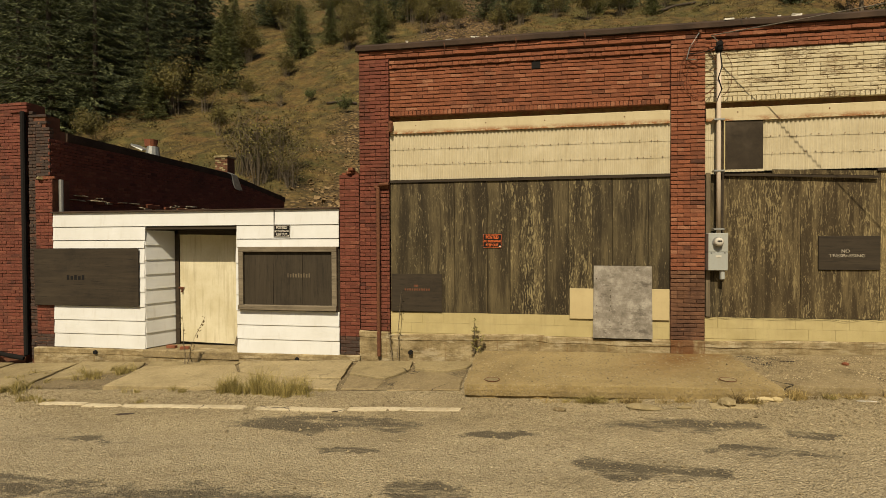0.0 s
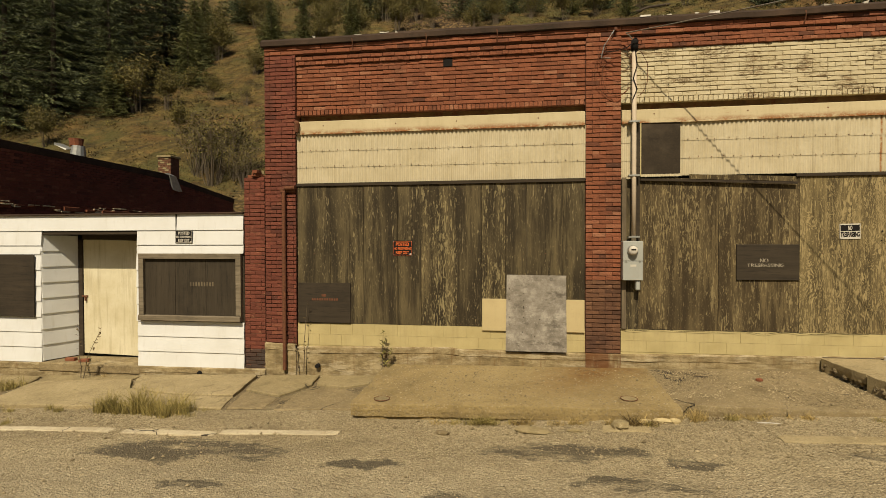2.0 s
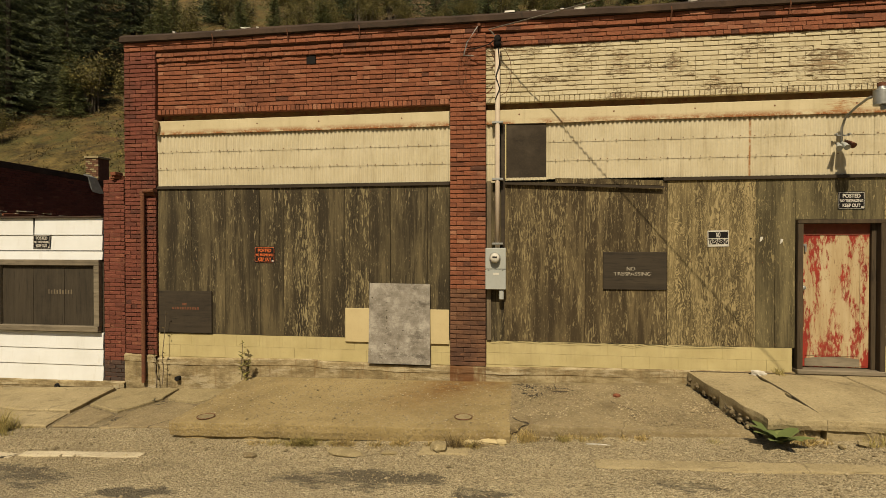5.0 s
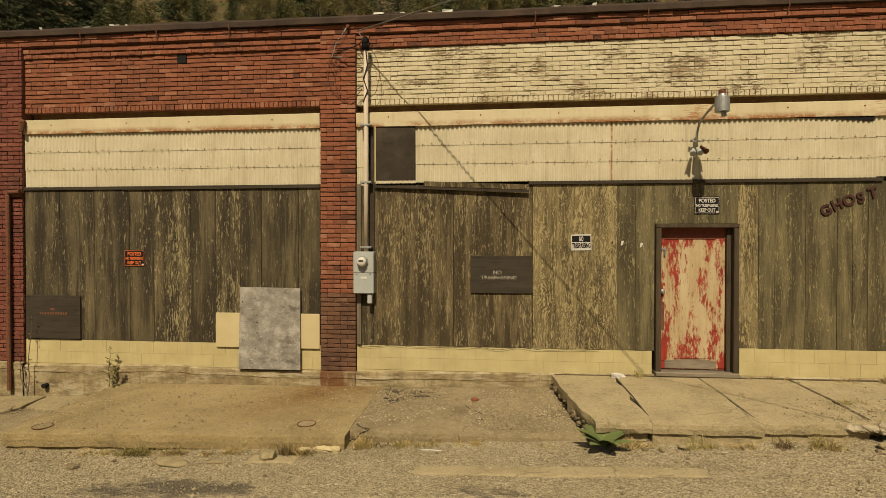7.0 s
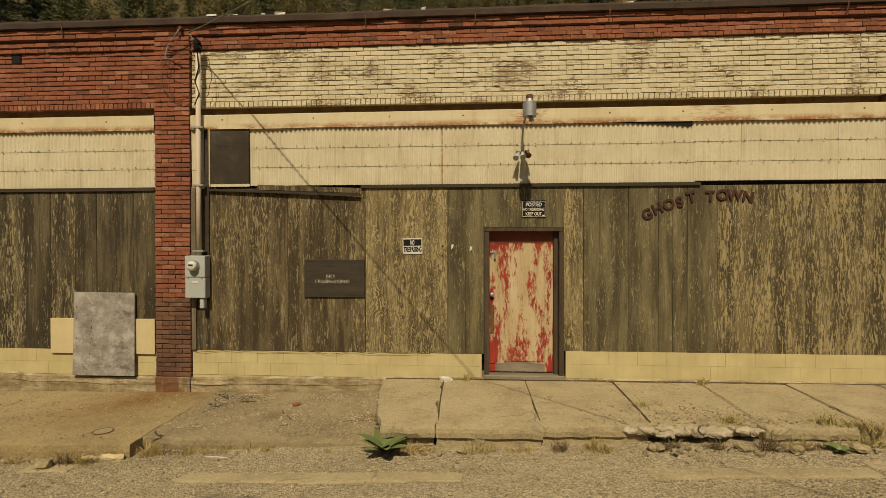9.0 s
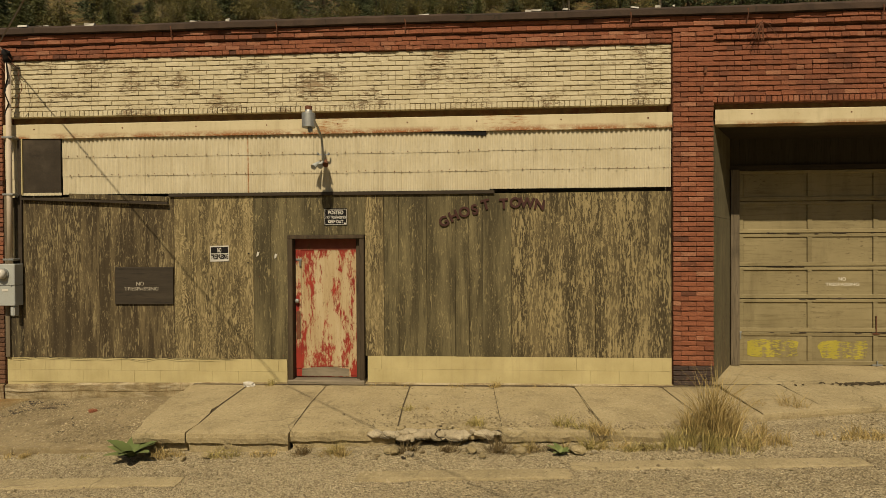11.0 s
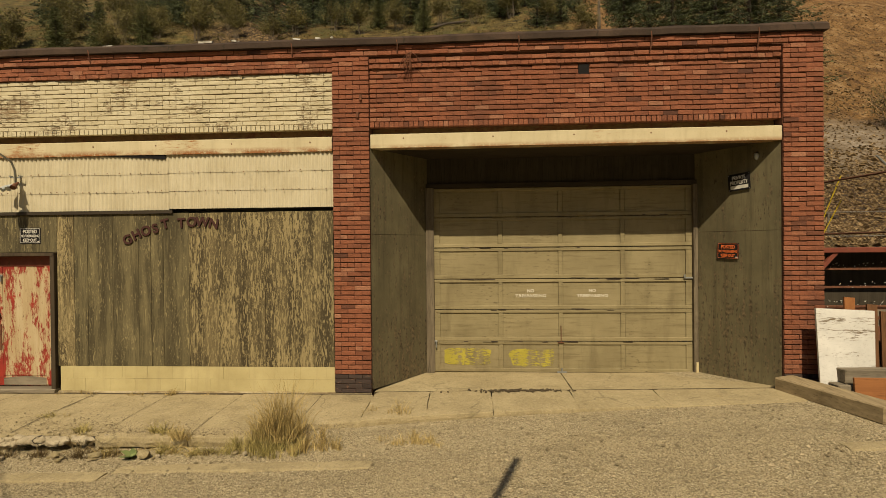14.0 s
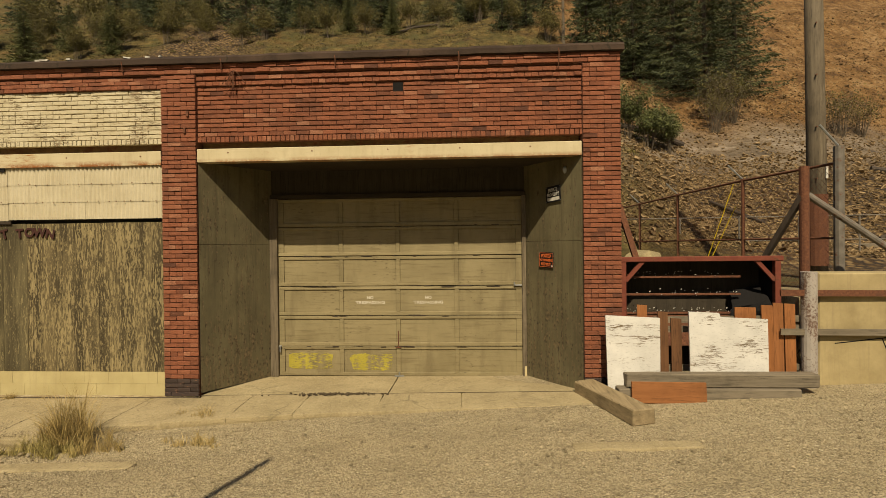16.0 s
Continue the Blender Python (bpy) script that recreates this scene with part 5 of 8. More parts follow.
for k in range(3):
    part("board", Shape().box(fx0 + fs + k * 0.613 + 0.003, fx0 + fs + (k + 1) * 0.613 - 0.003, -0.01, 0.015, fz0 + fs, fz1 - fs, 0.002), (PLY_DARK, PLY_DARK, PLY_DARK)[k], w)
bars = Shape()
for i in range(9):
    bars.box(-4.73 + 0.055 * i, -4.70 + 0.055 * i, -0.014, -0.011, 1.50, 1.58 - 0.01 * (i % 2))
part("faded_writing", bars, GREY_WOOD_UP, w, "faded unreadable pale lettering", kind="stuff")
bars = Shape()
for i in range(5):
    bars.box(-9.66 + 0.09 * i, -9.60 + 0.09 * i, -0.064, -0.061, 1.42, 1.52 - 0.02 * (i % 2))
part("faded_writing", bars, BLACK, b, "faded unreadable black lettering", kind="stuff")

# brick piers at both ends of the white shop, with broken tops
for k, (x0, x1, z0, z1) in enumerate(((-10.47, -10.05, -0.1, 3.54), (-3.655, -3.262, 0.02, 3.47))):
    p = wall_core("wall_pier_%d" % (k + 1), x0, x1, 0.012, 0.42, z0 - 0.3, z1, MORTAR, "red brick pier with a broken top")
    brick_wall(p, x0, x1, z0, z0 + 5 * COURSE, 0.0, BRICK_BLACK, heads=0)
    brick_wall(p, x0, x1, z0 + 5 * COURSE, z1, 0.0, BRICK_DARK, heads=6)
    for i in range(9):
        single("loose_brick", Shape().obox(pose(rnd.uniform(x0 + 0.08, x1 - 0.06), rnd.uniform(0.0, 0.35), z1 + 0.035 + (0.06 if i > 6 else 0), rnd.uniform(-8, 8), rnd.uniform(-10, 10), rnd.uniform(0, 180)), 0.2, 0.095, 0.06, 0.006), (BRICK, CONCRETE)[i % 4 == 3], "loose brick on a broken pier top", "brick", "loose bricks")
single("roof_low", Shape().add([(-10.1, 0.2, 2.80), (-3.25, 0.2, 2.80), (-3.25, 10.6, 3.1), (-10.1, 10.6, 3.1), (-10.1, 0.2, 2.7), (-3.25, 0.2, 2.7), (-3.25, 10.6, 3.0), (-10.1, 10.6, 3.0)],
                               [(0, 1, 2, 3), (7, 6, 5, 4), (0, 4, 5, 1), (1, 5, 6, 2), (2, 6, 7, 3), (3, 7, 4, 0)]), TAR, "low tarred roof of the white shop", "roof", kind="structure")

# ---- brick neighbour to the west ----
sw = wall_core("wall_neighbour_side", -10.45, -10.112, 0.42, 10.7, -0.6, 3.9, MORTAR, "long dark red brick side wall with a tarred top")
SB = Shape()
rows = int((4.5 - 2.9) / COURSE)
for i in range(rows):
    z = 2.86 + (i + 0.5) * COURSE
    y = 0.05 - (LONG / 2 if i % 2 else 0)
    while y < 10.7:
        top = np.interp(y, [0, 6.5, 10.7], [4.5, 4.42, 3.95])
        if z < top - 0.02:
            SB.box(-10.14, -10.1 + rnd.uniform(-0.003, 0.003), max(0.0, y + 0.0055), min(10.7, y + LONG - 0.0055), z - COURSE / 2 + 0.005, z + COURSE / 2 - 0.006, 0.003, 0.001)
        y += LONG
part("courses", SB, BRICK_DARK, sw, kind="stuff")
cp = Shape()
for ya, yb, za, zb in ((0.43, 6.5, 4.60, 4.52), (6.5, 10.75, 4.52, 4.02)):
    cp.add([(-10.09, ya, za - 0.16), (-10.09, yb, zb - 0.16), (-10.08, yb, zb), (-10.08, ya, za), (-10.6, ya, za - 0.9), (-10.6, yb, zb - 0.9), (-10.6, yb, zb), (-10.6, ya, za)],
           [(0, 1, 2, 3), (3, 2, 6, 7), (0, 3, 7, 4), (1, 5, 6, 2), (4, 7, 6, 5), (0, 4, 5, 1)])
part("coping", cp, TAR, sw, "sagging black tarred coping")
nb = wall_core("wall_neighbour_front", -14.0, -10.80, 0.012, 0.42, -0.8, 5.2, MORTAR, "red brick front wall of a neighbouring building")
brick_wall(nb, -12.6, -10.78, -0.3, 5.2, 0.0, BRICK_DARK, heads=6, pick=-10.8)
cap = wall_core("wall_neighbour_cap", -11.04, -10.64, 0.0, 0.42, 4.98, 5.20, MORTAR, "projecting brick cap of a pilaster")
brick_wall(cap, -11.06, -10.62, 4.98, 5.20, -0.025, BRICK_DARK, heads=0)
st = wall_core("wall_neighbour_strip", -10.66, -10.13, 0.05, 0.42, -0.5, 4.62, MORTAR, "dark broken brick corner beside a drainpipe")
brick_wall(st, -10.66, -10.47, -0.3, 4.66, 0.03, BRICK_BLACK, heads=0)
brick_wall(st, -10.47, -10.12, 3.55, 4.66, 0.03, BRICK_BLACK, heads=6)
tt = wall_core("wall_neighbour_tooth", -10.62, -10.24, 0.05, 0.4, 4.62, 4.92, MORTAR, "broken brick top of a wall corner")
brick_wall(tt, -10.64, -10.2, 4.66, 5.02, 0.03, BRICK_BLACK, heads=0, keep=lambda x, z: x < -10.3 + 0.12 * math.sin(40 * z) - 0.5 * (z - 4.66))
single("drainpipe", Shape().tube([(-10.72, -0.03, 5.0), (-10.72, -0.03, -0.2), (-10.74, -0.08, -0.27), (-11.3, -0.3, -0.1), (-11.9, -0.25, 0.35)], 0.05, 10), BLACK, "black iron drainpipe with a bent foot against brick", "pipe")
ch = thing("chimney", (-11.75, 9.1, 4.0), "small brick chimney behind a parapet", "chimney")
cw = part("shaft", Shape().box(-12.0, -11.5, 8.85, 9.35, 3.6, 5.42), MORTAR, ch)
for i in range(12):
    for j in range(3):
        a = -12.0 + 0.17 * j - (0.085 if i % 2 else 0)
        part("brick", Shape().box(max(a, -12.01) + 0.004, min(a + 0.166, -11.49), 8.838, 8.9, 4.56 + i * 0.072, 4.56 + i * 0.072 + 0.062, 0.004), (BRICK_BROWN, CONCRETE, BRICK_BROWN)[(i + j) % 3], cw)
part("crown", Shape().box(-12.04, -11.46, 8.8, 9.4, 5.42, 5.50, 0.01), CONCRETE, ch)
single("roof_flashing", Shape().add([(-10.2, 6.75, 4.56), (-10.06, 6.8, 4.5), (-10.02, 7.2, 3.98), (-10.04, 6.95, 4.02), (-10.22, 7.0, 4.57), (-10.07, 7.15, 4.48), (-10.03, 7.4, 4.0), (-10.06, 7.1, 4.0)], [(0, 1, 2, 3), (7, 6, 5, 4), (0, 4, 5, 1), (1, 5, 6, 2), (2, 6, 7, 3), (3, 7, 4, 0)]), STEEL, "bent grey sheet of flashing over a wall top", "flashing")
vt = thing("roof_vent", (-11.05, 4.3, 4.5), "broken terracotta and tin roof vent", "vent")
part("collar", Shape().tube([(-11.1, 4.3, 4.4), (-11.05, 4.3, 5.02)], [0.26, 0.16], 12), STEEL, vt, "crumpled tin collar")
part("flue", Shape().tube([(-11.12, 4.3, 5.02), (-11.12, 4.3, 5.22)], [0.16, 0.19], 12), BRICK, vt, "terracotta flue pot")
part("tin_scrap", Shape().obox(pose(-11.4, 4.2, 5.0, 10, 25, 5), 0.4, 0.3, 0.02, jit=0.02), STEEL, vt, "bent scrap of tin")
# broken ledge along the side wall
lg = Shape()
y = 0.5
while y < 7.5:
    l = rnd.uniform(0.15, 0.6)
    if rnd.random() < 0.75:
        lg.box(-10.12, -10.05 + rnd.uniform(-0.03, 0.04), y, y + l, 3.13 + rnd.uniform(-0.05, 0.05), 3.16 + rnd.uniform(-0.02, 0.05), 0.008)
    y += l + rnd.uniform(0, 0.2)
part("broken_ledge", lg, BRICK, sw, "broken brick ledge with old mortar")
crust = Shape()
for i in range(70):
    y = rnd.uniform(0.4, 8.0)
    z = 3.1 + 0.05 * math.sin(1.7 * y) + rnd.choice((0.0, 0.0, 0.09, 0.02)) + rnd.uniform(-0.02, 0.02)
    crust.box(-10.11, -10.05 + rnd.uniform(-0.02, 0.03), y, y + rnd.uniform(0.05, 0.4), z, z + rnd.uniform(0.012, 0.03), 0, 0.008)
part("old_mortar", crust, KERB, sw, "pale mortar left where a roof once met the bricks", kind="stuff")
single("stub_pipe", Shape().tube([(-9.98, 0.15, 2.84), (-9.98, 0.15, 3.55)], 0.045, 8), STEEL, "short grey vent pipe on a low roof", "pipe")

# ---- pavement ----
def stained_concrete():
    """Pebbly concrete with an orange rust run below a pilaster."""
    n = Nodes("rust_stained_concrete", 0.95)
    c = n.ramp(n.noise(1.6, 7, 0.7), [(0.25, (0.19, 0.135, 0.055)), (0.5, (0.315, 0.234, 0.098)), (0.78, (0.4, 0.305, 0.138))])
    peb = n.voronoi(30)
    c = n.mix(n.calc("MULTIPLY", n.mask(peb, 0.45, 0.15), 0.6), c, n.ramp(n.voronoi(30, out="Color"), [(0, (0.08, 0.06, 0.035)), (1, (0.5, 0.41, 0.26))]))
    c = n.mix(n.calc("MULTIPLY", n.mask(n.noise(23, 5, 0.85), 0.55, 0.61), 0.4), c, (0.13, 0.095, 0.045))
    x, y = n.axis(0), n.axis(1)
    run = n.calc("ADD", n.calc("ABSOLUTE", n.calc("SUBTRACT", n.calc("SUBTRACT", x, 2.6), n.calc("MULTIPLY", y, 0.5))), n.calc("MULTIPLY", n.noise(2.4, 5, 0.7), 1.5))
    far = n.mask(y, -1.75, -0.45)
    k = n.calc("MULTIPLY", n.mask(run, 1.75, 0.7), far)
    c = n.mix(n.calc("MULTIPLY", k, 0.9), c, n.ramp(n.noise(9, 5, 0.75), [(0.35, (0.13, 0.062, 0.015)), (0.65, (0.25, 0.135, 0.035))]))
    n.bump(n.calc("ADD", n.calc("MULTIPLY", peb, 0.7), n.noise(30, 6, 0.75)), 0.7, 0.012)
    return n.done(c)


STAINED = stained_concrete()
TWIG_DIRT = make_plain("joint_soil", (0.085, 0.062, 0.032), 0.95)
GRIT_SOIL = make_concrete("gritty_earth", (0.1, 0.072, 0.036), (0.18, 0.137, 0.07), (0.33, 0.262, 0.14), 0.9, 0.9, 1.0, 0.0)
FRESH = make_concrete("freshly_broken_concrete", (0.3, 0.24, 0.135), (0.46, 0.385, 0.245), (0.62, 0.54, 0.375), 0.9, 0.3)


def slab_shape(fl, fr_, br, bl, depth, jag=0.02, lump=0.008, nx=None, ny=None, thick=0.14):
    """A concrete slab from four top corners: front left, front right, back right, back left. Its edges are broken."""
    fl, fr_, br, bl = (Vector(p) for p in (fl, fr_, br, bl))
    nx = nx or max(6, int((fr_ - fl).length / 0.07))
    ny = ny or max(6, int((bl - fl).length / 0.12))
    s = Shape()
    seed = rnd.uniform(0, 50)
    for i in range(nx + 1):
        for j in range(ny + 1):
            u, v = i / nx, j / ny
            p = (1 - v) * ((1 - u) * fl + u * fr_) + v * ((1 - u) * bl + u * br)
            e = jag * (noise.noise((3.3 * p.x, 3.3 * p.y, seed)) + 0.6 * noise.noise((9 * p.x, 9 * p.y, seed)))
            if j == 0:
                p.y += e + 0.4 * jag
            if i == 0:
                p.x += e
            if i == nx:
                p.x -= e
            p.z += lump * noise.noise((1.3 * p.x, 1.3 * p.y, seed)) + 0.4 * lump * noise.noise((6 * p.x, 6 * p.y, seed))
            if i in (0, nx) or j in (0,):
                p.z -= 0.006 + 0.35 * jag * max(0.0, noise.noise((7 * p.x, 7 * p.y, seed + 9)))
            s.v.append(tuple(p))
    m = ny + 1
    s.f = [(i * m + j, (i + 1) * m + j, (i + 1) * m + j + 1, i * m + j + 1) for i in range(nx) for j in range(ny)]
    ring = [i * m for i in range(nx + 1)] + [nx * m + j for j in range(1, m)] + [i * m + ny for i in range(nx - 1, -1, -1)] + [j for j in range(ny - 1, 0, -1)]
    q = len(ring)
    mid = (fl + fr_ + br + bl) / 4
    last = ring
    # an upright broken face, then an undercut where the ground has washed out
    thick = min(thick, 0.85 * depth)
    for lev, drop in ((1, 0.012), (2, 0.5 * thick), (3, thick), (4, thick + 0.01), (5, depth)):
        k = len(s.v)
        for r in ring:
            x, y, z = s.v[r]
            w = noise.noise((6 * x, 6 * y, seed + lev)) + 0.6 * noise.noise((15 * x, 15 * y, seed + lev))
            push = (0, 0.004, 0.006 + 0.22 * jag * w, 0.3 * jag * w - 0.2 * jag, -1.3 * jag * (1 + w), -1.6 * jag)[lev]
            o = Vector((x - mid.x, 4 * (y - mid.y), 0)).normalized()
            if y > bl.y - 0.15:
                o = Vector((0, 0, 0))
            s.v.append((x + push * o.x, y + push * o.y, z - drop))
        now = [k + i for i in range(q)]
        s.f += [(last[i], now[i], now[(i + 1) % q], last[(i + 1) % q]) for i in range(q)]
        last = now
    return s


pv = thing("pavement", (2, -1, 0), "broken concrete pavement along the shop fronts", "pavement", kind="structure")
part("slab", slab_shape((-0.98, -2.04, 0.125), (3.3, -1.98, 0.21), (3.3, 0.0, 0.245), (-1.02, 0.0, 0.175), 0.36, 0.03, 0.008, thick=0.17), STAINED, pv, "pebbly slab with a rust run")
part("slab", slab_shape((3.27, -1.76, 0.196), (6.1, -1.7, 0.192), (5.84, 0.0, 0.312), (3.27, 0.0, 0.238), 0.3, 0.03, 0.014), CONCRETE_ROUGH, pv, "gravelly sunken slab")
JX = (5.85, 6.75, 7.92, 9.15, 10.35, 11.5, 12.72, 13.5)
for i in range(7):
    xa, xb = JX[i], JX[i + 1]
    g = (0.01, 0.004, 0.006, 0.003, 0.003, 0.004, 0.005)[i]
    ym = -0.96
    zr = 0.512 + 0.004 * (xa - 6)
    zm = 0.492 + 0.005 * (xa - 6)
    zf = 0.425 + 0.012 * (xa - 6)
    sk = 0.1 if i == 0 else 0.0
    dz = rnd.uniform(-0.006, 0.006)
    part("slab", slab_shape((xa + g + sk, ym + 0.003, zm + dz), (xb - g + 0.02, ym + 0.003, zm + dz), (xb - g, -0.05, zr + dz), (xa + g, -0.05, zr + dz), 0.2, 0.05 if i == 0 else 0.004, 0.004), PAVE, pv)
    front = (-1.86, -1.82, -1.76, -1.62, -1.74, -1.72, -1.3)[i]
    part("slab", slab_shape((xa + g + (0.3 if i == 0 else 0.03), front, zf), (xb - g + 0.05, front + (0.08 if i == 2 else 0.15 if i == 6 else 0.0), zf + 0.01), (xb - g + 0.02, ym - 0.003, zm + dz - 0.002), (xa + g + sk, ym - 0.003, zm + dz - 0.002), 0.24, (0.06, 0.03, 0.03, 0.06, 0.05, 0.05, 0.02)[i], 0.006, thick=0.12), PAVE, pv)
pr_ = random.Random(31)


def broken_stone(x, y, z, sx, sy, sz, turn, tilt=0.0):
    """A broken stone with flat facets."""
    q = Shape()
    for i in range(5):
        t = math.pi * (i + 0.02) / 4.04
        for j in range(7):
            a = 2 * math.pi * (j + 0.5 * (i % 2)) / 7
            f = pr_.uniform(0.78, 1.12)
            q.v.append((f * math.sin(t) ** 0.6 * math.cos(a) * sx / 2, f * math.sin(t) ** 0.6 * math.sin(a) * sy / 2, math.cos(t) * sz / 2 * pr_.uniform(0.85, 1.1)))
    q.f = [(i * 7 + j, (i + 1) * 7 + j, (i + 1) * 7 + (j + 1) % 7, i * 7 + (j + 1) % 7) for i in range(4) for j in range(7)]
    q.f += [tuple(range(7)), tuple(range(28, 35))[::-1]]
    m = pose(x, y, z, tilt, 0, turn)
    q.v = [tuple(m @ Vector(c)) for c in q.v]
    return q


# the broken stretch of the front edge: pale fresh faces, and lumps fallen from it
crumb = Shape()
for i in range(60):
    x = pr_.gauss(9.55, 0.42)
    w = pr_.uniform(0.05, 0.26)
    c = broken_stone(x, -1.69 + pr_.uniform(-0.05, 0.06), 0.43 + 0.012 * (x - 9.4) + pr_.uniform(-0.055, 0.0), w, pr_.uniform(0.06, 0.14), pr_.uniform(0.05, 0.09), pr_.uniform(-20, 20), pr_.uniform(5, 35))
    crumb.add(c.v, c.f)
part("crumbled_edge", crumb, FRESH, pv, "pale crumbled concrete edge", kind="stuff")
for i in range(46):
    x = pr_.gauss(9.9, 0.75) if i < 30 else pr_.uniform(6.6, 12.4)
    w = pr_.uniform(0.03, 0.1) * (2.0 if i % 9 == 0 else 1.0)
    single("concrete_lump", broken_stone(x, -1.92 + pr_.uniform(-0.12, 0.06), ground_z(x, -1.9) + 0.25 * w, w, 0.7 * w, 0.5 * w, pr_.uniform(0, 180)), (CONCRETE, CONCRETE_ROUGH, FRESH)[i % 3], "broken lump of pavement concrete beside the kerb", "rubble", "rubble by the pavement")
heap = Shape()
for i in range(70):
    y = pr_.uniform(-1.8, -0.1)
    w = pr_.uniform(0.03, 0.11)
    c = broken_stone(5.93 - 0.13 * y + pr_.uniform(-0.1, 0.06), y, float(np.interp(y, (-1.8, 0.0), (0.22, 0.36))) + pr_.uniform(-0.02, 0.08), w, 0.8 * w, 0.7 * w, pr_.uniform(0, 180), pr_.uniform(-30, 30))
    heap.add(c.v, c.f)
part("broken_end", heap, GRIT_SOIL, pv, "dark crumbled earth and concrete at the broken slab end", kind="stuff")
# dirt in the joints
dirt = Shape()
for i in range(1, 7):
    xa = JX[i]
    h = (0, 0.009, 0.004, 0.008, 0.003, 0.003, 0.005)[i]
    zm, zr, zf = 0.492 + 0.005 * (xa - 6), 0.512 + 0.004 * (xa - 6), 0.425 + 0.012 * (xa - 6)
    dirt.add([(xa - h, -0.05, zr), (xa + h, -0.05, zr), (xa + 0.02 + h, -0.96, zm), (xa + 0.02 - h, -0.96, zm)], [(0, 3, 2, 1)])
    dirt.add([(xa + 0.02 - h, -0.96, zm), (xa + 0.02 + h, -0.96, zm), (xa + 0.045 + h, -1.6, zf + 0.008), (xa + 0.045 - h, -1.6, zf + 0.008)], [(0, 3, 2, 1)])
part("joint_dirt", dirt, TWIG_DIRT, pv, "dark dirt in the joints", kind="stuff")
part("joint_dirt", Shape().bar((5.9, -0.03, 0.505), (13.45, -0.03, 0.54), 0.05, 0.01), TWIG_DIRT, pv, "dark gap along the foot of the plinth", kind="stuff")


# old broken slabs before the white shop and the brick pilaster, with open cracks between their pieces
def shard(outline, lift, material, label=""):
    """A piece of broken slab: corners (x, y) counter-clockwise, its rim ragged and its top a little uneven."""
    rim = []
    seed = pr_.uniform(0, 90)
    cx, cy = sum(q[0] for q in outline) / len(outline), sum(q[1] for q in outline) / len(outline)
    for (xa, ya), (xb, yb) in zip(outline, outline[1:] + outline[:1]):
        n = max(2, int(math.hypot(xb - xa, yb - ya) / 0.07))
        for i in range(n):
            u = i / n
            x, y = xa + (xb - xa) * u, ya + (yb - ya) * u
            e = 0.03 * noise.noise((3 * x, 3 * y, seed)) + 0.018 * noise.noise((10 * x, 10 * y, seed)) - 0.006
            d = max(0.2, math.hypot(x - cx, y - cy))
            rim.append((x + e * (x - cx) / d, y + e * (y - cy) / d))
    ta, tb = pr_.uniform(-0.012, 0.012), pr_.uniform(-0.012, 0.012)
    top = lambda x, y: road_z(x) + 0.07 * max(0.0, min(1.0, (y + 2.2) / 2.0)) + lift + ta * (x - cx) + tb * (y - cy)
    q = Shape()
    k = len(rim)
    q.v = [(cx + 0.97 * (x - cx), cy + 0.97 * (y - cy), top(x, y)) for x, y in rim] + [(x, y, top(x, y) - 0.012) for x, y in rim] + [(x, y, top(x, y) - 0.14) for x, y in rim]
    q.f = [tuple(range(k))] + [(o + k + i, o + k + (i + 1) % k, o + (i + 1) % k, o + i) for o in (0, k) for i in range(k)]
    part("slab", q, material, pv, label)


soil = sheet([-9.4 + 0.12 * i for i in range(70)], [-1.72 + 0.11 * j for j in range(16)], lambda x, y: ground_z(x, y) + 0.009)
part("joint_soil", soil, GRIT_SOIL, pv, "dark earth and grit under broken slabs")
shard([(-3.16, -0.88), (-2.42, -1.2), (-2.13, -0.6), (-2.22, -0.08), (-3.3, -0.08)], 0.055, CONCRETE)
shard([(-2.18, -0.08), (-2.08, -0.58), (-1.5, -0.76), (-1.14, -0.5), (-1.06, -0.08)], 0.05, CONCRETE)
shard([(-2.38, -1.24), (-2.25, -1.74), (-1.1, -1.72), (-1.12, -1.15), (-1.45, -0.84), (-2.06, -0.64)], 0.035, CONCRETE_ROUGH)
shard([(-3.02, -1.7), (-2.45, -1.7), (-2.44, -1.26), (-3.14, -0.94)], 0.03, CONCRETE_ROUGH)
shard([(-5.6, -0.3), (-5.28, -0.8), (-4.7, -1.03), (-4.1, -1.18), (-3.2, -1.2), (-3.36, -0.08), (-5.66, -0.08)], 0.065, PAVE)
shard([(-7.3, -1.72), (-3.08, -1.72), (-3.2, -1.24), (-4.1, -1.22), (-4.72, -1.08), (-5.3, -0.85), (-5.66, -0.36), (-7.5, -0.5)], 0.055, PAVE)
shard([(-7.5, -0.46), (-5.7, -0.32), (-5.7, -0.08), (-7.7, -0.08)], 0.05, CONCRETE)
shard([(-8.9, -1.3), (-7.95, -0.85), (-7.6, -0.5), (-7.8, -0.08), (-9.3, -0.08)], 0.05, CONCRETE)
shard([(-10.6, -1.7), (-8.9, -1.7), (-9.05, -1.36), (-9.35, -0.1), (-10.9, -0.1)], 0.045, CONCRETE)
shard([(-12.6, -1.7), (-10.65, -1.7), (-10.95, -0.1), (-12.8, -0.1)], 0.045, CONCRETE)
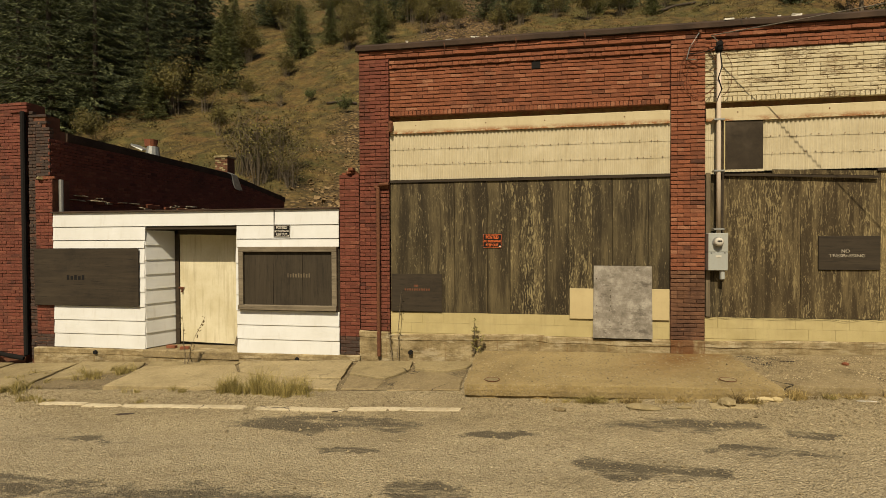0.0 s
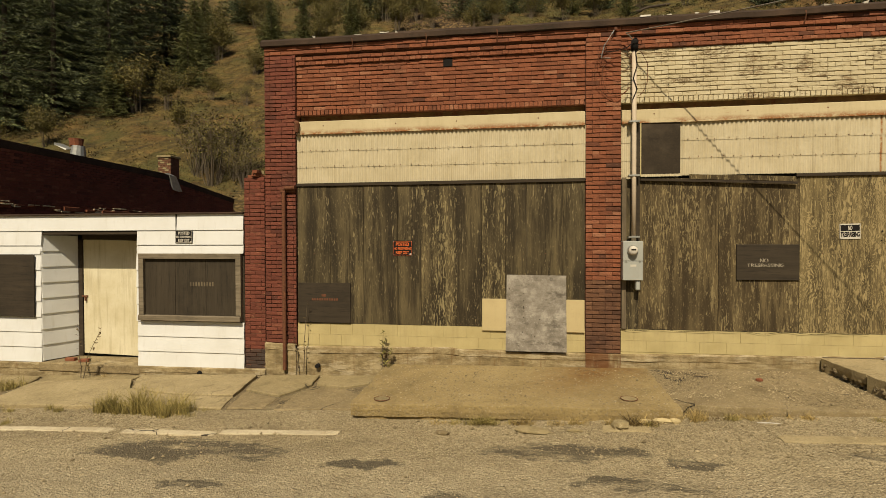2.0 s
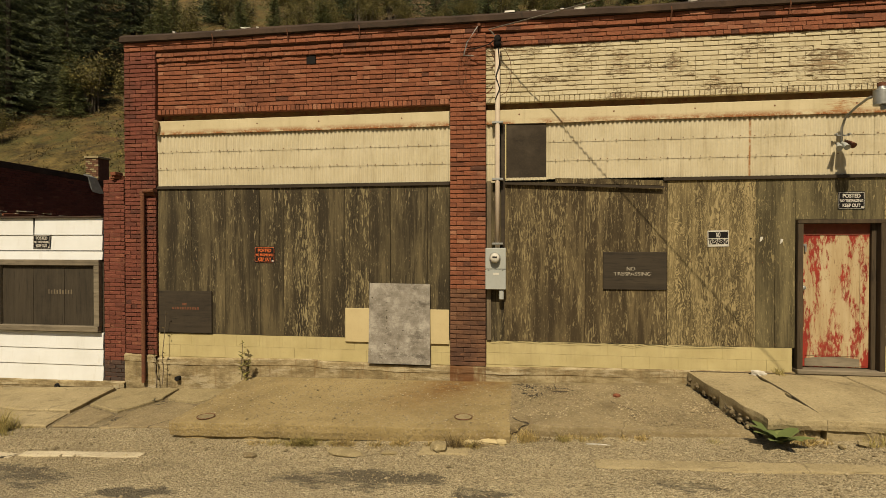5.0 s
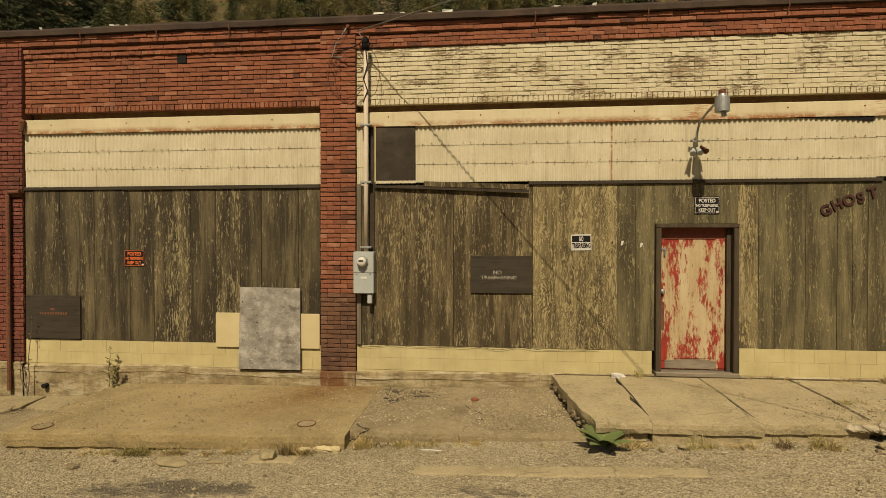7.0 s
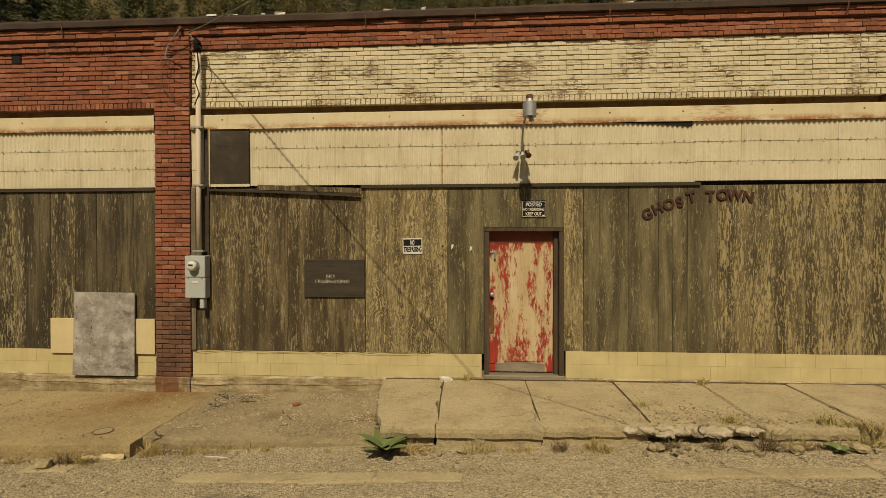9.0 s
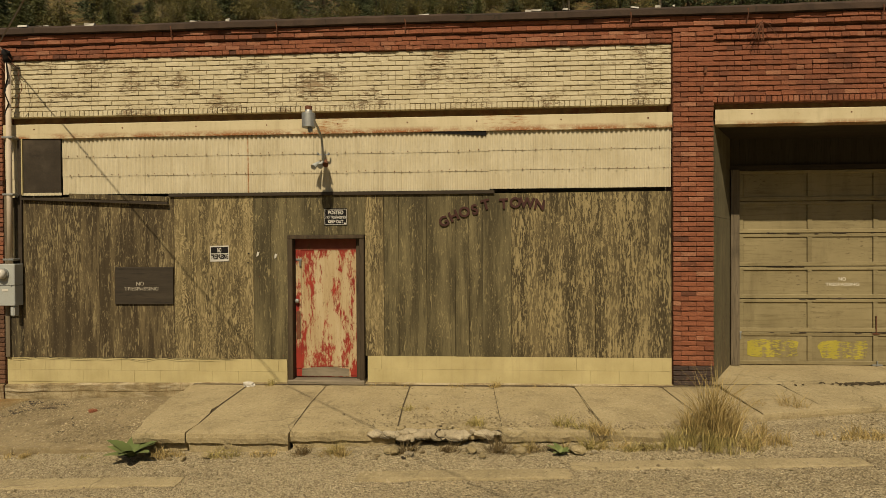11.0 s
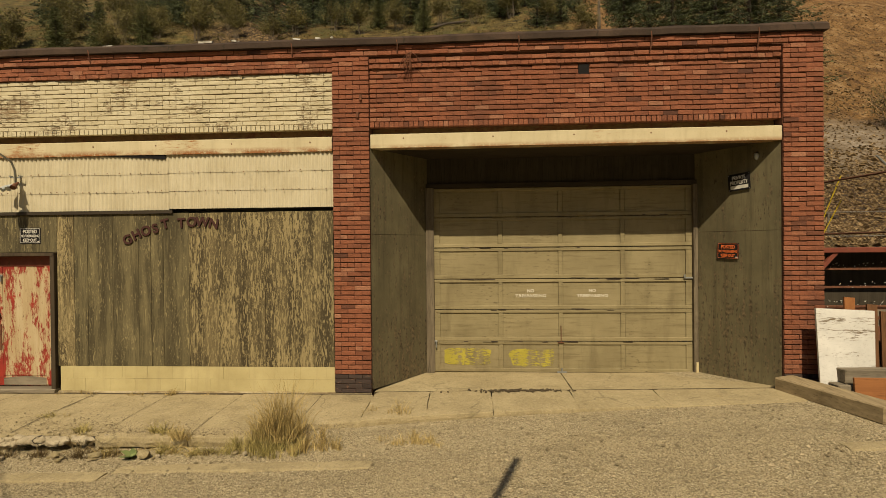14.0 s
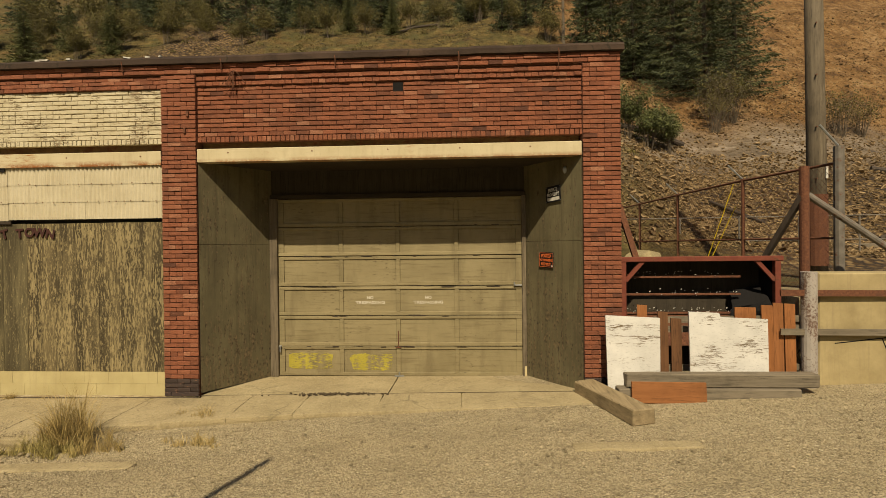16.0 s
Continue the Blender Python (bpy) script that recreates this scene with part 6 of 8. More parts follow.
# the garage's apron
part("slab", slab_shape((13.5, 0.0, 0.57), (16.45, 0.0, 0.62), (16.45, 1.25, 0.60), (13.5, 1.25, 0.60), 0.2, 0.004, 0.006), PAVE, pv)
part("slab", slab_shape((16.47, 0.0, 0.62), (19.46, 0.0, 0.675), (19.46, 1.25, 0.605), (16.47, 1.25, 0.60), 0.2, 0.004, 0.006), PAVE, pv)
AX = (13.52, 14.35, 15.25, 16.4, 17.6, 18.6, 19.5)
for i in range(6):
    xa, xb = AX[i], AX[i + 1]
    f, f2 = (-1.14, -1.0, -0.88, -0.78, -0.7, -0.64, -0.58)[i:i + 2]
    part("slab", slab_shape((xa + 0.012, f, 0.53 + 0.022 * i), (xb + 0.012, f2, 0.53 + 0.022 * (i + 1)), (xb - 0.006, -0.02, 0.57 + 0.018 * (i + 1)), (xa + 0.006, -0.02, 0.57 + 0.018 * i), 0.12, 0.016, 0.005), PAVE, pv)
litter = Shape()
for i in range(130):
    x = pr_.gauss(15.6, 0.34)
    litter.obox(pose(x, -0.05 + pr_.gauss(0, 0.035), 0.612 + 0.018 * (x - 15), pr_.uniform(-20, 20), pr_.uniform(-20, 20), pr_.uniform(0, 180)), pr_.uniform(0.02, 0.06), pr_.uniform(0.01, 0.025), 0.012, 0, 0.004)
part("joint_litter", litter, TWIG_DIRT, pv, "dark litter gathered in the apron joint", kind="stuff")
part("joint_dirt", Shape().bar((13.5, -0.008, 0.568), (19.46, -0.008, 0.676), 0.022, 0.008), TWIG_DIRT, pv, "dark dirt along the apron joint")
# low edge stones at the roadside, flush with the gravel
for xa, xb, y in ((-7.75, -6.9, -2.5), (-6.85, -4.15, -2.58), (-3.95, -2.62, -2.63), (-2.58, -0.96, -2.56), (2.3, 2.85, -2.25), (4.2, 7.1, -2.5), (8.9, 11.0, -2.45), (11.05, 13.9, -2.28), (18.9, 20.3, -2.1)):
    e = 0.065 if xa < -1 else 0.1
    s = slab_shape((xa, y - e, ground_z(xa, y) + 0.016), (xb, y - e, ground_z(xb, y) + 0.016), (xb, y + e, ground_z(xb, y) + 0.018), (xa, y + e, ground_z(xa, y) + 0.018), 0.1, 0.02 if xa < -1 else 0.03, 0.006)
    single("kerb_stone", s, KERB if xa < -1 else PAVE, "pale concrete edging stone sunk at the roadside", "kerb", kind="structure")
for x, y in ((-0.6, -1.86), (2.72, -1.62)):
    z = np.interp(x, (-1, 3.3), (0.13, 0.217)) + 0.004
    cover = thing("valve_cover", (x, y, z), "round iron valve cover set in concrete", "cover", "valve covers")
    part("ring", Shape().tube([(x + 0.11 * math.cos(a), y + 0.11 * math.sin(a), z + 0.006) for a in [i * math.pi / 12 for i in range(25)]], 0.005, 6), RUST, cover)
    part("lid", Shape().tube([(x, y, z - 0.01), (x, y, z + 0.008)], 0.1, 20), CONCRETE, cover)


# ---- signs ----
def sign(m, w, h, kind_):
    """A tin sign in its own plane, its face towards -y, put at the pose m."""
    text = {"posted_orange": ("orange and black warning sign on a boarded wall", BLACK, ORANGE), "posted_white": ("black and white warning sign on a boarded wall", BLACK, WHITE),
            "notice": ("white and black no trespassing sign on plywood", WHITE, BLACK), "private": ("black and white private property sign on plywood", BLACK, WHITE)}[kind_]
    t = thing("warning_sign", (0, 0, 0), text[0], "sign", "warning signs")
    part("plate", Shape().box(-w / 2, w / 2, -0.002, 0.002, -h / 2, h / 2, 0.0008), text[1], t)
    y = -0.004
    if kind_.startswith("posted"):
        e = 0.008
        rim = Shape().box(-w / 2 + e, w / 2 - e, y, -0.002, h / 2 - 2 * e, h / 2 - 1.4 * e).box(-w / 2 + e, w / 2 - e, y, -0.002, -h / 2 + 1.4 * e, -h / 2 + 2 * e)
        rim.box(-w / 2 + e, -w / 2 + 1.6 * e, y, -0.002, -h / 2 + 2 * e, h / 2 - 2 * e).box(w / 2 - 1.6 * e, w / 2 - e, y, -0.002, -h / 2 + 2 * e, h / 2 - 2 * e)
        part("border", rim, text[2], t)
        letters("lettering", "POSTED", 0, 0.26 * h, y, 0.30 * h, text[2], t, width=0.66 * w, depth=0.001)
        letters("lettering", "NO TRESPASSING", 0, -0.02 * h, y, 0.22 * h, text[2], t, width=0.86 * w, depth=0.001)
        letters("lettering", "KEEP OUT", 0, -0.28 * h, y, 0.26 * h, text[2], t, width=0.66 * w, depth=0.001)
        part("corner_mark", Shape().box(0.36 * w, 0.45 * w, y, -0.002, -0.42 * h, -0.34 * h), WHITE, t)
    elif kind_ == "notice":
        part("band", Shape().box(-0.46 * w, 0.46 * w, y, -0.002, 0.02 * h, 0.42 * h), BLACK, t)
        letters("lettering", "NO", 0, 0.22 * h, y - 0.002, 0.42 * h, WHITE, t, width=0.2 * w, depth=0.001)
        letters("lettering", "TRESPASSING", 0, -0.2 * h, y, 0.42 * h, BLACK, t, width=0.92 * w, depth=0.001, weight=0.045)
    else:
        letters("lettering", "PRIVATE", 0, 0.26 * h, y, 0.3 * h, WHITE, t, width=0.6 * w, depth=0.001)
        letters("lettering", "PROPERTY", 0, -0.02 * h, y, 0.3 * h, WHITE, t, width=0.8 * w, depth=0.001)
        part("blank_strip", Shape().box(-0.4 * w, 0.4 * w, y, -0.002, -0.4 * h, -0.2 * h), WHITE, t)
    for sx in (-1, 1):
        for sz in (-1, 1):
            part("tack", Shape().obox(pose(sx * 0.46 * w, -0.003, sz * 0.44 * h), 0.008, 0.006, 0.008), STEEL, t)
    t.matrix_basis = m
    return t


sign(pose(-0.735, 0.024, 2.195, 0, 0.5, 0), 0.35, 0.265, "posted_orange")
sign(pose(-4.83, -0.03, 2.41, 0, 0.5, 0), 0.34, 0.245, "posted_white")
sign(pose(8.05, 0.022, 2.985, 0, 0.5, 0), 0.345, 0.25, "posted_white")
sign(pose(6.285, 0.023, 2.45, 0, -1, 0), 0.29, 0.235, "notice")
sign(pose(18.985, 0.655, 2.64, 0, 1.5, -55.6), 0.34, 0.25, "posted_orange")
sign(pose(19.085, 0.505, 3.70, 0, -4, -55.6), 0.34, 0.26, "private")
dome = thing("security_camera", (19.24, 0.30, 4.05), "small round white camera on a garage wall", "camera")
part("mount", Shape().tube([(19.27, 0.33, 4.1), (19.24, 0.3, 4.08)], 0.03, 10), STEEL, dome)
part("dome", Shape().tube([(19.24, 0.3, 4.10), (19.24, 0.3, 4.06), (19.24, 0.3, 4.02), (19.24, 0.3, 4.0)], [0.03, 0.036, 0.026, 0.01], 12), METER_GREY, dome, smooth=True)

# ---- loose boards on the fronts ----
bd = single("painted_board", Shape().box(4.66, 5.57, 0.006, 0.028, 1.69, 2.25, 0.003, 0.003), BOARD_DARK, "dark brown board with faded stencilled letters", "board")
letters("stencil", "NO", 5.06, 2.0, 0.004, 0.08, STENCIL_OLD, bd, "faded white stencil", weight=0.015)
letters("stencil", "TRESPASSING", 5.08, 1.925, 0.004, 0.072, STENCIL_OLD, bd, "faded white stencil", width=0.54, weight=0.015)
bd = single("painted_board", Shape().box(-2.63, -1.67, 0.004, 0.026, 0.875, 1.58, 0.003, 0.003), BOARD_DARK, "dark brown board with faint red lettering on a boarded front", "board")
bars = Shape()
for i in range(11):
    bars.box(-2.38 + 0.045 * i, -2.35 + 0.045 * i, 0.001, 0.004, 1.27, 1.31)
bars.box(-2.2, -2.12, 0.001, 0.004, 1.34, 1.38)
part("faded_writing", bars, RUST, bd, "faint unreadable red lettering", kind="stuff")
single("cream_panel", Shape().box(0.645, 2.33, 0.0, 0.028, 0.80, 1.34, 0.004), CREAM_BOARD, "smooth cream panel low on a boarded front", "panel")
gb = single("leaning_plywood", Shape().add([(1.04, -0.05, 0.475), (2.04, -0.055, 0.48), (2.03, -0.025, 1.74), (1.06, -0.022, 1.75), (1.04, -0.03, 0.475), (2.04, -0.035, 0.48), (2.03, -0.005, 1.74), (1.06, -0.002, 1.75)],
                                           [(0, 1, 2, 3), (7, 6, 5, 4), (0, 4, 5, 1), (1, 5, 6, 2), (2, 6, 7, 3), (3, 7, 4, 0)]), PLY_GREY, "silver-grey weathered plywood sheet leaning on a shop front", "board")
kn = Shape()
for i in range(26):
    x, z = (1.34 if i % 3 == 0 else rnd.choice((1.1, 1.98, 1.98, rnd.uniform(1.1, 2.0)))), rnd.uniform(0.6, 1.7)
    kn.obox(pose(x, -0.05 + 0.024 * (z - 0.475), z, 0, rnd.uniform(0, 90), 0), rnd.uniform(0.01, 0.03), 0.006, rnd.uniform(0.008, 0.02))
part("knots", kn, DARK_WOOD, gb, "dark knots and screw holes", kind="stuff")
for x, z, r in ((6.73, 2.45, 0.012), (6.72, 2.31, 0.01)):
    single("screw_hole", Shape().tube([(x, 0.018, z), (x, 0.029, z)], r, 8), BLACK, "small dark hole in plywood", "hole")
for x, z in ((6.85, 2.40), (7.12, 2.37)):
    single("paper_scrap", Shape().upright([(x, z), (x + 0.03, z + 0.02), (x + 0.045, z + 0.07), (x + 0.01, z + 0.075)], 0.018, 0.024), WHITE, "torn white paper scrap on plywood", "paper", "paper scraps")

# ---- the word over the boards ----
gt = thing("painted_letters", (10.35, 0.02, 3.05), "dark hand-cut letters arching over weathered plywood", "lettering")
for ch_, x, z, a in (("G", 9.645, 2.905, 26), ("H", 9.79, 2.985, 24), ("O", 9.945, 3.04, 18), ("S", 10.095, 3.075, 16), ("T", 10.255, 3.145, 14), ("T", 10.515, 3.155, 3), ("O", 10.68, 3.17, 0), ("W", 10.85, 3.165, -3), ("N", 11.03, 3.14, -10)):
    letters("letter", ch_, x, z, 0.019, 0.2, LETTER_RED, gt, depth=0.008, weight=0.034, turn=radians(a))

# ---- red shop door ----
dr = thing("red_door", (7.91, 0.1, 0.58), "peeling red door worn down to bare wood, closed", "door", kind="structure")
DY = 0.11
part("frame", Shape().box(7.335, 7.41, -0.03, 0.2, 0.54, 2.66, 0.006), DARK_FRAME, dr)
part("frame", Shape().box(8.405, 8.475, -0.03, 0.2, 0.54, 2.66, 0.006), DARK_FRAME, dr)
part("frame", Shape().box(7.335, 8.475, -0.035, 0.2, 2.66, 2.715, 0.006), DARK_FRAME, dr)
part("frame", Shape().box(8.34, 8.40, 0.06, 0.2, 0.58, 2.66, 0.004), DARK_FRAME, dr)
part("header", Shape().box(7.41, 8.405, 0.1, 0.2, 2.5, 2.66), RED_IRON, dr, "dark red header board")
part("threshold", Shape().box(7.33, 8.48, -0.06, 0.2, 0.52, 0.585, 0.01), GREY_WOOD, dr)
leaf = part("leaf", Shape().box(7.415, 8.335, DY, DY + 0.04, 0.60, 2.52, 0.003), RED_DOOR, dr, "worn red leaf")
part("stile", Shape().box(7.415, 7.50, DY - 0.008, DY, 0.72, 2.52, 0.003), RED_DOOR, leaf)
part("stile", Shape().box(8.215, 8.335, DY - 0.008, DY, 0.62, 2.52, 0.003), RED_DOOR, leaf)
part("rail", Shape().box(7.50, 8.215, DY - 0.006, DY, 0.76, 0.96, 0.004, 0.002), RED_DOOR, leaf)
part("kick_board", Shape().upright([(7.50, 0.61), (8.215, 0.61), (8.215, 0.72), (8.03, 0.745), (7.86, 0.75), (7.68, 0.74), (7.50, 0.72)], DY - 0.004, DY), GREY_WOOD, leaf, "grey bare kick board")
part("lock_plate", Shape().box(7.425, 7.485, DY - 0.022, DY - 0.008, 1.17, 1.58, 0.004), RUST, leaf, "long dark lock plate")
part("knob", Shape().tube([(7.45, DY - 0.008, 1.74), (7.45, DY - 0.04, 1.74), (7.45, DY - 0.06, 1.74), (7.45, DY - 0.075, 1.74)], [0.02, 0.015, 0.035, 0.022], 12), STEEL, leaf, smooth=True)
part("hasp", Shape().box(7.42, 7.51, DY - 0.02, DY - 0.008, 2.34, 2.37, 0.003).tube([(7.49, DY - 0.03, 2.34), (7.49, DY - 0.03, 2.26)], 0.013), STEEL, leaf)

# ---- high dark window, meter, mast and wires ----
w2 = thing("window_2", (3.5, 0.03, 3.38), "dark opening covered by a dirty pane above the boards", "window", kind="structure")
part("pane", Shape().box(3.215, 3.815, 0.02, 0.028, 3.385, 4.205), GLASS, w2)
part("edge_strip", Shape().box(3.195, 3.215, 0.0, 0.03, 3.36, 4.21, 0.002), CREAM, w2)
corrugated("iron_strip", 3.2, 3.83, 3.345, 3.385, 0.01, CREAM_TIN, w2)
single("wood_strip", Shape().box(2.915, 2.985, 0.0, 0.03, 0.88, 3.34, 0.004), GREY_WOOD_UP, "narrow grey batten beside a brick pilaster", "batten", kind="structure")
single("wood_strip", Shape().box(3.135, 3.195, 0.0, 0.03, 2.3, 4.2, 0.004), DARK_WOOD, "narrow dark batten beside a conduit", "batten", kind="structure")
mt = thing("electric_meter", (3.06, -0.15, 1.68), "grey steel electric meter box with a round glass meter", "meter")
part("upper_box", Shape().box(2.905, 3.215, -0.16, 0.0, 1.99, 2.31, 0.008), METER_GREY, mt)
part("lower_box", Shape().box(2.905, 3.215, -0.155, 0.0, 1.68, 1.985, 0.008), METER_GREY, mt)
md = part("meter_ring", Shape().tube([(3.05, -0.16, 2.16), (3.05, -0.185, 2.16)], 0.085, 24), STEEL, mt, smooth=False)
part("glass_dome", Shape().tube([(3.05, -0.185, 2.16), (3.05, -0.235, 2.16), (3.05, -0.255, 2.16), (3.05, -0.262, 2.16)], [0.076, 0.072, 0.055, 0.02], 24), WHITE, md, "pale glass dome", smooth=True)
part("dial", Shape().box(3.015, 3.085, -0.268, -0.26, 2.165, 2.185), BLACK, md)
part("label_plate", Shape().box(3.02, 3.11, -0.159, -0.154, 1.90, 1.935), WHITE, mt)
part("hub", Shape().box(3.11, 3.18, -0.13, -0.03, 1.52, 1.68, 0.015), METER_GREY, mt, "short conduit end")
part("stud", Shape().tube([(2.955, -0.154, 1.985), (2.955, -0.17, 1.985)], 0.01, 8), STEEL, mt)
part("stud", Shape().tube([(3.165, -0.154, 1.985), (3.165, -0.17, 1.985)], 0.01, 8), STEEL, mt)
ms = thing("service_mast", (3.085, -0.08, 2.31), "pale painted conduit mast with a black weatherhead and loose cable loops", "mast")
part("conduit", Shape().tube([(3.085, -0.085, 2.31), (3.085, -0.085, 3.35), (3.085, -0.085, 5.36)], 0.036, 12), MAST_PAINT, ms, smooth=True)
for z in (2.36, 3.34, 4.2):
    part("strap", Shape().box(3.0, 3.17, -0.125, 0.0, z, z + 0.03, 0.004), STEEL, ms)
part("weatherhead", Shape().tube([(3.085, -0.085, 5.34), (3.085, -0.09, 5.42), (3.085, -0.12, 5.48), (3.085, -0.16, 5.5)], [0.05, 0.065, 0.06, 0.03], 12), BLACK, ms, smooth=True)
for k, (r1, r2, cx, cz) in enumerate(((0.30, 0.42, 2.78, 5.05), (0.24, 0.36, 2.83, 5.0), (0.17, 0.36, 3.12, 4.98), (0.33, 0.26, 2.85, 5.28))):
    a0, a1 = (0.35, 5.6) if k != 2 else (-1.5, 1.7)
    cab = Shape().tube([(cx + r1 * math.cos(a0 + (a1 - a0) * i / 24), -0.05 - 0.02 * k - 0.02 * math.sin(i), cz + r2 * math.sin(a0 + (a1 - a0) * i / 24)) for i in range(25)], 0.005, 5)
    part("cable_loop", cab, RUST, ms, "loose brown cable")
cab = Shape().tube([(3.08, -0.15, 5.47), (2.95, -0.2, 5.36), (2.78, -0.16, 5.33), (2.62, -0.08, 5.35)], 0.008, 5)
cab.tube([(3.09, -0.12, 5.36), (3.12, -0.13, 5.1), (3.06, -0.13, 4.9), (3.12, -0.12, 4.72), (3.05, -0.12, 4.55)], 0.009, 5)
part("cable_tail", cab, BLACK, ms, "loose black cable")
part("pale_wire", Shape().tube([(2.78, -0.06, 5.7), (2.62, -0.09, 5.45), (2.57, -0.1, 5.25), (2.72, -0.1, 5.24)], 0.009, 5), STEEL, ms, "stiff pale wire")
part("wall_hook", Shape().tube([(2.80, 0.0, 5.72), (2.80, -0.08, 5.72)], 0.025, 8), RUST, ms)
cable = [(3.085, -0.13, 5.45), (2.99, -0.14, 5.58)]
for i in range(41):
    u = 26.0 * (i / 40) ** 1.3
    cable.append((2.95 + 0.732 * u, -0.1 - 0.669 * u, 5.625 + -0.130 * u + 0.004 * u * u))
single("service_cable", Shape().tube(cable, 0.009, 6), AGED_STEEL, "twisted grey overhead cable running out over the street", "cable")
vine = Shape()
vine.tube([(2.95 + 0.08 * i, 0.01 - 0.008 * math.sin(i), 0.865 + 0.03 * noise.noise((0.21 * i, 0, 4))) for i in range(46)], 0.003, 4)
single("loose_wire", vine, BLACK, "thin loose wire sagging along the foot of plywood", "wire")
single("iron_pipe", Shape().tube([(-2.87, -0.06, 0.03), (-2.87, -0.06, 3.2), (-2.85, -0.06, 3.26), (-2.66, -0.06, 3.27)], 0.035, 10).box(-2.95, -2.67, -0.04, 0.0, 3.19, 3.26, 0.006), RUST, "rusty upright iron pipe on a brick pilaster", "pipe")
single("drain_pipe_end", Shape().tube([(-2.27, -0.06, 0.11), (-2.27, 0.05, 0.11)], 0.04, 12), BLACK, "open black drain hole in a concrete footing", "drain", "drain holes")
ins = thing("insulator", (-2.62, -0.05, 4.33), "old black insulator knob beside a lintel", "insulator")
part("knob", Shape().tube([(-2.62, 0.02, 4.40), (-2.62, -0.06, 4.40), (-2.62, -0.09, 4.40)], [0.03, 0.05, 0.02], 10), RUST, ins)
part("cup", Shape().tube([(-2.62, -0.05, 4.37), (-2.62, -0.06, 4.24)], [0.05, 0.03], 10), RUST, ins)
for x, z in ((13.34, 5.0), (13.29, 4.74)):
    single("wall_anchor", Shape().box(x - 0.02, x + 0.02, -0.03, 0.0, z - 0.045, z + 0.045, 0.006), RUST, "rusty iron wall anchor on a brick pilaster", "anchor", "wall anchors")
for x in (-1.6, -0.3, 0.9, 5.6, 7.2, 9.1, 12.3, 13.9, 15.7, 17.6, 19.1):
    single("roof_wire", Shape().tube([(x, -0.055, 5.83), (x + 0.01, -0.05, 5.76), (x, -0.02, 5.66 - 0.1 * (x > 17))], 0.009, 5), RUST, "short rusty wire hanging from the parapet", "wire", "parapet wires")
tw = Shape()
for i in range(7):
    a = rnd.uniform(-0.9, 0.9)
    tw.tube([(14.1, -0.02, 5.66), (14.1 + 0.12 * math.sin(a), -0.06, 5.66 - 0.08 * math.cos(a)), (14.1 + 0.3 * math.sin(a), -0.05, 5.66 - 0.28 * math.cos(a))], 0.006, 4)
single("twig_tangle", tw, RUST, "tangle of rusty wire on a brick parapet", "wire")

# ---- wall lamp ----
lp = thing("wall_lamp", (7.88, -0.3, 3.75), "galvanised wall lamp on a bent pipe arm with old floodlight sockets", "lamp")
part("arm", Shape().tube([(7.88, -0.03, 3.72), (7.88, -0.05, 4.0), (7.885, -0.12, 4.13), (7.9, -0.35, 4.22), (7.91, -0.55, 4.27), (7.915, -0.72, 4.26)], 0.017, 10), STEEL, lp, smooth=True)
hd = part("head", Shape().tube([(7.915, -0.8, 4.12), (7.915, -0.8, 4.30), (7.915, -0.8, 4.305), (7.915, -0.8, 4.32), (7.915, -0.8, 4.36)], [0.088, 0.088, 0.086, 0.05, 0.04], 28), STEEL, lp)
part("cap", Shape().tube([(7.915, -0.8, 4.35), (7.915, -0.8, 4.4)], 0.045, 12), RUST, hd)
part("socket", Shape().tube([(7.93, -0.8, 4.12), (7.935, -0.8, 4.09), (7.94, -0.8, 4.06)], [0.03, 0.032, 0.03], 10), STEEL, hd)
part("cross_bar", Shape().box(7.80, 7.98, -0.05, -0.025, 3.885, 3.9), STEEL, lp)
part("bolt", Shape().tube([(7.81, -0.02, 3.91), (7.81, -0.07, 3.91)], 0.013, 8), STEEL, lp)
part("bolt", Shape().tube([(7.97, -0.02, 3.91), (7.97, -0.07, 3.91)], 0.013, 8), STEEL, lp)
for x, z, dx in ((7.83, 3.74, -0.05), (7.88, 3.75, 0.0), (7.93, 3.77, 0.03)):
    part("flood_socket", Shape().tube([(x, -0.05, z + 0.04), (x + dx * 0.5, -0.12, z), (x + dx, -0.18, z - 0.05)], [0.016, 0.03, 0.042], 12), RUST if dx > 0 else METER_GREY, lp)

# ---- unseen pole added behind the camera's line; only its arm's shadow falls into view ----
sl = thing("unseen_shade_pole", (13.9, -11.3, 0.45), "unseen pole with an arm, added to shade the road", "street lamp")
part("pole", Shape().tube([(13.9, -11.3, 0.3), (13.9, -11.3, 6.45)], [0.1, 0.07], 12), STEEL, sl)
part("arm", Shape().tube([(13.9, -11.3, 6.4), (14.45, -9.8, 6.5), (15.1, -8.35, 6.5), (15.36, -7.45, 6.47)], [0.05, 0.045, 0.045, 0.045], 10), STEEL, sl)

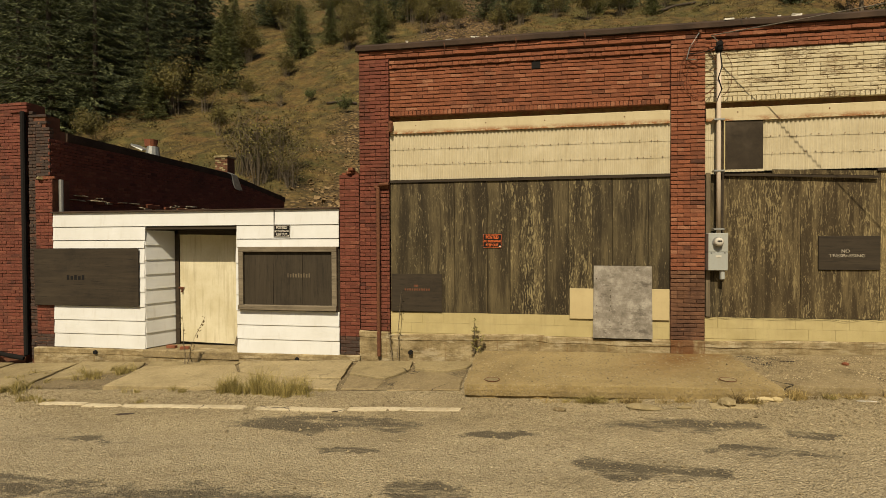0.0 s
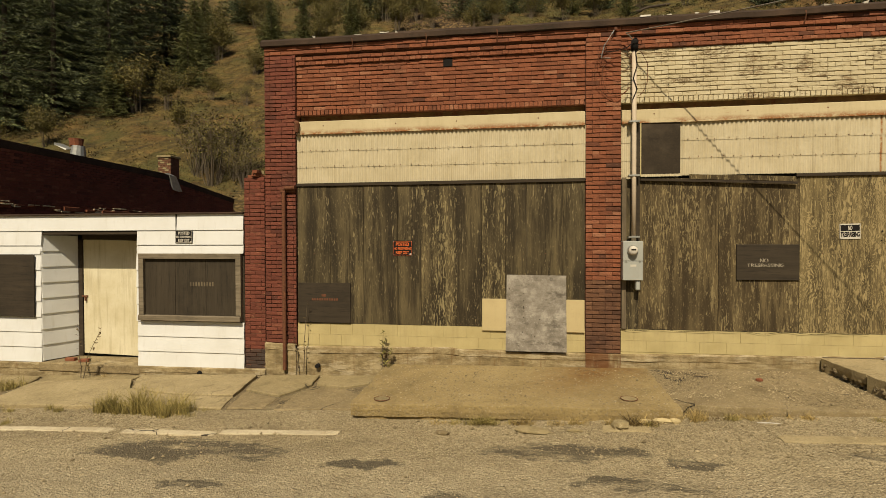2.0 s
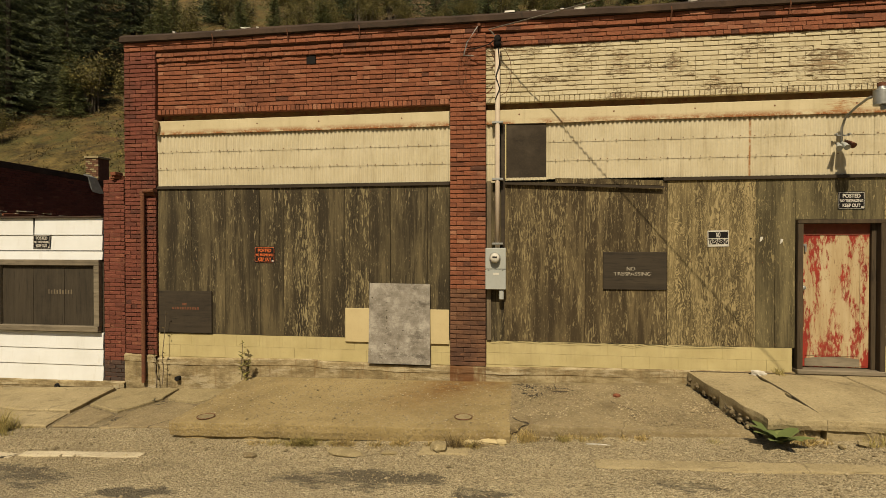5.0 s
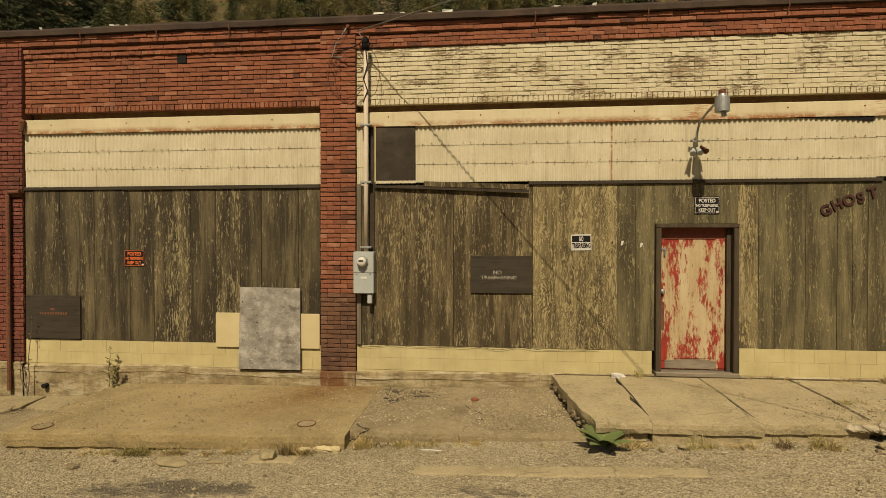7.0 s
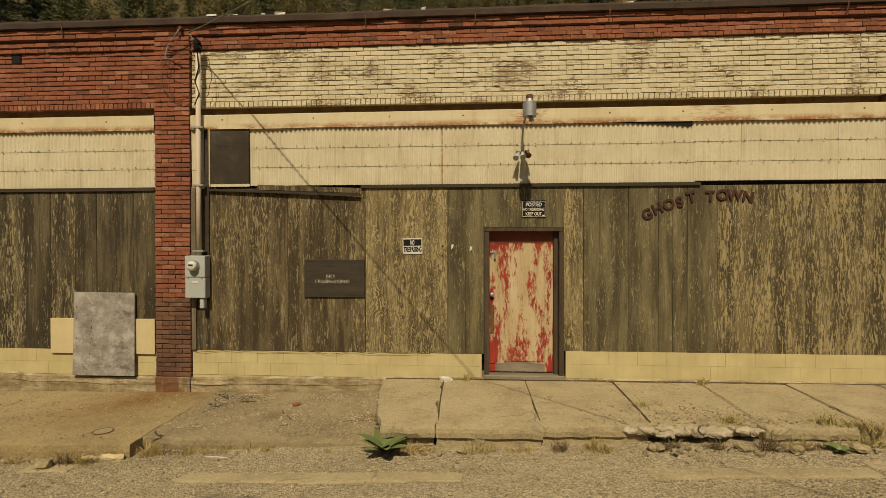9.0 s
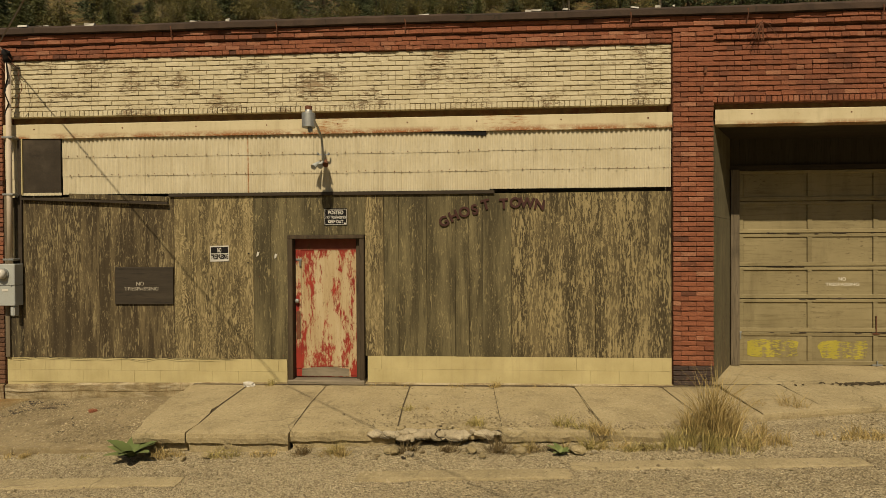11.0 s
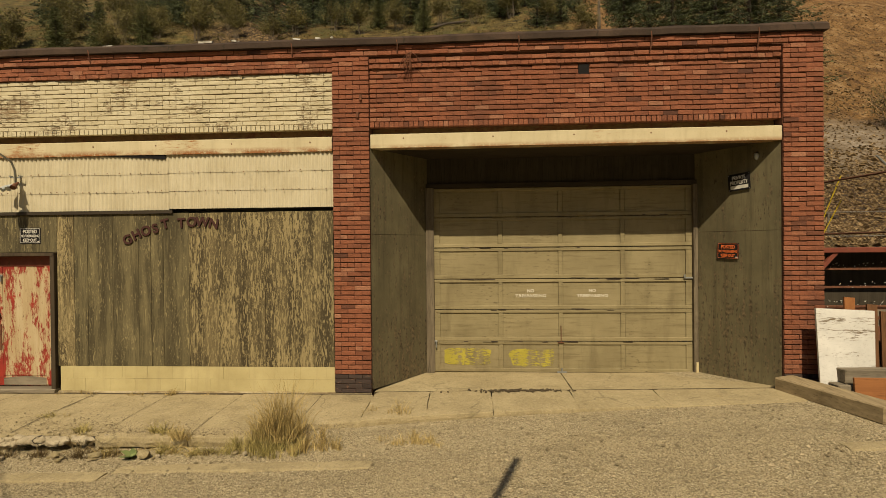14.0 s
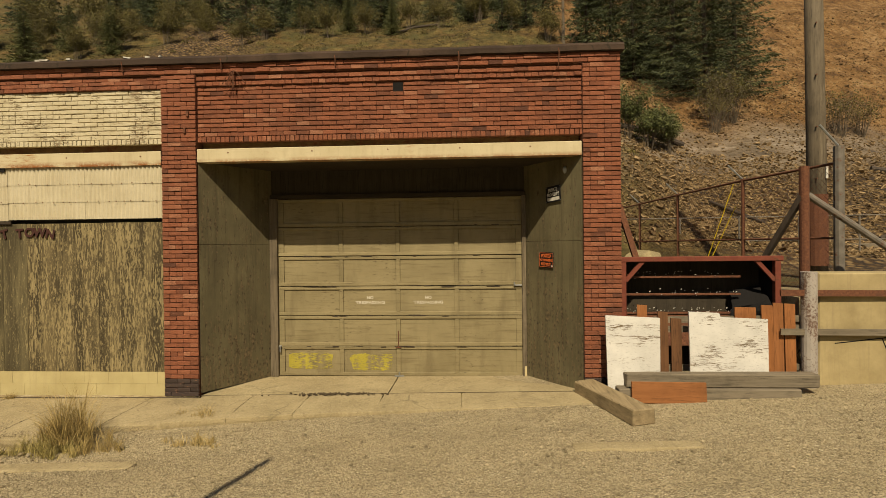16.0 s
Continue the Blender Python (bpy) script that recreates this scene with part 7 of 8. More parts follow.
# ---- yard beside the garage ----
YZ = 0.70
rt = single("retaining_wall", Shape().box(22.78, 34.0, -0.12, 0.25, 0.4, 2.44, 0.02, 0.01), YARD_CREAM, "cracked cream concrete retaining wall", "wall", kind="structure")
crk = Shape()
for path in ([(23.0, 1.42), (23.35, 1.46), (23.7, 1.5), (24.1, 1.49), (24.6, 1.53)], [(23.65, 1.5), (23.72, 1.32), (23.85, 1.2)], [(24.3, 2.2), (24.5, 1.9), (24.45, 1.6)]):
    crk.tube([(x, -0.122, z) for x, z in path], 0.007, 4)
part("crack", crk, BLACK, rt, "dark crack")
for z, x1, m in ((2.16, 24.2, RUST), (1.60, 24.3, GREY_WOOD)):
    single("wall_strap", Shape().bar((22.2, -0.2, z), (x1, -0.17, z - 0.02), 0.03, 0.09), m, "weathered strap bolted along a retaining wall", "strap", "wall straps")
single("terrace_fill", Shape().box(20.06, 22.72, 1.25, 2.4, 0.4, 2.04).box(22.72, 60.0, 0.25, 2.4, 0.4, 2.05), CONCRETE_ROUGH, "gravel terrace behind the retaining wall", "terrace", kind="structure")
sb = single("steel_stub", Shape().tube([(22.62, -0.16, 0.7), (22.62, -0.16, 2.46)], 0.105, 16), FLAKED_PIPE, "thick pale pipe stub with flaking paint", "pipe", smooth=False)
rp = thing("braced_post", (22.93, 0.45, 2.4), "rusty steel post with two slanting braces", "post")
part("post", Shape().tube([(22.93, 0.45, 1.9), (22.93, 0.45, 4.06)], 0.07, 12), RUST, rp)
part("brace", Shape().bar((22.9, 0.45, 3.6), (22.6, 1.1, 2.5), 0.08, 0.08), BARK, rp)
part("brace", Shape().tube([(22.98, 0.45, 3.62), (24.6, 0.2, 2.35)], 0.05, 10), AGED_STEEL, rp, "grey slanting pipe")
up = thing("utility_pole", (25.55, 4.35, 2.0), "weathered wooden utility pole with a rusty guard round its foot", "pole")
part("shaft", Shape().tube([(25.57, 4.35, 1.9), (25.55, 4.35, 5), (25.45, 4.35, 13.5)], [0.205, 0.195, 0.16], 16), GREY_WOOD_UP, up, smooth=True)
part("guard", Shape().tube([(25.57, 4.35, 2.35), (25.56, 4.35, 3.95)], 0.213, 16), RUST, up, "rusty wire guard")
part("tag", Shape().box(25.62, 25.67, 4.13, 4.15, 4.3, 4.6), WHITE, up, "narrow white tag")
stp = Shape()
for i in range(4):
    z = 4.3 + 1.15 * i
    stp.tube([(25.45, 4.2, z), (25.43, 4.12, z)], 0.014, 6)
part("nail_stubs", stp, RUST, up)

# open iron rack roofed with dark sheeting
rk = thing("iron_rack", (21.35, 0.6, 0.7), "red iron rack frame with dark shelves full of scrap", "rack")
for x in (20.16, 22.52):
    part("post", Shape().box(x - 0.045, x + 0.045, 0.42, 0.51, 0.7, 2.60, 0.006), RED_IRON, rk)
    part("post", Shape().box(x - 0.04, x + 0.04, 1.1, 1.18, 0.7, 2.55, 0.006), RED_IRON, rk)
part("top_beam", Shape().box(20.10, 22.60, 0.41, 0.52, 2.60, 2.68, 0.008), RED_IRON, rk)
part("brace", Shape().bar((20.2, 0.46, 2.3), (20.48, 0.46, 2.62), 0.05, 0.06), RED_IRON, rk)
part("brace", Shape().bar((22.48, 0.46, 2.3), (22.2, 0.46, 2.62), 0.05, 0.06), RED_IRON, rk)
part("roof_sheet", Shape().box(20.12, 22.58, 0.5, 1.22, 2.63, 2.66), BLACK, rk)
# backing in near-black, its colour standing in for the shade inside the rack
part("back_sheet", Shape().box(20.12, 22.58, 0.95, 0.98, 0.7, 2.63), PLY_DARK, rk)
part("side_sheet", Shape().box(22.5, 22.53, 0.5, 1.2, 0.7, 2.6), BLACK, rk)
for z in (1.75, 2.05, 2.33):
    part("shelf_bar", Shape().box(20.2, 22.05, 0.62, 0.66, z, z + 0.035, 0.004), RUST, rk)
bits = Shape()
for i in range(120):
    x, z = rnd.uniform(20.25, 22.0), rnd.choice((1.8, 2.1, 2.38, 1.8)) + rnd.uniform(-0.05, 0.07)
    bits.obox(pose(x, rnd.uniform(0.6, 0.75), z, rnd.uniform(0, 90), rnd.uniform(0, 90), rnd.uniform(0, 90)), rnd.uniform(0.006, 0.018), 0.006, rnd.uniform(0.006, 0.026))
part("scrap_iron", bits, WHITE, rk, "pale scraps of metal and leaves", kind="stuff")
part("low_sheet", Shape().obox(pose(21.0, 0.62, 1.5, -8, 0, 0), 1.8, 0.03, 0.5), RUST, rk, "rusty dark sheet")
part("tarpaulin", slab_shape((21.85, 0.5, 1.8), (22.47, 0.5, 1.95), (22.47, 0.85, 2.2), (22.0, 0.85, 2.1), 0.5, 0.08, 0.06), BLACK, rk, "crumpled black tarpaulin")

# boards and timbers stacked before it
fg = "boards stacked beside the garage"
wb = single("white_board", Shape().add([(19.70, -0.42, 0.70), (19.98, -0.42, 0.70), (20.45, -0.36, 1.03), (20.46, -0.33, 1.82), (19.69, -0.33, 1.86), (19.70, -0.39, 0.70), (19.98, -0.39, 0.70), (20.45, -0.33, 1.03), (20.46, -0.30, 1.82), (19.69, -0.30, 1.86)],
                                       [(0, 1, 2, 3, 4), (9, 8, 7, 6, 5), (0, 5, 6, 1), (1, 6, 7, 2), (2, 7, 8, 3), (3, 8, 9, 4), (4, 9, 5, 0)]), WHITE_BOARD, "flaking white-painted board leaning in a yard", "board", fg)
wb = single("white_board", Shape().add([(20.86, -0.38, 0.95), (21.94, -0.38, 0.95), (21.95, -0.34, 1.80), (21.3, -0.34, 1.83), (21.28, -0.34, 1.89), (20.86, -0.34, 1.91), (20.86, -0.35, 0.95), (21.94, -0.35, 0.95), (21.95, -0.31, 1.80), (21.3, -0.31, 1.83), (21.28, -0.31, 1.89), (20.86, -0.31, 1.91)],
                                       [(0, 1, 2, 3, 4, 5), (11, 10, 9, 8, 7, 6), (0, 6, 7, 1), (1, 7, 8, 2), (2, 8, 9, 3), (3, 9, 10, 4), (4, 10, 11, 5), (5, 11, 6, 0)]), WHITE_BOARD, "wide flaking white-painted board leaning in a yard", "board", fg)
for x0, x1, z0, z1, m in ((20.5, 20.64, 0.95, 1.88, BROWN_PLANK), (20.68, 20.83, 1.0, 1.78, BROWN_PLANK), (21.97, 22.13, 0.95, 1.97, ORANGE_WOOD), (22.13, 22.27, 1.0, 2.0, ORANGE_WOOD), (22.29, 22.44, 0.95, 1.99, ORANGE_WOOD), (20.2, 20.34, 0.95, 1.98, ORANGE_WOOD), (21.6, 21.9, 0.95, 1.94, ORANGE_WOOD)):
    t = rnd.uniform(-0.006, 0.006)
    single("fence_plank", Shape().add([(x0, -0.17, z0), (x1, -0.17, z0), (x1 + t, -0.13, z1), (x0 + t, -0.13, z1 + 0.01), (x0, -0.145, z0), (x1, -0.145, z0), (x1 + t, -0.105, z1), (x0 + t, -0.105, z1 + 0.01)],
                                      [(0, 1, 2, 3), (7, 6, 5, 4), (0, 4, 5, 1), (1, 5, 6, 2), (2, 6, 7, 3), (3, 7, 4, 0)]), m, "orange-stained plank of an old fence panel", "plank", fg)
for z in (1.05, 1.62, 1.76):
    single("fence_rail", Shape().bar((20.45, -0.08, z), (22.8, -0.08, z + 0.02), 0.04, 0.09), GREY_WOOD, "grey rail behind old fence planks", "rail", fg)
single("grey_beam", Shape().box(19.92, 22.52, -0.56, -0.36, 0.882, 1.065, 0.012, 0.006), GREY_WOOD, "long weathered grey beam on a stack", "beam", fg)
single("grey_beam", Shape().box(19.80, 22.25, -0.62, -0.40, 0.66, 0.878, 0.012, 0.006), GREY_WOOD, "long weathered grey beam on the ground", "beam", fg)
single("orange_board", Shape().obox(pose(20.45, -0.68, 0.845, -6, 0.5, 0), 1.0, 0.035, 0.29, 0.004), ORANGE_FLAT, "rust-orange board leaning on grey beams", "board", fg)
tb = Shape()
tb.obox(Matrix.Translation((19.66, -0.72, 0.75)) @ Euler((0, 0, radians(17.5))).to_matrix().to_4x4(), 0.3, 1.5, 0.2, 0.015, 0.008)
tbm = single("square_timber", tb, TAN_TIMBER, "heavy square split tan timber lying before the garage", "timber")

# ---- chain-link fence on the terrace ----
fence = thing("chain_fence", (23.4, 5, 2.05), "rusty chain-link fence with barbed wire arms", "fence")
PY = (0.95, 3.3, 6.5, 9.6, 12.5)
PXs = (23.78, 23.42, 23.3, 23.25, 23.2)
for i, (x, y) in enumerate(zip(PXs, PY)):
    p = part("post", Shape().tube([(x, y, 1.95), (x, y, 4.45 if i == 0 else 4.22)], 0.08 if i == 0 else 0.035, 10), (AGED_STEEL if i == 0 else RUST), fence)
    part("arm", Shape().tube([(x, y, 4.2 if i else 4.45), (x - 0.3, y, 4.5 if i else 4.8)], 0.018, 6), STEEL, p)
part("top_rail", Shape().tube([(x, y, 4.18) for x, y in zip(PXs, PY)], 0.024, 8), RUST, fence)
part("mid_rail", Shape().tube([(x, y, 2.95) for x, y in zip(PXs, PY)], 0.02, 8), RUST, fence)
net = Shape()
for i in range(4):
    xa, ya, xb, yb = PXs[i], PY[i], PXs[i + 1], PY[i + 1]
    L = yb - ya
    n = int(L / 0.11)
    for k in range(-19, n):
        for sgn in (1, -1):
            u0, u1 = k * 0.11, k * 0.11 + 2.1
            z0, z1 = (2.05, 4.15) if sgn > 0 else (4.15, 2.05)
            a, b = max(0.0, u0), min(L, u1)
            if b <= a:
                continue
            za, zb = z0 + (z1 - z0) * (a - u0) / 2.1, z0 + (z1 - z0) * (b - u0) / 2.1
            net.tube([(xa + (xb - xa) * a / L, ya + a, za), (xa + (xb - xa) * b / L, ya + b, zb)], 0.0028, 3, False)
part("netting", net, RUST, fence, "chain-link netting", kind="stuff")
f2 = thing("back_fence", (27, 11, 2.1), "low pipe and chain-link fence along the foot of the hill", "fence")
for x in (21.0, 23.0, 25.0, 27.0, 29.0, 31.0, 33.0, 35.0):
    part("post", Shape().tube([(x, 10.8, 1.9), (x, 10.8, 3.75)], 0.03, 8), AGED_STEEL, f2)
for z in (3.72, 2.9):
    part("rail", Shape().tube([(19.5, 10.8, z), (38.0, 10.8, z + 0.1)], 0.02, 8), AGED_STEEL, f2)
for i, (x0, x1, z, y) in enumerate(((19.0, 24.6, 2.3, 12.2), (24.8, 29.5, 2.45, 12.0), (29.6, 36.0, 2.5, 12.1))):
    for k in range(2):
        single("timber_wall", Shape().box(x0, x1, y, y + 0.2, z - 0.4 + 0.36 * k, z - 0.06 + 0.36 * k, 0.02, 0.015), GREY_WOOD, "weathered timber of a low retaining wall", "timber", "timber wall")
for a, b in (((24.85, 8.4, 2.3), (25.36, 7.71, 4.63)), ((24.95, 8.4, 2.3), (25.49, 7.9, 3.95))):
    single("guy_guard", Shape().tube([a, b], 0.016, 8), YELLOW_PLAIN, "yellow plastic guard on a guy wire", "guard", "guy wire guards")
single("leaning_pipe", Shape().bar((20.9, 1.6, 2.0), (20.5, 1.9, 3.6), 0.1, 0.08), RUST, "rusty bar leaning behind the rack", "bar")
single("scrap_heap", slab_shape((21.4, 1.5, 2.3), (22.4, 1.5, 2.35), (22.3, 2.3, 2.45), (21.5, 2.3, 2.4), 0.4, 0.15, 0.12), BLACK, "heap of dark scrap on the terrace", "scrap")
single("rock_lump", Shape().obox(pose(22.2, 6.0, 2.3, 10, 20, 30), 1.0, 0.8, 0.8, 0.2, 0.1), CONCRETE, "pale boulder on the terrace", "rock")

# ---- plants ----
def kite(s, p, d, side, length, width):
    """One leaf or spray: four corners, bent a little along its middle."""
    a = p + 0.45 * length * d
    k = len(s.v)
    s.v += [tuple(p), tuple(a + width * side), tuple(p + length * d), tuple(a - width * side)]
    s.f += [(k, k + 1, k + 2, k + 3)]


def rand_dir(r, up=0.0):
    v = Vector((r.gauss(0, 1), r.gauss(0, 1), r.gauss(0, 1) + up))
    return v.normalized()


def conifer_meshes(h, k, spread_=0.2, leaf=FIR, fine=1.0):
    """A fir: tapered trunk, drooping tiers of boughs, and sprays of needles along them; fine > 1 makes them smaller and more."""
    r = random.Random(k)
    trunk = Shape().tube([(0, 0, -0.6), (0.02 * h * r.uniform(-1, 1), 0, 0.5 * h), (0.01 * h, 0, h)], [0.014 * h, 0.009 * h, 0.002 * h], 8)
    crown = Shape()
    z = 0.05 * h
    while z < h * 0.985:
        t = z / h
        n = 7 if t < 0.8 else 5
        a0 = r.uniform(0, 6.28)
        for i in range(n):
            a = a0 + 6.283 * i / n + r.uniform(-0.35, 0.35)
            L = (spread_ * h * (1 - t) ** 0.8 + 0.15) * r.uniform(0.55, 1.2)
            out = Vector((math.cos(a), math.sin(a), 0))
            side = Vector((-math.sin(a), math.cos(a), 0))
            trunk.tube([(0.01 * h * t, 0, z), tuple(out * 0.6 * L + Vector((0, 0, z - 0.11 * L)))], [0.012, 0.005], 3, False)
            u = 0.04 * L
            while u < L:
                sag = -0.3 * u + 0.17 * u * u / max(L, 0.3)
                wide = 0.36 * (L - u) + 0.1
                for q in range(8):
                    w = r.uniform(-1, 1) * wide
                    p = out * (u + r.uniform(-0.1, 0.1)) + side * w * 0.6 + Vector((0.01 * h * t, 0, z + sag - 0.12 * abs(w)))
                    d = (out * r.uniform(0.4, 1.0) + side * (w / max(wide, 0.05)) * 0.9 + Vector((0, 0, r.uniform(-0.75, 0.1)))).normalized()
                    kite(crown, p, d, d.cross(rand_dir(r)).normalized(), r.uniform(0.2, 0.42) / fine, r.uniform(0.018, 0.036) / fine)
                u += 0.2 / fine
        z += 0.05 * h * r.uniform(0.7, 1.25) / fine ** 0.6
    return trunk.mesh("trunk", BARK, smooth=True), crown.mesh("crown", leaf)


def shrub_meshes(h, k, leaf=SHRUB, dense=1.0, count=16):
    r = random.Random(k)
    stems, crown = Shape(), Shape()
    for i in range(count):
        a, lean = r.uniform(0, 6.28), r.uniform(0.05, 0.6)
        tip = Vector((math.cos(a) * lean * h, math.sin(a) * lean * h, h * r.uniform(0.5, 1.0)))
        mid = tip * 0.5 + Vector((0, 0, 0.1 * h))
        stems.tube([(0.15 * math.cos(a), 0.15 * math.sin(a), -0.3), mid, tip], [0.014, 0.009, 0.003], 4, False)
        for j in range(7):
            b = mid.lerp(tip, r.random())
            e = b + rand_dir(r, 0.8) * 0.2 * h
            stems.tube([b, e], [0.006, 0.002], 3, False)
            for q in range(int(34 * dense)):
                p = b.lerp(e, r.random()) + rand_dir(r) * 0.1 * h
                kite(crown, p, rand_dir(r, -0.2), rand_dir(r), r.uniform(0.06, 0.14), r.uniform(0.02, 0.042))
    return stems.mesh("stems", TWIG), (crown.mesh("leaves", leaf) if crown.v else None)


def plant(name, meshes, names, label, category, group, at, scale=1.0, turn=0.0):
    ob = thing(name, at, label, category, group)
    ob.rotation_euler = (0, 0, turn)
    ob.scale = (scale,) * 3
    for nm, me in zip(names, meshes):
        if me is not None:
            c = new(nm, me)
            c.parent = ob
    return ob


FIRS = [conifer_meshes(10.0, 11 + i, s) for i, s in enumerate((0.22, 0.26, 0.2, 0.24))]
FIRS_NEAR = [conifer_meshes(10.0, 21 + i, s, FIR, 1.7) for i, s in enumerate((0.28, 0.32, 0.25))]
YOUNG = [conifer_meshes(5.0, 41 + i, 0.26, FIR_LIGHT, 1.5) for i in range(2)]
BUSHES = [shrub_meshes(2.4, 61 + i) for i in range(3)]
BUSHES_GREEN = [shrub_meshes(2.2, 71 + i, SHRUB_GREEN, 1.3) for i in range(2)]
BARE = [shrub_meshes(2.6, 81 + i, SHRUB, 0.15, 34) for i in range(2)]

pr = random.Random(5)
spots = []
# dense firs on the western slope
for i in range(30):
    spots.append((pr.uniform(-62, -27), pr.uniform(20, 48), pr.uniform(0.95, 1.7), 0))
for x, y, s in ((-29.5, 22.0, 1.45), (-26.8, 23.5, 1.0), (-34, 20.5, 1.5), (-31, 27, 1.6), (-38, 22, 1.4), (-33.5, 24, 1.3), (-43, 24, 1.5), (-36, 27, 1.5), (-41, 30, 1.7), (-48, 27, 1.6), (-30, 34, 1.5)):
    spots.append((x, y, s, 0))
# the belt along the top of the slope
for i in range(70):
    spots.append((pr.uniform(-26, 34), pr.uniform(44, 62), pr.uniform(0.75, 1.4), 0))
for x, y, s in ((-7.5, 41, 0.75), (-4.5, 43, 0.8), (-2.0, 41.5, 0.8), (0.5, 44, 0.8), (2.5, 43, 0.7), (14, 44, 0.75), (17.5, 41, 0.7), (20, 44, 0.8), (22.5, 38, 0.7), (8.5, 47, 0.8), (24.5, 42, 0.9), (-13, 44, 0.7), (-17, 46, 0.8)):
    spots.append((x, y, s, 0))
# firs beside the open cut
for x, y, s in ((34.0, 29.4, 1.35), (36.2, 30.0, 1.35), (32.4, 31.6, 1.3), (30.2, 33.0, 1.2), (28.7, 34.2, 1.1), (35.9, 32.4, 1.25), (31.4, 35.5, 1.3), (27.0, 35.0, 1.1), (33.6, 34.5, 1.35), (20.4, 37.0, 0.62)):
    spots.append((x, y, s, 0))
spots = [p for p in spots if not (p[1] < 43 and -0.66 * (p[1] + 9.6) < p[0] < -0.14 * (p[1] + 9.6))]
for k, (x, y, s, _) in enumerate(spots):
    near = y < 33.2 and (x > -45 or y < 24)
    plant("fir_tree", FIRS_NEAR[k % 3] if near else FIRS[k % 4], ("trunk", "crown"), "tall dark green fir on the hillside", "tree", "firs on the hillside", (x, y, hill_z(x, y) - 0.2), s, pr.uniform(0, 6.28))
for x, y, s in ((-20.5, 35, 1.0), (-18.8, 38, 0.9), (-24.5, 29, 1.1), (-26.5, 33, 1.2), (-27.5, 36, 1.2), (-13.5, 36, 0.9), (6, 42, 0.8), (-25.5, 22.5, 0.9), (10.5, 40, 0.7)):
    plant("young_fir", YOUNG[int(abs(x)) % 2], ("trunk", "crown"), "young bright green fir on the hillside", "tree", "young firs on the hillside", (x, y, hill_z(x, y) - 0.1), s, pr.uniform(0, 6.28))
for x, y, s in ((-24.6, 23.6, 1.6), (-22.8, 24.2, 1.3), (-25.5, 35, 1.5), (-28, 39, 1.6), (-23.5, 40, 1.5), (-26, 43, 1.6), (-18, 42, 1.4), (-15, 40.5, 1.3), (-12, 42, 1.4), (-21, 44, 1.6), (-9, 43, 1.4), (-29, 36, 1.5), (-22.0, 36.5, 1.2), (-17.5, 39.5, 1.1), (-31.5, 17.0, 1.5), (-34, 15.5, 1.4), (-29, 16.5, 1.1), (-19, 20.0, 0.8), (-13.3, 37, 1.2), (-10, 38.5, 1.3), (-16.5, 36.0, 1.2), (-21.0, 26.5, 0.8), (-26, 18, 0.9), (5, 39, 1.2), (-20, 31, 0.8), (12, 42, 1.2), (-7, 40, 1.1), (-1, 39, 1.2), (2, 40.5, 1.0), (8, 41, 1.2), (15, 39, 1.1), (18.5, 40, 1.3), (21, 37, 1.1), (-3, 38.5, 1.0), (-22, 38, 1.2), (24, 36, 1.1)):
    plant("shrub", BUSHES[int(abs(x)) % 3], ("branchwork", "foliage"), "loose yellow-green shrub on the slope", "shrub", "shrubs on the hillside", (x, y, hill_z(x, y) - 0.05), s, pr.uniform(0, 6.28))
for x, y, s in ((27.0, 20.2, 1.15), (28.2, 20.6, 1.0), (26.0, 20.6, 1.1), (-15.8, 26.3, 0.45), (-9.0, 19.5, 0.4), (-14.5, 15.5, 0.4), (-12.2, 23.5, 0.5)):
    plant("shrub", BUSHES_GREEN[int(abs(x)) % 2], ("branchwork", "foliage"), "low dense green shrub on the slope", "shrub", "shrubs on the hillside", (x, y, hill_z(x, y) - 0.05), s, pr.uniform(0, 6.28))
for x, y, s in ((-13.2, 14.2, 1.3), (-12.3, 14.8, 1.2), (-14.4, 15.0, 1.2), (-11.4, 14.0, 0.8), (33.4, 26.4, 1.35), (34.0, 26.0, 1.2), (32.6, 25.2, 1.0), (39.5, 24.5, 1.1), (41.0, 25.0, 0.9), (-18, 26, 0.6)):
    plant("bare_shrub", BARE[int(abs(x)) % 2], ("branchwork", "foliage"), "nearly bare grey-brown shrub on the slope", "shrub", "bare shrubs on the hillside", (x, y, hill_z(x, y) - 0.05), s, pr.uniform(0, 6.28))

# dry grass, loose rock and logs on the slope
hg = Shape()
for i in range(9000):
    x, y = pr.uniform(-48, 26), pr.uniform(12, 46)
    if -11 < x < -1 and y < 27:
        continue
    p0 = Vector((x, y, hill_z(x, y) - 0.03))
    g = pr.uniform(0.1, 0.32)
    for q in range(6):
        d = rand_dir(pr, 1.2)
        kite(hg, p0 + Vector((pr.uniform(-0.25, 0.25), pr.uniform(-0.25, 0.25), 0)), d, d.cross(rand_dir(pr)).normalized(), g * pr.uniform(0.6, 1.2), 0.022)
brush = Shape()
for i in range(420):
    x, y = pr.uniform(-46, 26), pr.uniform(14, 47)
    if -10 < x < -2 and y < 27 or pr.random() > 0.25 + 0.75 * (y - 14) / 30:
        continue
    g = pr.uniform(0.25, 0.75)
    p0 = Vector((x, y, hill_z(x, y)))
    for q in range(int(150 * g) + 40):
        u = rand_dir(pr)
        kite(brush, p0 + Vector((u.x * g, u.y * g, abs(u.z) * g * 0.9)) * pr.uniform(0.3, 1.0) ** 0.5, rand_dir(pr, 0.6), rand_dir(pr), pr.uniform(0.07, 0.16), pr.uniform(0.02, 0.04))
single("low_brush", brush, SHRUB, "low olive brush scattered over the slope", "brush", kind="stuff")
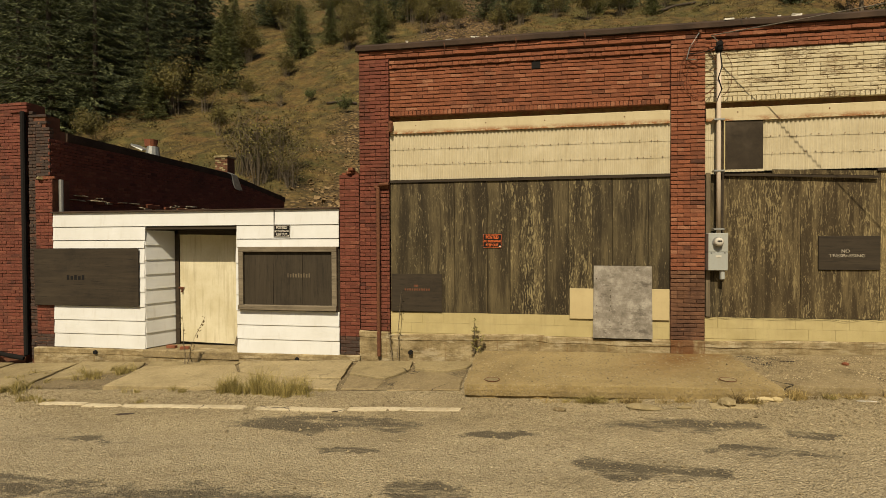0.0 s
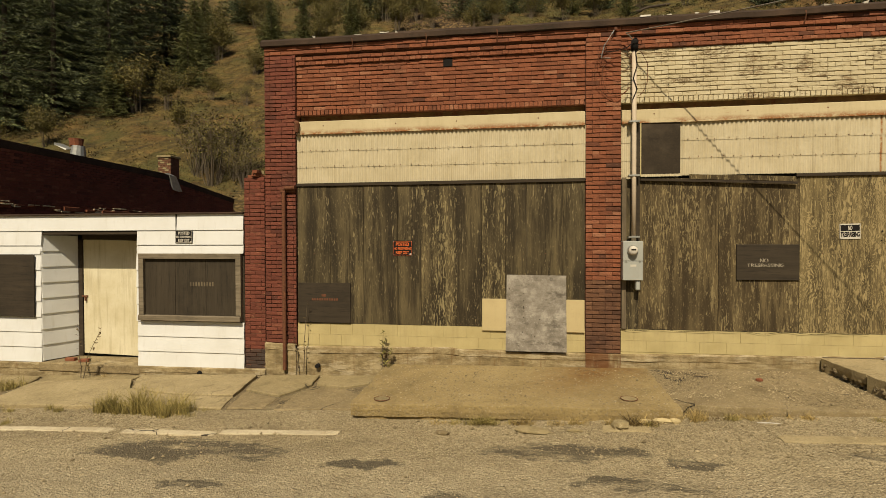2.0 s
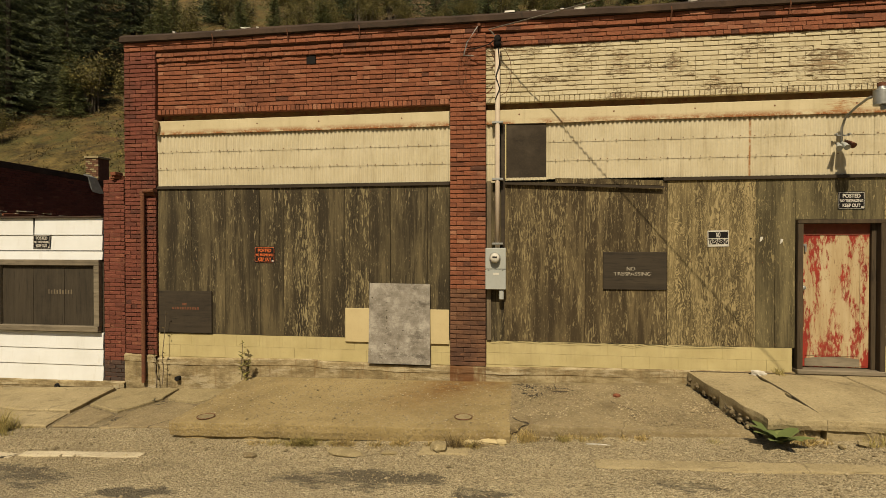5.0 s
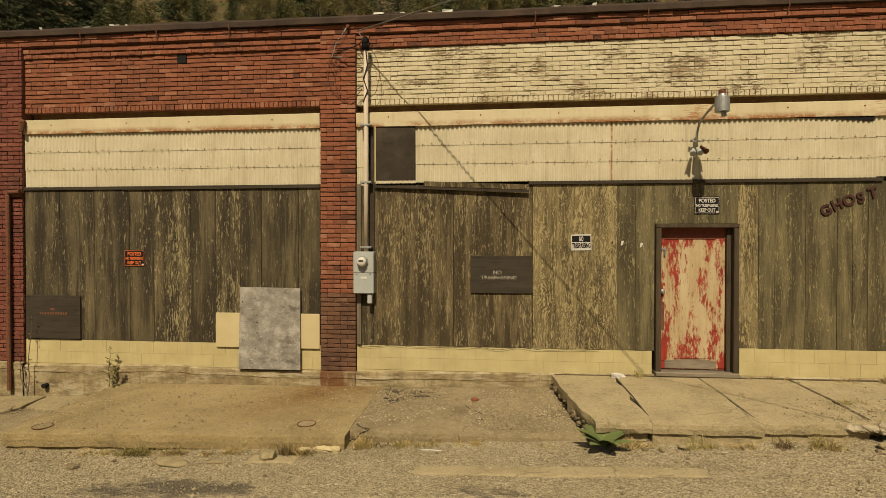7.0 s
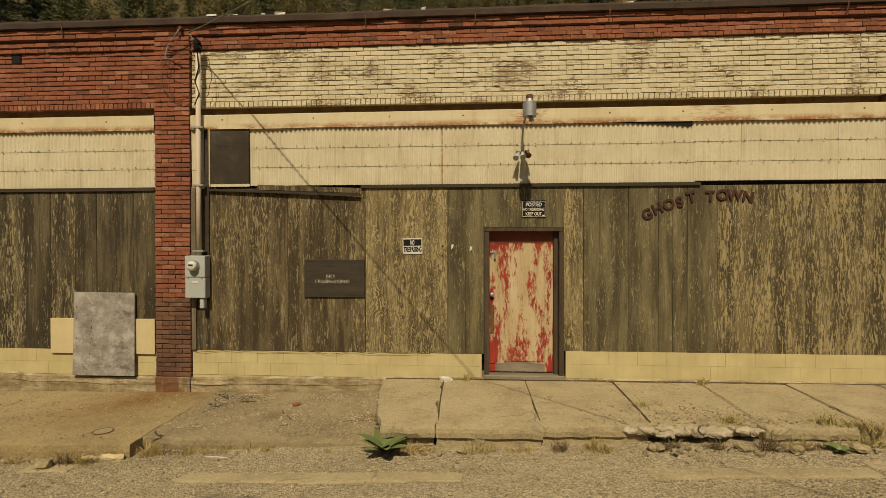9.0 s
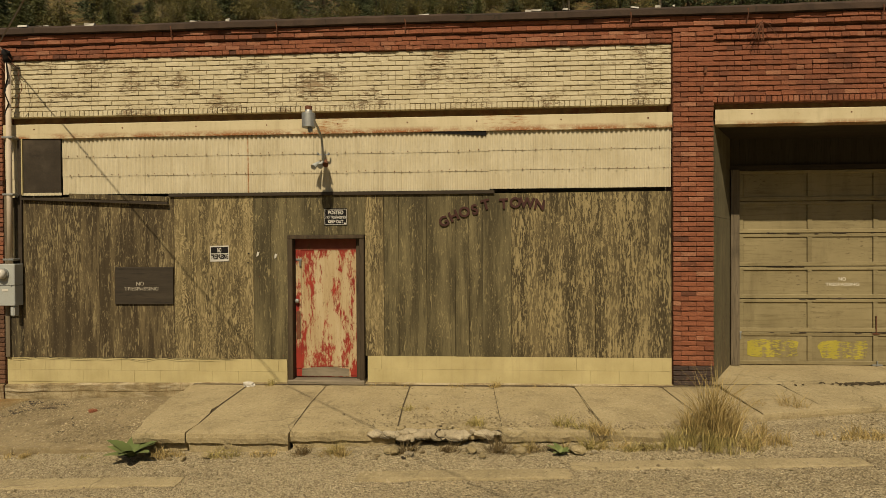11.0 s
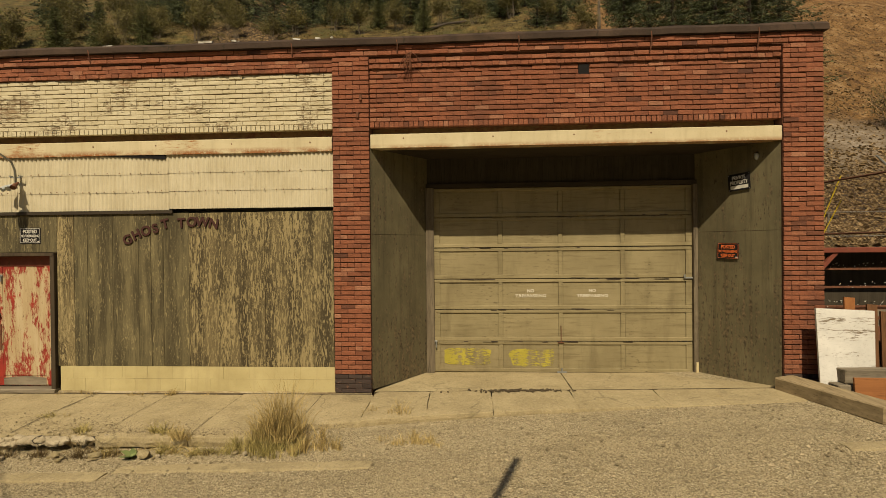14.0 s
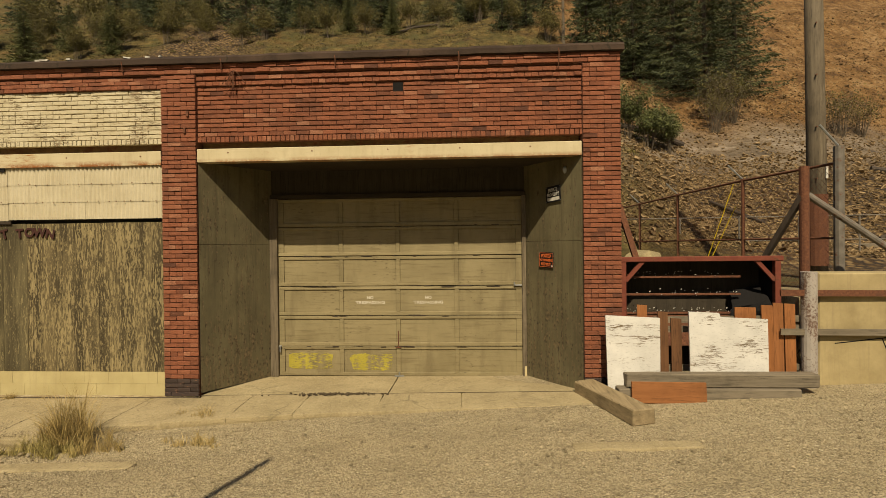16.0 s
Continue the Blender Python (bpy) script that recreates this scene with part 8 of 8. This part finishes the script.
single("hill_grass", hg, HILL_GRASS, "dry tawny grass covering the slope", "grass", kind="stuff")
rocks = Shape()
for i in range(46000):
    if i > 38500:
        x, y = pr.uniform(28, 64), pr.uniform(26, 52)
    elif i < 13000:
        x, y = pr.gauss(-6.0, 2.4), pr.uniform(9, 34)
    elif i < 27000:
        x, y = pr.uniform(19, 40), pr.uniform(10, 22)
    else:
        x, y = pr.uniform(19, 52), pr.uniform(10, 30)
    sz = pr.uniform(0.03, 0.085) * (2.0 if pr.random() < 0.05 else 1)
    rocks.obox(pose(x, y, hill_z(x, y) + 0.2 * sz, pr.uniform(0, 60), pr.uniform(0, 60), pr.uniform(0, 180)), sz * 1.8, sz * 1.2, sz * 0.45, 0, 0.24 * sz)
single("talus", rocks, TALUS, "loose brown talus covering the slope", "rock", kind="stuff")
for (a, b, c, d_, r_) in ((25.6, 22.6, 29.5, 22.0, 0.16), (10.5, 40.0, 14.5, 41.5, 0.12), (-4.0, 12.0, 0.5, 15.0, 0.1), (38.0, 20.0, 42.0, 19.0, 0.15), (-14.0, 25.0, -12.0, 25.4, 0.08), (34, 14, 37, 15.5, 0.09), (28, 15.5, 30, 15.0, 0.07)):
    single("fallen_log", Shape().tube([(a, b, hill_z(a, b) + 0.1), ((a + c) / 2, (b + d_) / 2, hill_z((a + c) / 2, (b + d_) / 2) + 0.2), (c, d_, hill_z(c, d_) + 0.1)], r_, 8), BARK, "bare fallen log lying across the slope", "log", "fallen logs")
single("dead_snag", Shape().tube([(25.5, 37, hill_z(25.5, 37) - 0.3), (25.5, 37, hill_z(25.5, 37) + 5.5)], [0.16, 0.08], 8), TWIG, "pale dead tree trunk standing on the slope", "tree")


# ---- weeds and gravel by the road ----
def tuft(name, x, y, z, w, d, h, n, label, material=STRAW, lean=0.35, group="grass tufts", ragged=1.0):
    s = Shape()
    roots = [(x + pr.gauss(0, 0.45) * w, y + pr.gauss(0, 0.45) * d, pr.uniform(0.35, 1.0)) for _ in range(max(3, n // 28))]
    for i in range(n):
        rx, ry, rh = roots[pr.randrange(len(roots))]
        px, py = rx + pr.gauss(0, 0.035), ry + pr.gauss(0, 0.03)
        L = h * rh * pr.uniform(0.4, 1.05) * max(0.35, 1 - 0.45 * abs(px - x) / max(w, 0.01))
        a, le = pr.uniform(0, 6.28), 1.4 * lean * pr.uniform(0.15, 1.3)
        d1 = Vector((le * math.cos(a), le * math.sin(a), 1)).normalized()
        d2 = Vector((2.0 * le * math.cos(a), 2.0 * le * math.sin(a), 0.8)).normalized()
        side = d1.cross(rand_dir(pr)).normalized() * 0.0036
        p = Vector((px, py, z - 0.02))
        m_ = p + d1 * 0.55 * L
        e = m_ + d2 * 0.45 * L
        k = len(s.v)
        s.v += [tuple(p - side), tuple(p + side), tuple(m_ + 0.7 * side), tuple(m_ - 0.7 * side), tuple(e)]
        s.f += [(k, k + 1, k + 2, k + 3), (k + 3, k + 2, k + 4)]
    return single(name, s, material, label, "grass", kind="stuff")


def pave_z(x, y):
    if 5.9 < x < 13.5 and y > -1.78:
        return np.interp(y, (-1.78, -0.93, 0), (0.43 + 0.012 * (x - 6), 0.495, 0.52))
    return ground_z(x, y) + 0.02


DRY = "dry tawny grass tuft growing through the gravel"
for x, y, w, d, h, n in ((-4.9, -1.8, 0.4, 0.14, 0.5, 520), (-4.3, -1.8, 0.42, 0.16, 0.64, 700), (-3.7, -1.88, 0.3, 0.16, 0.54, 520), (-8.3, -1.1, 0.45, 0.25, 0.36, 460), (-7.8, -0.75, 0.4, 0.2, 0.32, 360), (-8.9, -1.9, 0.5, 0.25, 0.34, 560), (-8.1, -2.35, 0.5, 0.12, 0.22, 240), (-9.6, -1.2, 0.5, 0.3, 0.25, 220), (-6.6, -1.9, 0.3, 0.08, 0.18, 90), (-5.7, -1.85, 0.3, 0.08, 0.2, 110),
                         (12.75, -1.72, 0.42, 0.16, 0.95, 900), (12.55, -1.85, 0.5, 0.2, 0.5, 700), (13.2, -1.8, 0.55, 0.15, 0.32, 300), (14.0, -0.85, 0.16, 0.1, 0.5, 150), (13.6, -0.85, 0.14, 0.08, 0.3, 100), (14.35, -1.65, 0.45, 0.14, 0.26, 320)):
    tuft("grass_tuft", x, y, pave_z(x, y), w, d, h, n, DRY, WEED if x < 0 or n == 700 else STRAW)
GRN = "low green and straw weeds along broken concrete"
for x, y, w, d, h, n, m_ in ((-3.95, -1.72, 0.5, 0.1, 0.3, 160, WEED), (7.05, -0.06, 0.14, 0.05, 0.2, 110, WEED), (6.55, -1.9, 0.16, 0.06, 0.28, 130, STRAW), (8.6, -1.92, 0.25, 0.05, 0.26, 120, STRAW), (9.25, -1.05, 0.1, 0.05, 0.18, 80, WEED), (9.45, -0.95, 0.05, 0.16, 0.16, 60, STRAW), (10.1, -1.55, 0.18, 0.06, 0.25, 130, WEED), (10.4, -0.08, 0.12, 0.04, 0.22, 100, STRAW), (11.15, -1.6, 0.25, 0.1, 0.32, 200, WEED), (11.5, -1.75, 0.3, 0.06, 0.28, 200, STRAW), (12.75, -0.12, 0.15, 0.06, 0.16, 110, WEED),
                             (3.5, -1.85, 0.22, 0.12, 0.28, 220, STRAW), (4.3, -1.78, 0.6, 0.06, 0.14, 180, STRAW), (15.9, -0.05, 0.5, 0.04, 0.09, 120, STRAW), (17.6, -0.1, 0.5, 0.05, 0.1, 140, WEED), (16.6, 0.05, 0.4, 0.04, 0.08, 100, STRAW), (18.4, -0.35, 0.3, 0.05, 0.1, 90, STRAW), (-6.0, -2.4, 0.12, 0.06, 0.16, 70, WEED), (9.8, -0.06, 0.5, 0.03, 0.2, 90, STRAW), (8.9, -0.06, 0.3, 0.03, 0.22, 60, STRAW), (11.2, -0.06, 0.5, 0.03, 0.14, 60, STRAW), (-6.4, -0.15, 0.5, 0.06, 0.16, 120, STRAW)):
    tuft("weed_clump", x, y, pave_z(x, y), w, d, h, n, GRN, m_, 0.6, "weeds along the pavement")


for i in range(26):
    x = pr.uniform(0.1, 3.4) if i < 19 else pr.uniform(3.4, 5.6)
    y = -2.09 if x < 3.3 else -1.8
    tuft("weed_clump", x, y + pr.uniform(-0.04, 0.02), ground_z(x, y), 0.16, 0.03, pr.uniform(0.16, 0.3) * (1 if x < 3.3 else 0.7), pr.randrange(70, 150), GRN, (STRAW, WEED, BROWN_LEAF)[i % 3], 0.7, "weeds along the pavement")
for i in range(24):
    x = pr.uniform(6.4, 12.4)
    tuft("weed_clump", x, -1.86 + pr.uniform(-0.05, 0.03), ground_z(x, -1.9), 0.14, 0.03, pr.uniform(0.18, 0.4), pr.randrange(60, 150), GRN, (STRAW, WEED, BROWN_LEAF)[i % 3], 0.7, "weeds along the pavement")


def stalk(name, x, y, z, h, leaves, label, lean=0.1, leaf=GREEN, bl=0.1):
    t = thing(name, (x, y, z), label, "weed", "tall weeds")
    st, lf = Shape(), Shape()
    pts = [Vector((x + lean * h * (i / 5) ** 1.5 + 0.01 * math.sin(3 * i), y + 0.02 * math.sin(2 * i), z + h * i / 5)) for i in range(6)]
    st.tube(pts, [0.009, 0.008, 0.007, 0.006, 0.004, 0.002], 5)
    for i in range(leaves):
        u = pr.uniform(0.12, 1.0)
        p = pts[0].lerp(pts[-1], u)
        a = pr.uniform(0, 6.28)
        d_ = Vector((math.cos(a), math.sin(a), pr.uniform(-0.4, 0.8))).normalized()
        kite(lf, p, d_, d_.cross(Vector((0, 0, 1))).normalized(), bl * pr.uniform(0.5, 1.1) * (1.05 - 0.3 * u), 0.016)
    part("stem", st, TWIG, t)
    if leaves:
        part("leaves", lf, leaf, t)


stalk("tall_weed", -6.72, -0.28, ground_z(-6.7, -0.3) + 0.05, 0.95, 34, "dry brown weed stalk in a cracked pavement", 0.42, BROWN_LEAF)
stalk("tall_weed", -6.8, -0.25, ground_z(-6.8, -0.3) + 0.05, 1.0, 16, "dry brown weed stalk in a cracked pavement", -0.05, BROWN_LEAF)
stalk("tall_weed", -1.06, -0.14, 0.16, 0.62, 46, "leafy yellow-green weed beside a footing", 0.03, WEED_LEAF, 0.11)
stalk("tall_weed", -0.98, -0.18, 0.16, 0.34, 34, "leafy yellow-green weed beside a footing", 0.2, WEED_LEAF, 0.11)
stalk("tall_weed", -2.5, -0.1, 0.02, 1.25, 10, "thin dry creeper stalk against a footing", 0.06, BROWN_LEAF)
stalk("tall_weed", -2.62, -0.08, 0.02, 0.6, 8, "thin dry creeper stalk against a footing", -0.1, BROWN_LEAF)


def rosette(x, y, z, r_, n, label):
    """A weed with broad leaves that spread from one root."""
    t = thing("broadleaf_weed", (x, y, z), label, "weed", "broadleaf weeds")
    for i in range(n):
        a = 6.283 * i / n + pr.uniform(-0.3, 0.3)
        el = pr.uniform(0.6, 1.4)
        L, w_ = r_ * pr.uniform(0.7, 1.1), r_ * 0.22
        o = Vector((math.cos(a), math.sin(a), 0))
        sd = Vector((-math.sin(a), math.cos(a), 0))
        s = Shape()
        for j in range(6):
            u = j / 5
            p = Vector((x, y, z)) + o * L * u * math.cos(el * (1 - 0.8 * u)) + Vector((0, 0, L * (math.sin(el) * u - 0.42 * u * u * math.sin(el) + 0.02)))
            ww = w_ * math.sin(math.pi * (0.12 + 0.86 * u)) ** 0.8
            s.v += [tuple(p - sd * ww + Vector((0, 0, 0.12 * ww))), tuple(p), tuple(p + sd * ww + Vector((0, 0, 0.12 * ww)))]
        s.f = [(3 * j + q, 3 * j + q + 1, 3 * j + q + 4, 3 * j + q + 3) for j in range(5) for q in range(2)]
        part("leaf", s, GREEN, t, smooth=True)


rosette(6.22, -1.95, 0.19, 0.32, 11, "large green broad-leaved weed at the pavement edge")
rosette(11.0, -1.95, 0.31, 0.15, 10, "green broad-leaved weed among broken concrete")

for x, y, sx, sy, sz, m_, lab in ((1.42, -2.36, 0.5, 0.2, 0.07, CONCRETE, "pale flat slab fragment lying in gravel"), (2.5, -2.25, 0.24, 0.18, 0.15, CONCRETE, "tan boulder lying by the pavement"), (0.35, -2.5, 0.2, 0.12, 0.06, CONCRETE_ROUGH, "flat grey stone lying in gravel"), (1.95, -2.35, 0.22, 0.1, 0.05, CONCRETE, "flat grey stone lying in gravel"), (6.78, -0.12, 0.22, 0.12, 0.09, WHITE, "white stone lying against a plinth"), (4.75, -0.6, 0.12, 0.1, 0.06, BRICK, "broken brick on sunken pavement"), (4.0, -0.45, 0.26, 0.03, 0.02, DARK_WOOD, "dark stick on sunken pavement"), (3.05, -1.97, 0.3, 0.1, 0.07, CREAM_BOARD, "pale crumbled concrete at a slab corner"), (2.85, -2.02, 0.2, 0.1, 0.06, CREAM_BOARD, "pale crumbled concrete at a slab corner"), (3.2, -2.0, 0.14, 0.1, 0.08, CREAM_BOARD, "pale crumbled concrete at a slab corner"), (-5.8, -2.95, 0.3, 0.06, 0.025, BARK, "dark stick on the road"), (4.3, -1.95, 0.3, 0.02, 0.02, WHITE, "pale stick in gravel")):
    z = (0.2 if -1 < x < 6 and y > -1.9 else ground_z(x, y)) + 0.3 * sz
    if x > 6:
        z = 0.53
    if 3.3 < x < 6 and y > -1.0:
        z = np.interp(y, (-1.7, 0), (np.interp(x, (3.3, 6.0), (0.196, 0.192)), np.interp(x, (3.3, 5.9), (0.241, 0.312)))) + 0.3 * sz
    single("loose_stone", broken_stone(x, y, z, sx, sy, sz, pr.uniform(-25, 25)), m_, lab, "stone")

gr = Shape()
OCT = [(0, 2, 4), (2, 1, 4), (1, 3, 4), (3, 0, 4), (2, 0, 5), (1, 2, 5), (3, 1, 5), (0, 3, 5)]
for i in range(76000):
    u = pr.random()
    if u < 0.55:
        x, y = pr.uniform(-10, 24), pr.gauss(-2.3, 0.4)
    elif u < 0.8:
        x, y = pr.uniform(-8, 23), pr.uniform(-5.4, -2.0)
    else:
        x, y = pr.uniform(14.2, 24), pr.uniform(-3.2, -0.5)
    if y > -1.85 and 5.5 < x < 13.4 or y > -2.05 and -1.1 < x < 3.4 or y > -1.75 and x < 6.2 or y > -0.15:
        continue
    r_ = pr.uniform(0.005, 0.012) * (2.4 if pr.random() < 0.025 else 1)
    z = ground_z(x, y) + 0.3 * r_
    a, ca, sa = pr.uniform(0, 3), 0, 0
    ca, sa = math.cos(a) * r_, math.sin(a) * r_
    q = pr.uniform(0.6, 1.2)
    gr.add([(x + ca, y + sa, z), (x - ca, y - sa, z + 0.2 * r_), (x - q * sa, y + q * ca, z), (x + q * sa, y - q * ca, z), (x + 0.2 * ca, y, z + 0.75 * r_), (x, y, z - 0.7 * r_)], OCT)
single("gravel", gr, STONE, "pale loose gravel strewn over road and shoulder", "gravel", kind="stuff")
gp = Shape()
for i in range(10000):
    x, y = (pr.uniform(3.3, 6.0) if i > 2500 else pr.uniform(-1.0, 3.3)), pr.uniform(-1.9, -0.1)
    if x > 3.3 and y < -1.6:
        continue
    zz = np.interp(y, (-2.0, 0), (np.interp(x, (-1, 3.3), (0.125, 0.21)), np.interp(x, (-1, 3.3), (0.175, 0.245)))) if x < 3.3 else np.interp(y, (-1.7, 0), (np.interp(x, (3.3, 6.0), (0.196, 0.192)), np.interp(x, (3.3, 5.9), (0.241, 0.312))))
    r_ = pr.uniform(0.004, 0.012) * (1.8 if pr.random() < 0.1 else 1)
    a = pr.uniform(0, 3)
    ca, sa = math.cos(a) * r_, math.sin(a) * r_
    z = zz + 0.3 * r_
    gp.add([(x + ca, y + sa, z), (x - ca, y - sa, z), (x - sa, y + ca, z), (x + sa, y - ca, z), (x, y, z + 0.7 * r_), (x, y, z - 0.7 * r_)], OCT)
for i in range(9000):
    if i < 5200:
        x, y = pr.triangular(8.2, 14.4, 11.8), pr.triangular(-1.7, -0.1, -1.6)
        zz = float(pave_z(x, y)) if x < 13.5 else 0.55 + 0.02 * (x - 13.5) + 0.03 * y
        if x > 13.5 and y < -0.9:
            continue
    else:
        x, y = pr.uniform(-9.3, -1.05), pr.uniform(-1.72, -0.12)
        zz = ground_z(x, y) + 0.012
    r_ = pr.uniform(0.004, 0.011) * (1.8 if pr.random() < 0.1 else 1)
    a = pr.uniform(0, 3)
    ca, sa = math.cos(a) * r_, math.sin(a) * r_
    z = zz + 0.3 * r_
    gp.add([(x + ca, y + sa, z), (x - ca, y - sa, z), (x - sa, y + ca, z), (x + sa, y - ca, z), (x, y, z + 0.7 * r_), (x, y, z - 0.7 * r_)], OCT)
single("pavement_grit", gp, STONE, "fine loose grit strewn over broken pavement", "gravel", kind="stuff")
